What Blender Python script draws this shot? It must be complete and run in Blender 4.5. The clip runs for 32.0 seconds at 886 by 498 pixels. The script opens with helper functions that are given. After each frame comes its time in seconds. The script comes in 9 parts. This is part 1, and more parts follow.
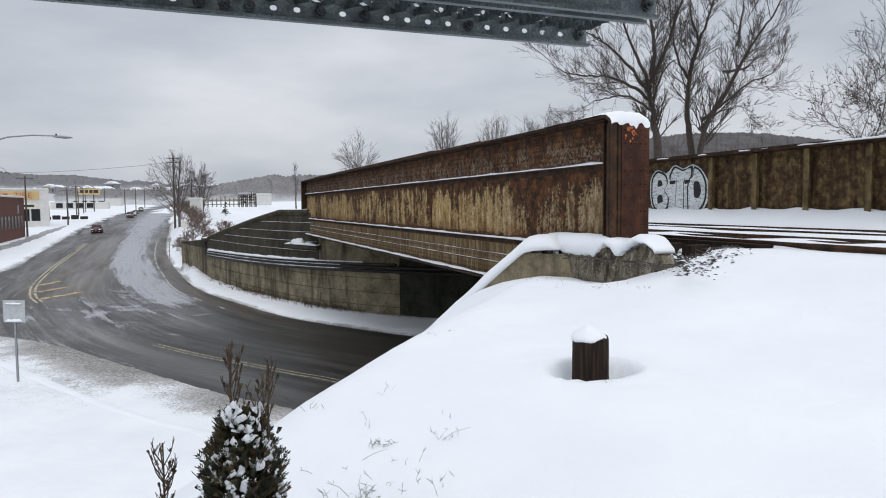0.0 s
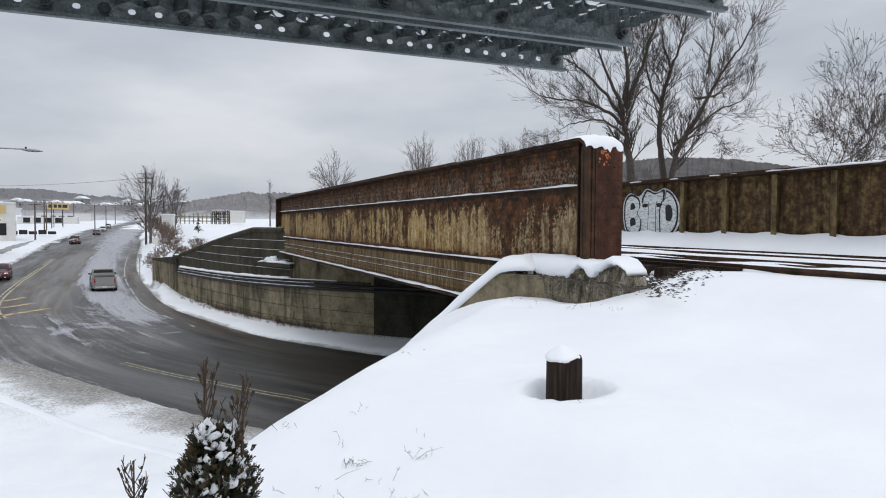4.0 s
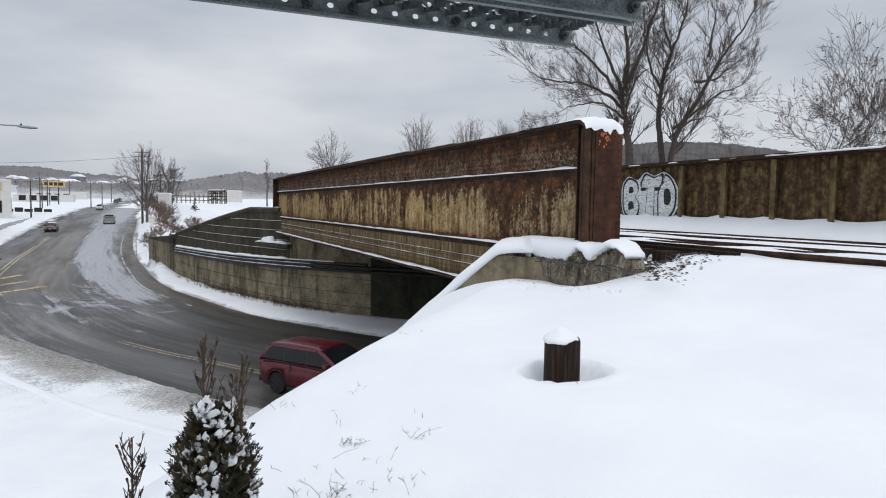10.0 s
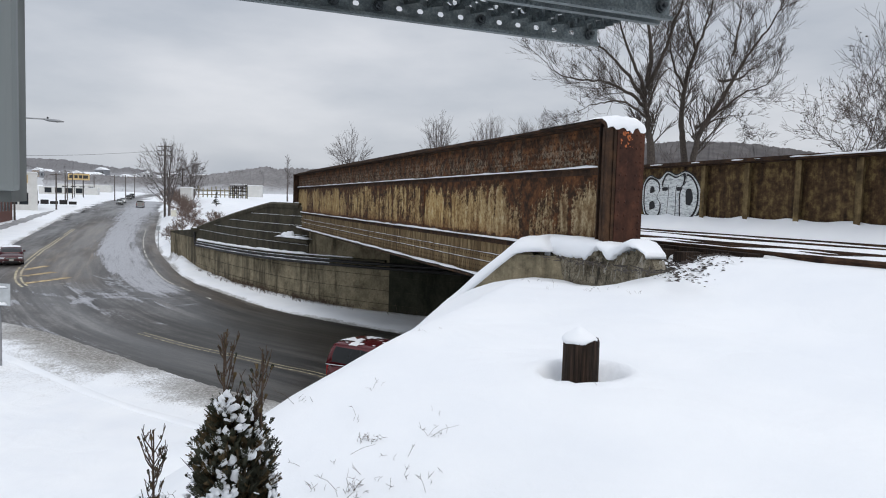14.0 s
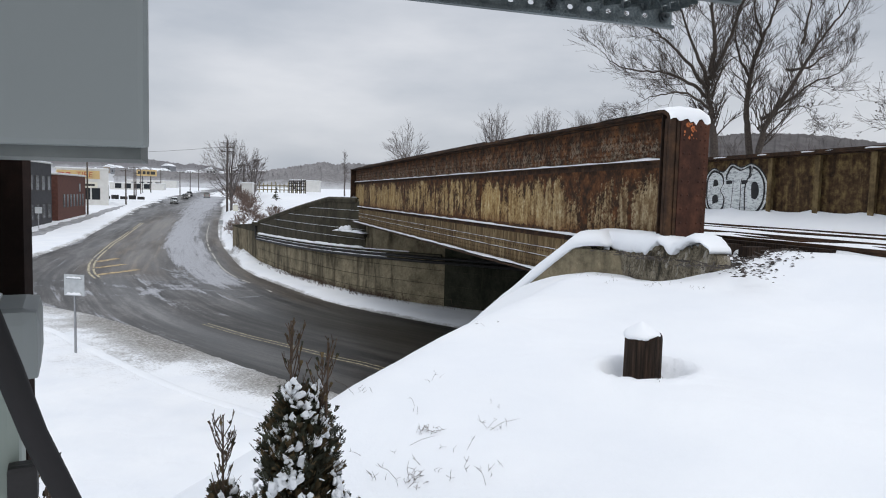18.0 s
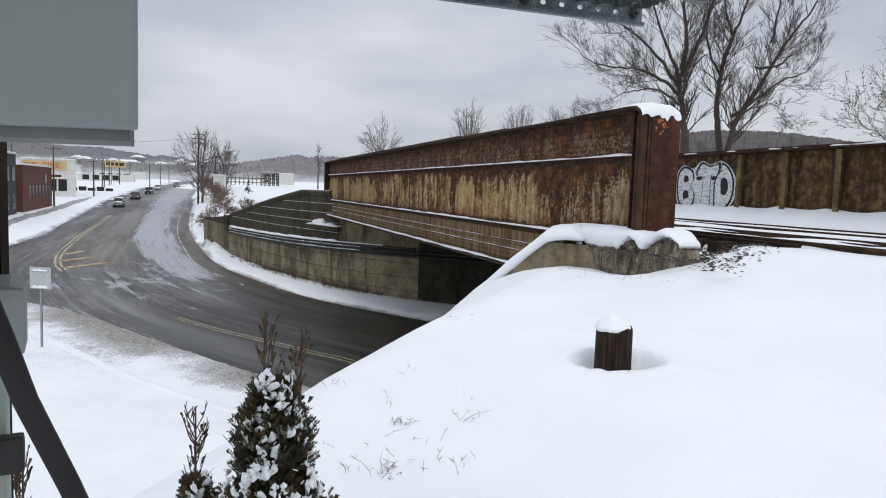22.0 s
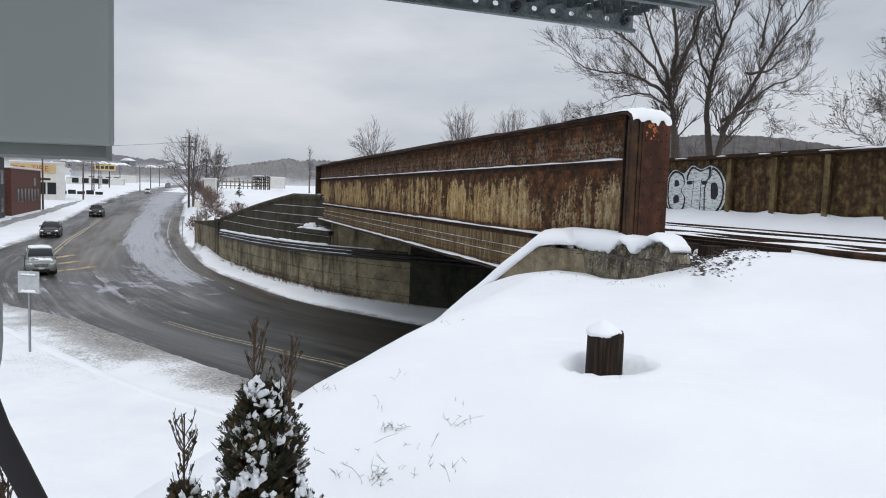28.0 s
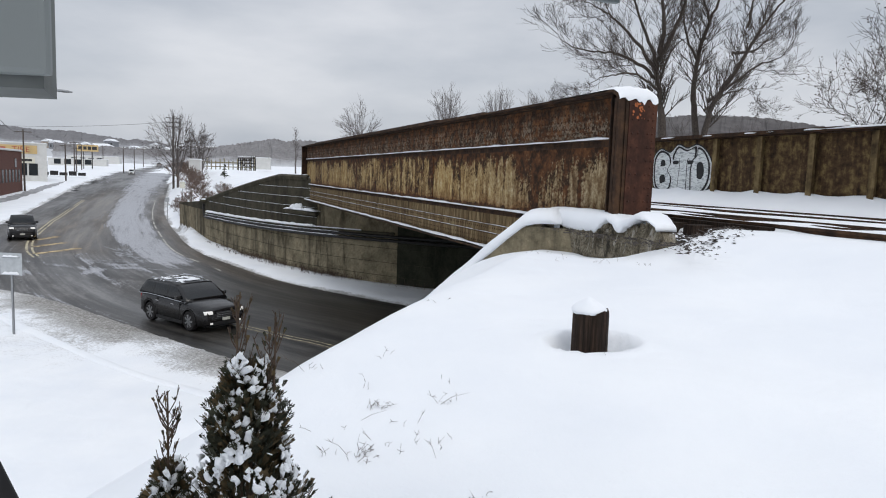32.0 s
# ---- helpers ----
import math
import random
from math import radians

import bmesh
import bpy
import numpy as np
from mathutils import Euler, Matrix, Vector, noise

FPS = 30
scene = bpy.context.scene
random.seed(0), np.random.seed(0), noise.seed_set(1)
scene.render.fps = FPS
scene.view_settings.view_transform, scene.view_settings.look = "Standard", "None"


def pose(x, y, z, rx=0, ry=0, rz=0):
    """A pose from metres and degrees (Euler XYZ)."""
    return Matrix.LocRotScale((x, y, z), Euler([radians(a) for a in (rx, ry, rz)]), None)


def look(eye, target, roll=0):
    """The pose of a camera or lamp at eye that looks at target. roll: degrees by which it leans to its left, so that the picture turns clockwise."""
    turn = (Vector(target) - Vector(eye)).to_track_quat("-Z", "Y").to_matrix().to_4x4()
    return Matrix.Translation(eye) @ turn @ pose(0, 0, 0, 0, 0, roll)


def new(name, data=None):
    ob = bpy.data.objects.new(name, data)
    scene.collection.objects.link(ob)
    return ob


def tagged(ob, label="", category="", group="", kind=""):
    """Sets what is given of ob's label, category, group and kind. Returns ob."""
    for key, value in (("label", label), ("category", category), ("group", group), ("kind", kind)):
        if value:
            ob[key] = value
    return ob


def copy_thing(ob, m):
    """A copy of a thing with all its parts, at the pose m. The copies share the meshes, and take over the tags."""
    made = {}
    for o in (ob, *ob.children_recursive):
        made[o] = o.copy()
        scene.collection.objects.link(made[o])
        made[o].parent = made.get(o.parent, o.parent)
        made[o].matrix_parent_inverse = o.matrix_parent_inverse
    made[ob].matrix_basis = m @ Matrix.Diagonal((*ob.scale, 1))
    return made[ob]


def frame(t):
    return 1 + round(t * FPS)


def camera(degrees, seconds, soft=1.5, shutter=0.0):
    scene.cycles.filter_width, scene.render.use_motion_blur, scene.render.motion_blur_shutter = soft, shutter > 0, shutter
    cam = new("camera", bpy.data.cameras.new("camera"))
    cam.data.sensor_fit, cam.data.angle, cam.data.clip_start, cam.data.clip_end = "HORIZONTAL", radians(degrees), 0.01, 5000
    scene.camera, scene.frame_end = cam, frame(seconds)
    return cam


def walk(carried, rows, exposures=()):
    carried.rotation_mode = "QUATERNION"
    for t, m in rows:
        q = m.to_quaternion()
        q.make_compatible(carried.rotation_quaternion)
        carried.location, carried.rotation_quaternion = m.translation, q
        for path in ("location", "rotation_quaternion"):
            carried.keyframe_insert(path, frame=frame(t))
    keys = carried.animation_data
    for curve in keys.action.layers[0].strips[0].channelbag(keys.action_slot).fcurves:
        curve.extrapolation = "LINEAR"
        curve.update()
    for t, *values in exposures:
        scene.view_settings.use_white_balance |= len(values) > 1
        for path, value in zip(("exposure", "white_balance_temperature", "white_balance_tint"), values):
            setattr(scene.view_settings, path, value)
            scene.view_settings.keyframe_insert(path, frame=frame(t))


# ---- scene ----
cam = camera(66.0, 32.0, soft=1.05)
PATH = [
    (0, (0.428, 0.322, 1.865), (0.421, 10.301, 1.214), -0.44),
    (0.5, (0.402, 0.307, 1.866), (0.237, 10.290, 1.308), 0.08),
    (1, (0.415, 0.282, 1.864), (0.003, 10.267, 1.500), 1.73),
    (1.5, (0.412, 0.298, 1.865), (0.042, 10.284, 1.465), 0.76),
    (2, (0.420, 0.310, 1.864), (0.117, 10.279, 1.137), 0.37),
    (2.5, (0.430, 0.312, 1.860), (0.489, 10.285, 1.128), 0.24),
    (3, (0.435, 0.318, 1.859), (0.638, 10.297, 1.240), 0.24),
    (3.5, (0.421, 0.294, 1.860), (0.787, 10.279, 1.446), 0.35),
    (5.5, (0.414, 0.316, 1.860), (0.613, 10.309, 1.555), 0.65),
    (6, (0.409, 0.306, 1.863), (0.486, 10.302, 1.593), 0.86),
    (6.5, (0.402, 0.306, 1.860), (0.487, 10.302, 1.560), 0.78),
    (7, (0.398, 0.299, 1.858), (0.648, 10.294, 1.658), 0.70),
    (7.5, (0.388, 0.300, 1.853), (0.685, 10.293, 1.633), 0.74),
    (8, (0.391, 0.307, 1.851), (0.668, 10.301, 1.632), 0.74),
    (8.5, (0.395, 0.319, 1.852), (0.704, 10.312, 1.636), 0.78),
    (9, (0.393, 0.313, 1.853), (0.660, 10.303, 1.481), 1.06),
    (9.5, (0.394, 0.306, 1.848), (0.683, 10.288, 1.329), 1.10),
    (10, (0.402, 0.322, 1.849), (0.812, 10.295, 1.227), 0.95),
    (10.5, (0.405, 0.339, 1.848), (0.841, 10.290, 0.959), 0.86),
    (11, (0.403, 0.336, 1.849), (0.692, 10.296, 1.007), 1.06),
    (11.5, (0.401, 0.327, 1.848), (0.628, 10.300, 1.156), 1.13),
    (12, (0.400, 0.331, 1.850), (0.611, 10.306, 1.165), 0.93),
    (12.5, (0.399, 0.332, 1.850), (0.624, 10.307, 1.177), 1.05),
    (13, (0.399, 0.327, 1.848), (0.574, 10.305, 1.211), 1.47),
    (13.5, (0.402, 0.337, 1.852), (0.582, 10.313, 1.177), 1.58),
    (14, (0.394, 0.327, 1.853), (0.534, 10.304, 1.184), 1.66),
    (14.5, (0.387, 0.322, 1.853), (0.508, 10.298, 1.167), 1.84),
    (15, (0.381, 0.318, 1.854), (0.198, 10.299, 1.273), 1.92),
    (15.5, (0.371, 0.324, 1.846), (-0.050, 10.297, 1.251), 1.54),
    (17.5, (0.360, 0.346, 1.840), (-0.292, 10.293, 1.051), 1.41),
    (18, (0.363, 0.339, 1.837), (-0.298, 10.287, 1.068), 1.57),
    (18.5, (0.363, 0.342, 1.838), (-0.337, 10.288, 1.074), 1.53),
    (19, (0.360, 0.340, 1.839), (-0.301, 10.286, 1.042), 1.81),
    (19.5, (0.361, 0.339, 1.835), (-0.223, 10.289, 1.026), 2.05),
    (20, (0.359, 0.332, 1.836), (-0.126, 10.290, 1.055), 2.04),
    (20.5, (0.361, 0.324, 1.835), (-0.100, 10.282, 1.045), 2.08),
    (21, (0.358, 0.331, 1.836), (-0.087, 10.289, 1.039), 2.12),
    (21.5, (0.359, 0.331, 1.835), (-0.014, 10.286, 0.970), 1.90),
    (22, (0.365, 0.318, 1.832), (0.087, 10.279, 0.987), 1.98),
    (22.5, (0.353, 0.336, 1.836), (0.044, 10.295, 0.982), 2.04),
    (23, (0.351, 0.328, 1.835), (-0.049, 10.287, 1.025), 1.97),
    (23.5, (0.353, 0.315, 1.833), (-0.044, 10.277, 1.065), 1.82),
    (24, (0.357, 0.320, 1.833), (0.021, 10.284, 1.053), 1.76),
    (24.5, (0.357, 0.319, 1.835), (0.031, 10.289, 1.126), 1.92),
    (25, (0.359, 0.322, 1.836), (0.024, 10.292, 1.131), 1.95),
    (25.5, (0.366, 0.320, 1.835), (0.142, 10.285, 1.026), 1.70),
    (27.5, (0.372, 0.316, 1.828), (0.217, 10.285, 1.046), 1.77),
    (28, (0.366, 0.328, 1.838), (0.209, 10.296, 1.054), 2.06),
    (28.5, (0.362, 0.332, 1.834), (0.174, 10.298, 1.033), 2.00),
    (29, (0.359, 0.342, 1.828), (0.203, 10.302, 0.956), 1.65),
    (29.5, (0.351, 0.340, 1.834), (0.202, 10.300, 0.945), 1.75),
    (30, (0.347, 0.333, 1.826), (0.282, 10.294, 0.948), 2.14),
    (30.5, (0.341, 0.344, 1.826), (0.302, 10.305, 0.946), 2.17),
    (31, (0.348, 0.339, 1.831), (0.267, 10.302, 0.979), 1.74),
    (31.5, (0.362, 0.320, 1.834), (0.212, 10.273, 0.875), 0.64),
    (32, (0.378, 0.337, 1.820), (0.415, 10.281, 0.763), 1.98),
]
walk(cam, [(t, look(eye, aim, roll)) for t, eye, aim, roll in PATH])

# ---- light: an overcast winter sky with a faint high sun behind cloud ----
world = bpy.data.worlds.new("overcast_sky")
scene.world = world
world.use_nodes = True
wn, wl = world.node_tree.nodes, world.node_tree.links
wn.clear()
w_out = wn.new("ShaderNodeOutputWorld")
w_bg = wn.new("ShaderNodeBackground")
w_sky = wn.new("ShaderNodeTexSky")
w_sky.sky_type, w_sky.sun_disc = "NISHITA", False
w_sky.sun_elevation, w_sky.sun_rotation = radians(38), radians(150)
w_sky.dust_density, w_sky.air_density = 4.0, 1.0
w_gain = wn.new("ShaderNodeMix")
w_gain.data_type, w_gain.blend_type = "RGBA", "MULTIPLY"
w_gain.inputs[0].default_value = 1.0
wl.new(w_sky.outputs[0], w_gain.inputs[6])
w_gain.inputs[7].default_value = (0.10, 0.10, 0.10, 1)
w_co = wn.new("ShaderNodeTexCoord")
w_map = wn.new("ShaderNodeMapping")
w_map.inputs["Scale"].default_value = (1.0, 1.0, 3.2)
wl.new(w_co.outputs["Generated"], w_map.inputs[0])
w_noise = wn.new("ShaderNodeTexNoise")
w_noise.inputs["Scale"].default_value, w_noise.inputs["Detail"].default_value = 2.0, 8.0
w_noise.inputs["Roughness"].default_value = 0.52
wl.new(w_map.outputs[0], w_noise.inputs["Vector"])
w_ramp = wn.new("ShaderNodeValToRGB")
w_ramp.color_ramp.elements[0].position, w_ramp.color_ramp.elements[0].color = 0.34, (0.457, 0.50, 0.568, 1)
w_ramp.color_ramp.elements[1].position, w_ramp.color_ramp.elements[1].color = 0.72, (0.80, 0.815, 0.858, 1)
wl.new(w_noise.outputs["Fac"], w_ramp.inputs[0])
w_mix = wn.new("ShaderNodeMix")
w_mix.data_type = "RGBA"
w_mix.inputs[0].default_value = 0.9
wl.new(w_gain.outputs[2], w_mix.inputs[6])
wl.new(w_ramp.outputs[0], w_mix.inputs[7])
# an overcast sky is brighter overhead than at the horizon
w_sep = wn.new("ShaderNodeSeparateXYZ")
wl.new(w_co.outputs["Generated"], w_sep.inputs[0])
w_zen = wn.new("ShaderNodeMapRange")
w_zen.inputs["From Min"].default_value, w_zen.inputs["From Max"].default_value = 0.25, 1.0
w_zen.inputs["To Min"].default_value, w_zen.inputs["To Max"].default_value = 1.0, 1.75
wl.new(w_sep.outputs[2], w_zen.inputs[0])
wl.new(w_zen.outputs[0], w_bg.inputs[1])
wl.new(w_mix.outputs[2], w_bg.inputs[0])
wl.new(w_bg.outputs[0], w_out.inputs[0])

sun = new("sun", bpy.data.lights.new("sun", "SUN"))
sun.data.energy, sun.data.angle, sun.data.color = 0.7, radians(25), (1.0, 0.97, 0.93)
sun.matrix_world = look((0, 0, 60), (-18, 40, 0))

# ---- materials ----
def rgb(c):
    return (*c, 1.0) if len(c) == 3 else c


class Mat:
    """A small builder of node materials in object or world metres."""

    def __init__(self, name, rough=0.7, metal=0.0, spec=0.4):
        self.m = bpy.data.materials.new(name)
        self.m.use_nodes = True
        self.n, self.l = self.m.node_tree.nodes, self.m.node_tree.links
        self.b = self.n["Principled BSDF"]
        self.b.inputs["Roughness"].default_value = rough
        self.b.inputs["Metallic"].default_value = metal
        self.b.inputs["Specular IOR Level"].default_value = spec
        self.co = self.n.new("ShaderNodeTexCoord").outputs["Object"]

    def put(self, socket, value):
        if hasattr(value, "links"):
            self.l.new(value, socket)
        else:
            socket.default_value = rgb(value) if isinstance(value, tuple) else value

    def world(self):
        self.co = self.n.new("ShaderNodeNewGeometry").outputs["Position"]
        return self

    def scaled(self, sx, sy, sz, rot=0.0, co=None):
        m = self.n.new("ShaderNodeMapping")
        m.inputs["Scale"].default_value = (sx, sy, sz)
        m.inputs["Rotation"].default_value = (0, 0, rot)
        self.l.new(co or self.co, m.inputs[0])
        return m.outputs[0]

    def noise(self, scale=4.0, detail=4.0, rough=0.55, co=None, dist=0.0):
        t = self.n.new("ShaderNodeTexNoise")
        t.inputs["Scale"].default_value, t.inputs["Detail"].default_value = scale, detail
        t.inputs["Roughness"].default_value, t.inputs["Distortion"].default_value = rough, dist
        self.l.new(co or self.co, t.inputs["Vector"])
        return t.outputs["Fac"]

    def voronoi(self, scale=4.0, co=None, feature="F1"):
        t = self.n.new("ShaderNodeTexVoronoi")
        t.feature = feature
        t.inputs["Scale"].default_value = scale
        self.l.new(co or self.co, t.inputs["Vector"])
        return t.outputs["Distance"]

    def ramp(self, fac, *stops):
        r = self.n.new("ShaderNodeValToRGB")
        el = r.color_ramp.elements
        while len(el) < len(stops):
            el.new(0.5)
        for e, (p, c) in zip(el, stops):
            e.position, e.color = p, rgb(c) if isinstance(c, tuple) else (c, c, c, 1)
        self.l.new(fac, r.inputs[0])
        return r.outputs[0]

    def mix(self, fac, a, b, kind="MIX"):
        x = self.n.new("ShaderNodeMix")
        x.data_type, x.blend_type = "RGBA", kind
        self.put(x.inputs[0], fac)
        self.put(x.inputs[6], a)
        self.put(x.inputs[7], b)
        return x.outputs[2]

    def calc(self, op, a, b=0.0, c=0.0):
        x = self.n.new("ShaderNodeMath")
        x.operation = op
        for s, v in zip(x.inputs, (a, b, c)):
            self.put(s, v)
        return x.outputs[0]

    def axis(self, n, co=None):
        x = self.n.new("ShaderNodeSeparateXYZ")
        self.l.new(co or self.co, x.inputs[0])
        return x.outputs[n]

    def up(self):
        g = self.n.new("ShaderNodeNewGeometry")
        return self.axis(2, g.outputs["Normal"])

    def random(self):
        return self.n.new("ShaderNodeObjectInfo").outputs["Random"]

    def island(self):
        return self.n.new("ShaderNodeNewGeometry").outputs["Random Per Island"]

    def uv(self):
        return self.n.new("ShaderNodeTexCoord").outputs["UV"]

    def color(self, value):
        self.put(self.b.inputs["Base Color"], value)
        return self

    def rough(self, value):
        self.put(self.b.inputs["Roughness"], value)
        return self

    def bump(self, height, strength=0.4, distance=0.01):
        x = self.n.new("ShaderNodeBump")
        x.inputs["Strength"].default_value, x.inputs["Distance"].default_value = strength, distance
        self.l.new(height, x.inputs["Height"])
        self.l.new(x.outputs[0], self.b.inputs["Normal"])
        return self


def plain(name, col, rough=0.6, metal=0.0, vary=0.25, scale=6.0, bump=0.0, spec=0.4):
    k = Mat(name, rough, metal, spec)
    n = k.noise(scale, 5)
    lo = tuple(c * (1 - vary) for c in col)
    hi = tuple(min(1, c * (1 + vary)) for c in col)
    k.color(k.ramp(n, (0.3, lo), (0.7, hi)))
    if bump:
        k.bump(k.noise(scale * 6, 4), bump, 0.01)
    return k.m


def snow_mat(name, soft=0.02, dirt=0.0):
    k = Mat(name, 0.62, 0, 0.25).world()
    big, fine = k.noise(0.7, 6, 0.5), k.noise(60, 3, 0.6)
    col = k.mix(k.ramp(big, (0.3, 0.0), (0.75, 1.0)), (0.80, 0.83, 0.87), (0.88, 0.90, 0.92))
    if dirt:
        d = k.ramp(k.noise(1.6, 8, 0.68), (0.42, 0.0), (0.62, 1.0))
        col = k.mix(k.calc("MULTIPLY", d, dirt), col, (0.33, 0.30, 0.26))
    k.color(col)
    drift = k.noise(1.1, 5, 0.45, dist=0.6)
    k.bump(k.calc("ADD", k.calc("MULTIPLY", drift, 1.0), k.calc("MULTIPLY", fine, 0.05)), 0.55, 0.10)
    k.b.inputs["Subsurface Weight"].default_value = 0.0
    return k.m


def ground_snow():
    """Snow with sand and slush thrown onto it beside the carriageway (attribute: how much)."""
    k = Mat("snow_ground", 0.62, 0, 0.25).world()
    big, fine = k.noise(0.7, 6, 0.5), k.noise(60, 3, 0.6)
    col = k.mix(k.ramp(big, (0.3, 0.0), (0.75, 1.0)), (0.80, 0.83, 0.87), (0.88, 0.90, 0.92))
    at = k.n.new("ShaderNodeVertexColor")
    at.layer_name = "grit"
    grit = k.axis(0, at.outputs[0])
    speck = k.calc("ADD", k.calc("MULTIPLY", k.noise(13.0, 9, 0.85), 0.72), k.calc("MULTIPLY", k.noise(1.3, 6, 0.6), 0.28))
    d = k.ramp(k.calc("ADD", speck, k.calc("MULTIPLY", k.calc("SUBTRACT", grit, 0.5), 0.5)), (0.50, 0.0), (0.60, 0.75), (0.75, 1.0))
    brown = k.ramp(k.noise(11, 6, 0.7), (0.35, (0.12, 0.112, 0.10)), (0.52, (0.27, 0.26, 0.24)), (0.66, (0.52, 0.51, 0.50)))
    k.color(k.mix(d, col, brown))
    drift = k.noise(1.1, 5, 0.45, dist=0.6)
    lump = k.calc("MULTIPLY", k.noise(9, 6, 0.7), k.calc("ADD", k.calc("MULTIPLY", grit, 0.5), 0.03))
    k.bump(k.calc("ADD", k.calc("ADD", drift, lump), k.calc("MULTIPLY", fine, 0.06)), 0.6, 0.10)
    return k.m


SNOW = snow_mat("snow")
SNOW_GROUND = ground_snow()


def rust_mat():
    # red-brown rust over old cream paint, streaked downward; faded paint survives on the web's middle
    k = Mat("rusted_girder_paint", 0.85, 0, 0.2)
    warp = k.noise(1.6, 4, 0.6)
    streak = k.noise(1.0, 10, 0.70, k.scaled(2.0, 2.0, 0.42), 0.35)
    thin = k.noise(1.0, 10, 0.74, k.scaled(8.0, 8.0, 1.0), 0.5)
    hair = k.noise(1.0, 6, 0.7, k.scaled(30, 30, 2.4), 0.4)
    patch = k.noise(0.42, 6, 0.6)
    blotch = k.noise(4.2, 10, 0.74)
    flake = k.noise(16.0, 9, 0.78)
    rust = k.ramp(blotch, (0.32, (0.010, 0.006, 0.004)), (0.45, (0.036, 0.019, 0.010)), (0.56, (0.100, 0.040, 0.015)), (0.70, (0.21, 0.095, 0.036)))
    # bare brown plate towards the bottom chord
    z = k.calc("DIVIDE", k.axis(2), 3.0)
    rust = k.mix(k.calc("MULTIPLY", k.ramp(z, (0.28, 1.0), (0.31, 0.0)), 0.8), rust, k.ramp(thin, (0.36, (0.050, 0.033, 0.016)), (0.5, (0.155, 0.108, 0.052)), (0.64, (0.34, 0.26, 0.14))))
    # old paint: ochre where stained, cream where clean, greyer towards the near end
    tone = k.calc("ADD", k.calc("MULTIPLY", blotch, 0.40), k.calc("ADD", k.calc("MULTIPLY", thin, 0.35), k.calc("MULTIPLY", flake, 0.25)))
    paint = k.ramp(tone, (0.36, (0.11, 0.052, 0.018)), (0.46, (0.30, 0.175, 0.062)), (0.53, (0.46, 0.335, 0.150)), (0.62, (0.66, 0.57, 0.38)))
    grey = k.ramp(tone, (0.38, (0.060, 0.038, 0.022)), (0.48, (0.17, 0.125, 0.075)), (0.56, (0.36, 0.30, 0.20)), (0.66, (0.58, 0.53, 0.42)))
    paint = k.mix(k.calc("MULTIPLY", k.ramp(k.calc("ADD", k.calc("DIVIDE", k.axis(0), 12.0), k.calc("MULTIPLY", warp, 0.3)), (0.30, 1.0), (0.75, 0.0)), 0.7), paint, grey)
    mid = k.calc("MULTIPLY", k.ramp(z, (0.29, 0.0), (0.33, 1.0)), k.ramp(z, (0.50, 1.0), (0.64, 0.72), (0.70, 0.30), (0.735, 0.0)))
    s = k.calc("ADD", k.calc("MULTIPLY", streak, 0.58), k.calc("MULTIPLY", thin, 0.20))
    s = k.calc("ADD", s, k.calc("MULTIPLY", blotch, 0.20))
    s = k.calc("ADD", s, k.calc("MULTIPLY", k.calc("SUBTRACT", flake, 0.5), 0.50))
    s = k.calc("ADD", s, k.calc("MULTIPLY", k.calc("SUBTRACT", patch, 0.5), 0.70))
    s = k.calc("ADD", s, k.calc("MULTIPLY", k.calc("SUBTRACT", mid, 1.0), 0.26))
    s = k.calc("ADD", s, k.calc("MULTIPLY", k.ramp(k.calc("DIVIDE", k.axis(0), 22.0), (0.25, 0.0), (0.65, 1.0)), 0.05))
    # rust runs down from rivet lines at the plate joints
    xw = k.calc("FRACT", k.calc("DIVIDE", k.axis(0), 1.46))
    joint = k.ramp(xw, (0.0, 1.0), (0.03, 0.55), (0.10, 0.0), (0.93, 0.0), (1.0, 1.0))
    s = k.calc("SUBTRACT", s, k.calc("MULTIPLY", joint, 0.11))
    # an orange tide of rust creeps up from the lower ledge
    low = k.calc("MULTIPLY", k.ramp(k.calc("ADD", z, k.calc("MULTIPLY", k.calc("SUBTRACT", streak, 0.5), 0.30)), (0.31, 1.0), (0.40, 0.0)), 0.75)
    paint = k.mix(low, paint, k.ramp(flake, (0.40, (0.060, 0.026, 0.010)), (0.60, (0.24, 0.105, 0.032))))
    paint = k.mix(k.ramp(k.calc("ADD", k.calc("MULTIPLY", hair, 0.45), k.calc("MULTIPLY", thin, 0.55)), (0.38, 0.85), (0.465, 0.3), (0.54, 0.0)), paint, (0.065, 0.030, 0.012))
    col = k.mix(k.ramp(s, (0.452, 0.0), (0.490, 0.78), (0.585, 1.0)), rust, paint)
    # pale flecks of primer left along the upper ledge and chord
    up_band = k.ramp(z, (0.70, 0.0), (0.745, 1.0), (0.83, 0.75), (0.90, 0.15))
    fleck = k.calc("MULTIPLY", k.ramp(k.calc("ADD", k.calc("MULTIPLY", flake, 0.7), k.calc("MULTIPLY", streak, 0.3)), (0.50, 0.0), (0.56, 1.0)), up_band)
    col = k.mix(k.calc("MULTIPLY", fleck, 0.7), col, (0.30, 0.25, 0.185))
    k.color(col)
    k.bump(k.calc("ADD", blotch, flake), 0.5, 0.012)
    return k.m


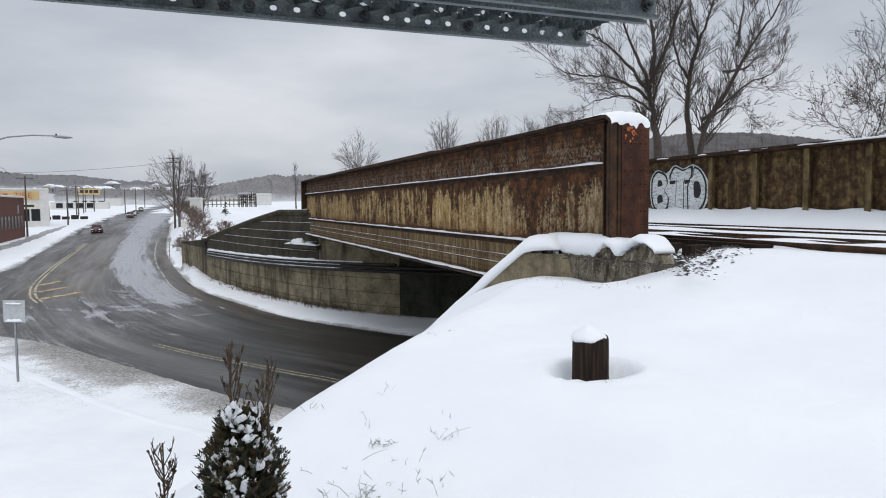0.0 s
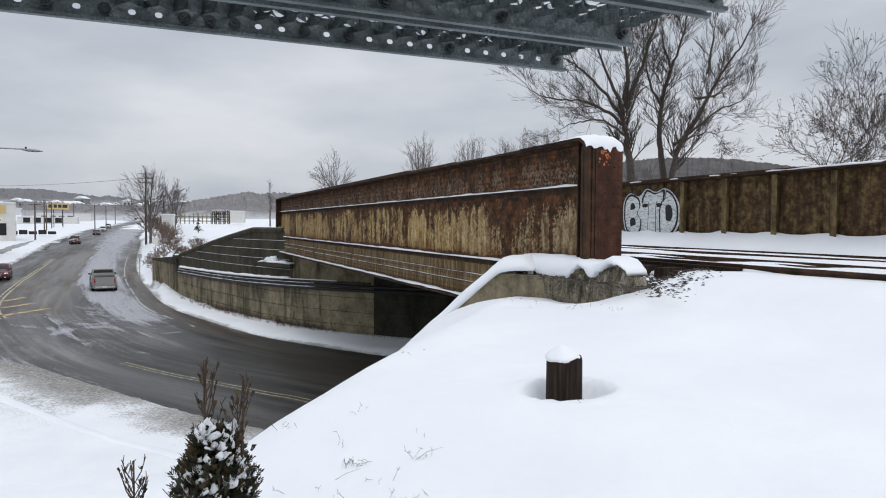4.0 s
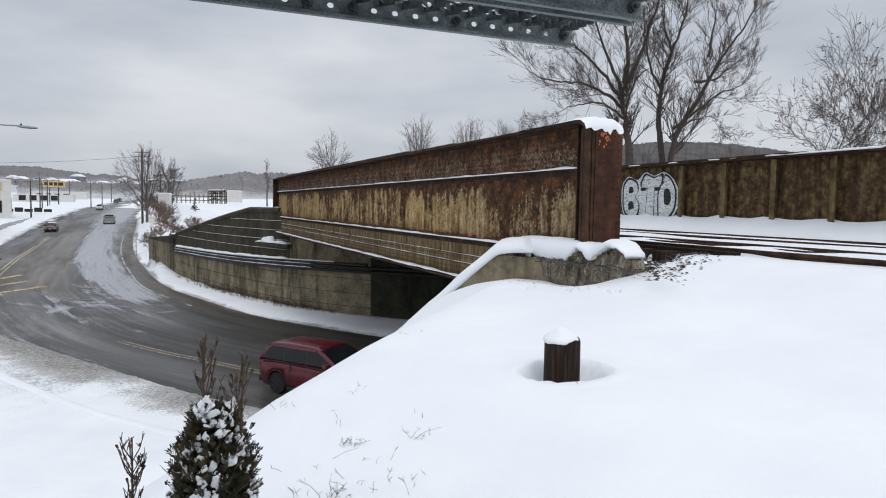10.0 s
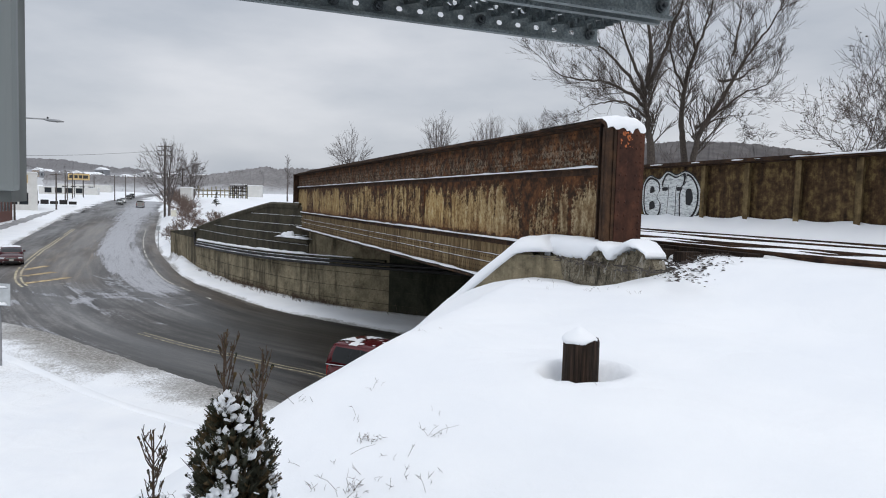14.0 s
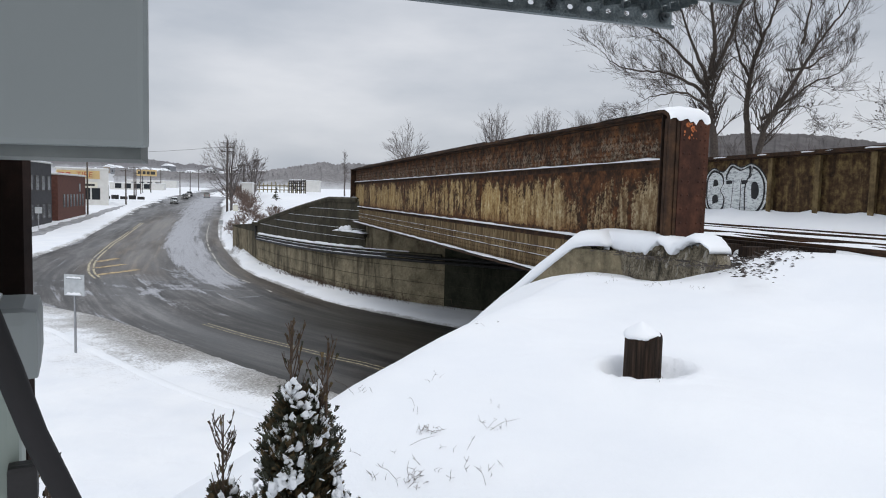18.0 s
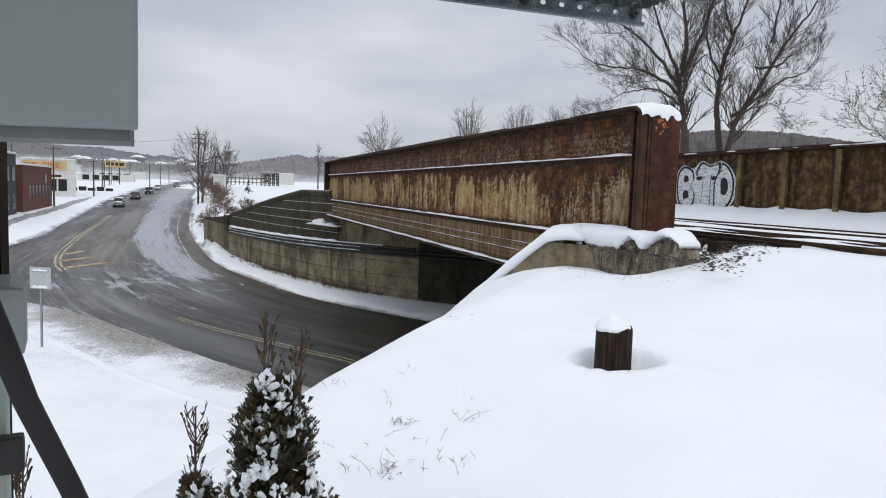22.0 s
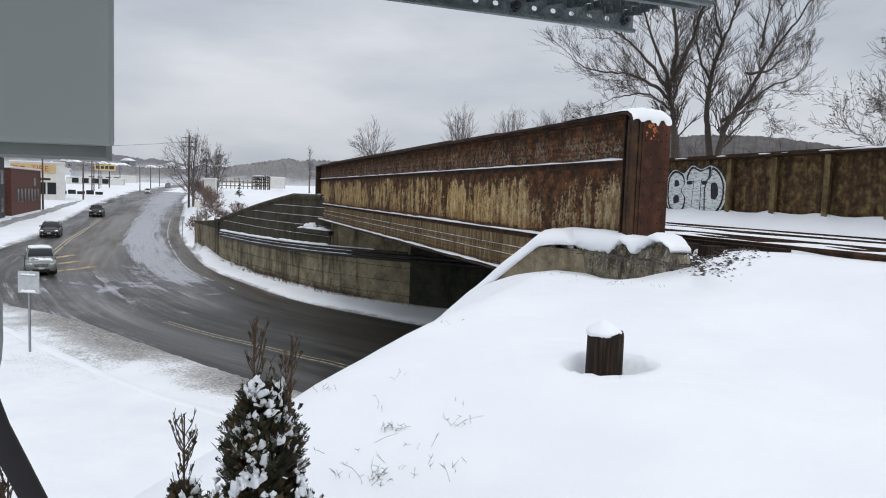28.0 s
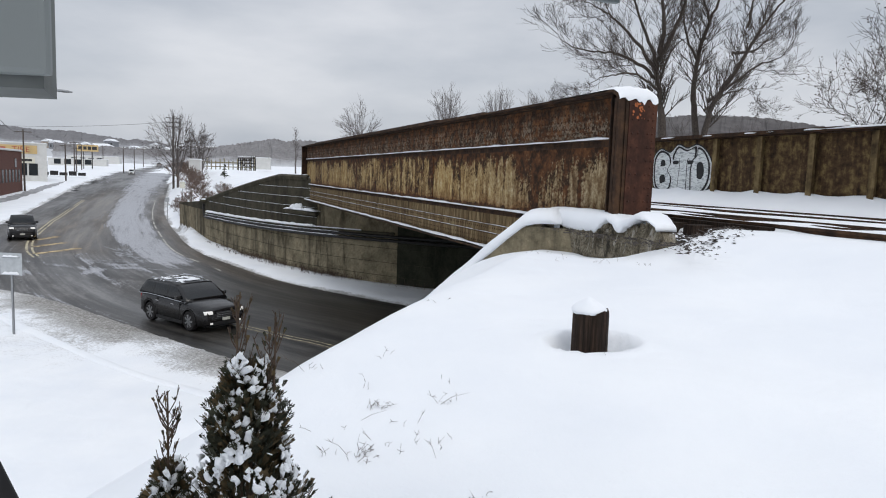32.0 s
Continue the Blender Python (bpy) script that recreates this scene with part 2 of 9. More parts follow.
def plain_rust(name, lo, mid, hi, scale=4.0):
    k = Mat(name, 0.85, 0, 0.2)
    a, b = k.noise(scale, 8, 0.68), k.noise(1.0, 6, 0.6, k.scaled(6, 6, 0.6))
    k.color(k.ramp(k.calc("ADD", k.calc("MULTIPLY", a, 0.6), k.calc("MULTIPLY", b, 0.4)), (0.37, lo), (0.5, mid), (0.63, hi)))
    k.bump(a, 0.4, 0.01)
    return k.m


RUST = rust_mat()
RUST_DARK = plain_rust("rust_dark", (0.018, 0.012, 0.009), (0.042, 0.024, 0.015), (0.085, 0.045, 0.024))
RUST_RED = plain_rust("rust_red", (0.024, 0.012, 0.009), (0.055, 0.024, 0.016), (0.10, 0.042, 0.025), 4.0)
RUST_OLIVE = plain_rust("rust_olive", (0.016, 0.010, 0.006), (0.070, 0.041, 0.020), (0.20, 0.145, 0.062), 5.5)
RUST_OCHRE = plain_rust("rust_ochre", (0.030, 0.020, 0.010), (0.115, 0.080, 0.038), (0.24, 0.180, 0.085), 3.0)


def concrete_mat(name, lo, hi, stain=0.6):
    k = Mat(name, 0.9, 0, 0.2).world()
    a = k.noise(1.2, 8, 0.65)
    drip = k.noise(1.0, 9, 0.7, k.scaled(0.75, 0.75, 0.13))
    base = k.ramp(a, (0.3, lo), (0.7, hi))
    grit = k.noise(9.0, 9, 0.78)
    base = k.mix(k.ramp(grit, (0.40, 0.35), (0.48, 0.0)), base, tuple(c * 0.5 for c in lo))
    base = k.mix(k.ramp(grit, (0.55, 0.0), (0.66, 0.35)), base, tuple(min(1, c * 1.5) for c in hi))
    k.color(k.mix(k.calc("MULTIPLY", k.ramp(drip, (0.50, 0.0), (0.60, 1.0)), stain), base, tuple(c * 0.22 for c in lo)))
    k.bump(k.noise(18, 8, 0.7), 0.7, 0.03)
    return k.m


def broken_mat():
    # weathered broken concrete: tan aggregate, dark algae runs, pale lime streaks
    k = Mat("broken_concrete", 0.92, 0, 0.2).world()
    a = k.noise(3.0, 9, 0.7)
    grit = k.noise(34.0, 8, 0.8)
    drip = k.noise(1.0, 9, 0.72, k.scaled(7.5, 7.5, 1.3), 0.6)
    base = k.ramp(a, (0.36, (0.075, 0.062, 0.042)), (0.5, (0.20, 0.172, 0.122)), (0.64, (0.35, 0.31, 0.235)))
    base = k.mix(k.ramp(grit, (0.42, 0.75), (0.50, 0.0)), base, (0.045, 0.038, 0.028))
    base = k.mix(k.ramp(grit, (0.56, 0.0), (0.64, 0.5)), base, (0.46, 0.42, 0.33))
    base = k.mix(k.ramp(drip, (0.40, 0.85), (0.47, 0.0)), base, (0.032, 0.029, 0.023))
    k.color(k.mix(k.ramp(drip, (0.56, 0.0), (0.62, 0.7)), base, (0.47, 0.45, 0.40)))
    k.bump(k.calc("ADD", grit, a), 0.9, 0.03)
    return k.m


CONCRETE = concrete_mat("old_concrete", (0.110, 0.093, 0.060), (0.335, 0.285, 0.190), 0.7)
# green stain, made darker still to stand in for shade under the deck
CONCRETE_MOSS_SHADE = concrete_mat("mossy_shaded_concrete", (0.016, 0.018, 0.012), (0.050, 0.050, 0.034), 0.6)
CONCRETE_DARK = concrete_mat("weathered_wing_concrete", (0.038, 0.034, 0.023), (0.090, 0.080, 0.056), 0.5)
CONCRETE_BLOCK = broken_mat()


def galvanised():
    k = Mat("galvanised_steel", 0.5, 0.6, 0.5)
    mottle = k.noise(170, 6, 0.7)
    st = k.noise(1.0, 8, 0.7, k.scaled(5, 22, 9))
    base = k.ramp(mottle, (0.36, (0.085, 0.105, 0.112)), (0.5, (0.15, 0.18, 0.19)), (0.64, (0.25, 0.285, 0.295)))
    k.color(k.mix(k.ramp(st, (0.42, 0.0), (0.60, 0.75)), base, (0.075, 0.088, 0.09)))
    k.rough(k.ramp(mottle, (0.35, 0.42), (0.65, 0.65)))
    k.bump(k.noise(160, 4), 0.2, 0.002)
    return k.m


GALV = galvanised()
GALV_BOLT = plain("galvanised_bolt", (0.07, 0.08, 0.085), 0.5, 0.7, 0.4, 40)
CABINET_GREY = plain("cabinet_grey_paint", (0.225, 0.245, 0.243), 0.45, 0.0, 0.06, 3)
CABINET_GREEN = plain("case_pale_green_paint", (0.24, 0.28, 0.25), 0.5, 0.0, 0.08, 3)
BLACK_STEEL = plain("black_painted_steel", (0.012, 0.011, 0.011), 0.55, 0.0, 0.5, 9, 0.3)
MAST_STEEL = plain_rust("dark_rusted_mast_steel", (0.008, 0.006, 0.005), (0.020, 0.012, 0.010), (0.045, 0.026, 0.020), 9.0)
RUBBER = plain("black_rubber", (0.012, 0.011, 0.012), 0.7, 0.0, 0.3, 20)


def timber_mat():
    k = Mat("creosoted_timber", 0.85, 0, 0.2)
    g = k.noise(1.0, 8, 0.7, k.scaled(38, 38, 1.6))
    k.color(k.ramp(g, (0.36, (0.006, 0.005, 0.004)), (0.52, (0.026, 0.017, 0.012)), (0.68, (0.075, 0.045, 0.03))))
    k.bump(g, 0.8, 0.02)
    return k.m


TIMBER = timber_mat()


def road_mat():
    # wet asphalt, with slush pushed into streaks along the driving line (UV: metres across, metres along)
    k = Mat("wet_slushy_asphalt", 0.45, 0, 0.3)
    uv = k.uv()
    streak = k.noise(1.0, 9, 0.70, k.scaled(1.7, 0.085, 1, co=uv), 0.5)
    lines = k.noise(1.0, 7, 0.62, k.scaled(3.6, 0.10, 1, co=uv), 0.35)
    broad = k.noise(1.0, 5, 0.55, k.scaled(0.34, 0.03, 1, co=uv))
    grain = k.noise(1.0, 7, 0.75, k.scaled(9, 3.0, 1, co=uv))
    blot = k.noise(1.0, 8, 0.68, k.scaled(0.75, 0.22, 1, co=uv), 0.9)
    col = k.n.new("ShaderNodeVertexColor")
    col.layer_name = "slush"
    amount = k.axis(0, col.outputs[0])
    s = k.calc("ADD", k.calc("MULTIPLY", k.calc("SUBTRACT", streak, 0.5), 0.95), k.calc("MULTIPLY", k.calc("SUBTRACT", lines, 0.5), 0.50))
    s = k.calc("ADD", k.calc("MULTIPLY", s, 0.95), 0.462)
    s = k.calc("ADD", s, k.calc("MULTIPLY", k.calc("SUBTRACT", broad, 0.5), 0.45))
    s = k.calc("ADD", s, k.calc("MULTIPLY", k.calc("SUBTRACT", grain, 0.5), 0.34))
    s = k.calc("ADD", s, k.calc("MULTIPLY", k.calc("SUBTRACT", blot, 0.5), 0.35))
    s = k.calc("ADD", s, k.calc("MULTIPLY", k.calc("SUBTRACT", amount, 0.5), 0.66))
    slush = k.ramp(s, (0.50, 0.0), (0.555, 0.45), (0.60, 0.75), (0.72, 1.0))
    tone = k.ramp(k.calc("ADD", k.calc("ADD", k.calc("MULTIPLY", lines, 0.35), k.calc("MULTIPLY", grain, 0.25)), k.calc("MULTIPLY", blot, 0.40)), (0.42, (0.010, 0.0092, 0.0085)), (0.50, (0.044, 0.040, 0.0365)), (0.58, (0.150, 0.142, 0.135)))
    # blue channel: wet asphalt, darkened further to paint the deck's shade
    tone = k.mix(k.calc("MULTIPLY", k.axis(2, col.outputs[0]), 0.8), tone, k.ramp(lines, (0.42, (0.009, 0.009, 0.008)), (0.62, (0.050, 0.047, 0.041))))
    tone = k.mix(k.calc("MULTIPLY", k.axis(1, col.outputs[0]), 0.9), tone, k.ramp(k.calc("ADD", k.calc("MULTIPLY", streak, 0.6), k.calc("MULTIPLY", grain, 0.4)), (0.40, (0.016, 0.011, 0.007)), (0.50, (0.062, 0.046, 0.030)), (0.60, (0.170, 0.132, 0.092))))
    k.color(k.mix(slush, tone, k.ramp(grain, (0.36, (0.29, 0.30, 0.325)), (0.64, (0.44, 0.452, 0.48)))))
    k.rough(k.mix(slush, k.ramp(broad, (0.4, 0.30), (0.62, 0.5)), (0.75, 0.75, 0.75)))
    k.bump(k.calc("ADD", k.calc("MULTIPLY", slush, 0.8), k.calc("MULTIPLY", grain, 0.35)), 0.5, 0.03)
    return k.m


ROAD = road_mat()
YELLOW = plain("worn_yellow_paint", (0.42, 0.31, 0.16), 0.6, 0, 0.6, 3.5)
YELLOW_WORN = plain("dirty_yellow_paint", (0.30, 0.265, 0.17), 0.6, 0, 0.7, 5)
YELLOW_PALE = plain("faded_yellow_paint", (0.42, 0.37, 0.25), 0.6, 0, 0.5, 2.5)
WHITE_LINE = plain("worn_white_paint", (0.26, 0.25, 0.22), 0.6, 0, 0.5, 2.5)
EDGE_WHITE = plain("pale_edge_paint", (0.40, 0.39, 0.35), 0.6, 0, 0.5, 2.5)
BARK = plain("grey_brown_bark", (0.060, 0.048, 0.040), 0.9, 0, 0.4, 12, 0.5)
# barks paler with distance: haze put into the colour
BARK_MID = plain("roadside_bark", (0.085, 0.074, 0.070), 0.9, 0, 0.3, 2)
BARK_HAZE = plain("far_bark_in_haze", (0.125, 0.110, 0.105), 0.9, 0, 0.3, 2)
TWIG_RED = plain("red_brown_twigs", (0.165, 0.120, 0.100), 0.9, 0, 0.3, 4)
LEAF = plain("arborvitae_green", (0.034, 0.036, 0.020), 0.8, 0, 0.5, 5, 0.2)
LEAF_BROWN = plain("arborvitae_winter_brown", (0.105, 0.074, 0.034), 0.8, 0, 0.45, 9, 0.2)
STEM = plain("brown_stem", (0.075, 0.050, 0.034), 0.85, 0, 0.35, 30)
WOOD_POLE = plain("weathered_pole_wood", (0.085, 0.070, 0.060), 0.85, 0, 0.3, 8)
GREY_METAL = plain("grey_metal", (0.30, 0.31, 0.32), 0.45, 0.6, 0.15, 8)
SIGN_BACK = plain("aluminium_sign_back", (0.47, 0.49, 0.50), 0.4, 0.5, 0.1, 6)
BRICK_RED = plain("red_brick_far", (0.115, 0.048, 0.036), 0.85, 0, 0.25, 3, 0.3)
WHITE_WALL = plain("white_painted_wall", (0.62, 0.62, 0.60), 0.7, 0, 0.08, 1.2)
GLASS_DARK = plain("dark_window_glass", (0.020, 0.024, 0.028), 0.2, 0, 0.2, 1, 0, 0.25)
SIGN_YELLOW = plain("yellow_sign_face", (0.55, 0.40, 0.19), 0.5, 0, 0.1, 1)
SIGN_RED = plain("red_sign_letters", (0.36, 0.085, 0.05), 0.5, 0, 0.1, 1)
SIGN_WHITE = plain("white_sign_face", (0.70, 0.68, 0.58), 0.5, 0, 0.06, 1)
SIGN_BLACK = plain("black_sign_letters", (0.03, 0.03, 0.03), 0.5, 0, 0.1, 1)

# ---- building tools ----
def mesh_of(bm, name, mat, smooth=False):
    me = bpy.data.meshes.new(name)
    bm.to_mesh(me)
    bm.free()
    for m in mat if isinstance(mat, (list, tuple)) else [mat]:
        me.materials.append(m)
    if smooth:
        me.polygons.foreach_set("use_smooth", [True] * len(me.polygons))
    return me


def part(name, bm, mat, parent=None, label="", smooth=False, at=None):
    ob = new(name, mesh_of(bm, name, mat, smooth))
    if parent is not None:
        ob.parent = parent
    if at is not None:
        ob.matrix_local = at
    if label:
        ob["label"] = label
    return ob


def thing(name, label, category, group="", kind="", at=None):
    ob = new(name)
    ob.empty_display_size = 0.1
    if at is not None:
        ob.matrix_world = at
    return tagged(ob, label, category, group, kind)


def box(bm, x0, x1, y0, y1, z0, z1, m=None, bevel=0.0, mi=0):
    vs = [bm.verts.new(p) for p in ((x0, y0, z0), (x1, y0, z0), (x1, y1, z0), (x0, y1, z0), (x0, y0, z1), (x1, y0, z1), (x1, y1, z1), (x0, y1, z1))]
    fs = [bm.faces.new([vs[i] for i in f]) for f in ((3, 2, 1, 0), (4, 5, 6, 7), (0, 1, 5, 4), (1, 2, 6, 5), (2, 3, 7, 6), (3, 0, 4, 7))]
    for f in fs:
        f.material_index = mi
    if m is not None:
        for v in vs:
            v.co = m @ v.co
    if bevel:
        es = list({e for f in fs for e in f.edges})
        bmesh.ops.bevel(bm, geom=es, offset=bevel, segments=2, affect="EDGES", profile=0.7)
    return vs


def boxed(*a, **k):
    bm = bmesh.new()
    box(bm, *a, **k)
    return bm


def tube(bm, pts, radii, sides=6, cap=True, mi=0):
    """A tube along the points; radii one number or one for each point."""
    pts = [Vector(p) for p in pts]
    if not isinstance(radii, (list, tuple)):
        radii = [radii] * len(pts)
    rings, side = [], None
    for i, p in enumerate(pts):
        d = (pts[min(i + 1, len(pts) - 1)] - pts[max(i - 1, 0)])
        d = d.normalized() if d.length > 1e-9 else Vector((0, 0, 1))
        if side is None:
            side = d.orthogonal().normalized()
        side = side - d * side.dot(d)
        side = side.normalized() if side.length > 1e-6 else d.orthogonal().normalized()
        up = d.cross(side)
        rings.append([bm.verts.new(p + radii[i] * (math.cos(a) * side + math.sin(a) * up)) for a in (2 * math.pi * q / sides for q in range(sides))])
    for a, b in zip(rings, rings[1:]):
        for q in range(sides):
            f = bm.faces.new((a[q], a[(q + 1) % sides], b[(q + 1) % sides], b[q]))
            f.material_index = mi
    if cap:
        bm.faces.new(rings[0][::-1]).material_index = mi
        bm.faces.new(rings[-1]).material_index = mi
    return rings


def lathe(bm, profile, sides=16, m=None, mi=0):
    """A turned solid about z from (radius, z) pairs."""
    rings = []
    for r, z in profile:
        rings.append([bm.verts.new((r * math.cos(2 * math.pi * q / sides), r * math.sin(2 * math.pi * q / sides), z)) for q in range(sides)])
    for a, b in zip(rings, rings[1:]):
        for q in range(sides):
            bm.faces.new((a[q], a[(q + 1) % sides], b[(q + 1) % sides], b[q])).material_index = mi
    bm.faces.new(rings[0][::-1]).material_index = mi
    bm.faces.new(rings[-1]).material_index = mi
    if m is not None:
        for r in rings:
            for v in r:
                v.co = m @ v.co


def prism(bm, outline, y0, y1, m=None, mi=0):
    """A solid from an outline in x, z, drawn out along y."""
    a = [bm.verts.new((x, y0, z)) for x, z in outline]
    b = [bm.verts.new((x, y1, z)) for x, z in outline]
    n = len(a)
    fs = [bm.faces.new(a), bm.faces.new(b[::-1])]
    fs += [bm.faces.new((a[(i + 1) % n], a[i], b[i], b[(i + 1) % n])) for i in range(n)]
    for f in fs:
        f.material_index = mi
    bmesh.ops.recalc_face_normals(bm, faces=fs)
    if m is not None:
        for v in a + b:
            v.co = m @ v.co
    return a + b


def from_arrays(name, verts, faces, mat, parent=None, smooth=False):
    me = bpy.data.meshes.new(name)
    me.from_pydata(verts, [], faces)
    me.update()
    me.materials.append(mat)
    if smooth:
        me.polygons.foreach_set("use_smooth", [True] * len(me.polygons))
    ob = new(name, me)
    if parent is not None:
        ob.parent = parent
    return ob


def step(a, b, x):
    t = np.clip((x - a) / (b - a), 0, 1)
    return t * t * (3 - 2 * t)


def wob(x, y, s, seed=0.0):
    """A cheap smooth wobble of about -1 to 1."""
    return (np.sin(x * s + 1.3 * np.sin(y * s * 0.7 + seed) + seed) + np.sin(y * s * 1.17 + 1.1 * np.sin(x * s * 0.83 - seed) + 2 * seed)
            + 0.6 * np.sin((x + y) * s * 1.9 + seed * 3)) / 2.6


_ico = bmesh.new()
bmesh.ops.create_icosphere(_ico, subdivisions=2, radius=1.0)
ICO_V, ICO_F = [v.co.copy() for v in _ico.verts], [tuple(v.index for v in f.verts) for f in _ico.faces]
_ico.free()


def blobs(store, m, rough=0.0, scale=1.0):
    """Adds a lumpy ball, placed by the matrix, to plain lists of vertices and faces."""
    v, f = store
    k = len(v)
    for c in ICO_V:
        p = m @ c
        if rough:
            p = p + Vector(noise.noise_vector(p * scale)) * rough
        v.append(tuple(p))
    f.extend([(a + k, b + k, c + k) for a, b, c in ICO_F])

# ---- the lie of the land ----
ROAD_Z = -3.6
NX, NY = 0.56, 0.83          # across the road at the bridge
RIGHT_EDGE = [(330, -185), (160, -73), (90, -27.5), (40, 6.2), (14, 18.9), (4, 24.9), (-0.75, 28.2), (-4.0, 30.6), (-7.0, 33.2), (-10.3, 37.2), (-15.9, 45.2), (-21.8, 57.1), (-26.4, 67.0), (-32.0, 80), (-39.4, 98.4), (-49.2, 124), (-63.5, 161), (-78, 200), (-110, 290), (-150, 420)]
LEFT_EDGE = [(322, -197), (152, -85), (82, -39.5), (33, -5.6), (7, 11.5), (2, 14.7), (-3.7, 18.5), (-6.2, 20.1), (-11.0, 24.0), (-14.2, 26.6), (-18.5, 29.2), (-25.0, 31.2), (-36, 31.5), (-80, 33), (-80, 42), (-38, 41.5), (-33.5, 47), (-39.1, 62.7), (-45.5, 77.2), (-55.6, 100.5), (-67.3, 127), (-83, 165.7), (-98, 203), (-127, 290), (-166, 420)]


def smooth_line(pts, n=12):
    """Catmull-Rom through the points."""
    p = np.array(pts, float)
    p = np.vstack([2 * p[0] - p[1], p, 2 * p[-1] - p[-2]])
    out = []
    for i in range(1, len(p) - 2):
        for t in np.arange(n) / n:
            a, b, c, d = p[i - 1:i + 3]
            out.append(0.5 * (2 * b + (c - a) * t + (2 * a - 5 * b + 4 * c - d) * t * t + (3 * b - a - 3 * c + d) * t ** 3))
    return np.array(out + [p[-2]])


R_LINE, L_LINE = smooth_line(RIGHT_EDGE, 5), smooth_line(LEFT_EDGE, 4)
WALL_LINE = smooth_line([(9, 27.4), (3, 30.6), (-0.2, 32.2), (-4.2, 34.5), (-7.2, 37.2), (-11.4, 42.3), (-16.4, 49.8), (-20.6, 56.4), (-22.1, 58.9)], 8)
WALL_END = float(np.hypot(*np.diff(WALL_LINE, axis=0).T).sum())


def inside(px, py, poly):
    px, py = np.asarray(px, float), np.asarray(py, float)
    hit = np.zeros(px.shape, bool)
    for (x0, y0), (x1, y1) in zip(poly, np.roll(poly, -1, 0)):
        if y0 == y1:
            continue
        cross = (y0 > py) != (y1 > py)
        hit ^= cross & (px < (x1 - x0) * (py - y0) / (y1 - y0) + x0)
    return hit


def line_dist(px, py, line, reach=12.0):
    """Distance to a line, the length along it, and the side (positive: left of its run). Exact near the line, to its points further off."""
    px, py = np.asarray(px, float), np.asarray(py, float)
    shape = px.shape
    px, py = px.ravel(), py.ravel()
    line = np.asarray(line, float)
    seg = np.hypot(*np.diff(line, axis=0).T)
    run = np.r_[0, np.cumsum(seg)]
    best, along, side = np.full(px.shape, 1e9), np.zeros(px.shape), np.zeros(px.shape)
    for i in range(len(line) - 1):
        (x0, y0), (x1, y1) = line[i], line[i + 1]
        ln = seg[i]
        if ln < 1e-6:
            continue
        dx, dy = x1 - x0, y1 - y0
        t = np.clip(((px - x0) * dx + (py - y0) * dy) / ln ** 2, 0, 1)
        d = (px - x0 - t * dx) ** 2 + (py - y0 - t * dy) ** 2
        m = np.flatnonzero(d < best)
        best[m] = d[m]
        along[m] = run[i] + t[m] * ln
        side[m] = np.sign(dx * (py[m] - y0) - dy * (px[m] - x0))
    return np.sqrt(best).reshape(shape), along.reshape(shape), side.reshape(shape)


ROAD_POLY = np.vstack([R_LINE, L_LINE[::-1]])


def road_z(x, y):
    return ROAD_Z + 0.022 * np.maximum(0, np.asarray(y, float) - 70)


CREST = [(-30, -2.6), (-6, -2.2), (0, -1.75), (3, -1.35), (4.6, -1.0), (5.9, -0.62), (7.1, 0.02), (8.5, 0.78), (10, 1.5), (11.8, 2.3), (13, 3.2)]   # y, x of the bank's edge


def bank_top(x, y):
    y2 = np.clip(y, -4, 13)
    return 0.15 + 0.45 * (1 - np.exp(-np.maximum(x + 1.2, 0) / 2.2)) + 0.055 * (y2 - 3) + 0.02 * wob(x, y, 1.6)


def wall_top(along):
    """Height of the far wing wall's coping, by metres along WALL_LINE."""
    return np.interp(along, [0, 18.3, 21.7, 36.2, 45], [1.46, 1.46, 1.46, -0.58, -1.12])


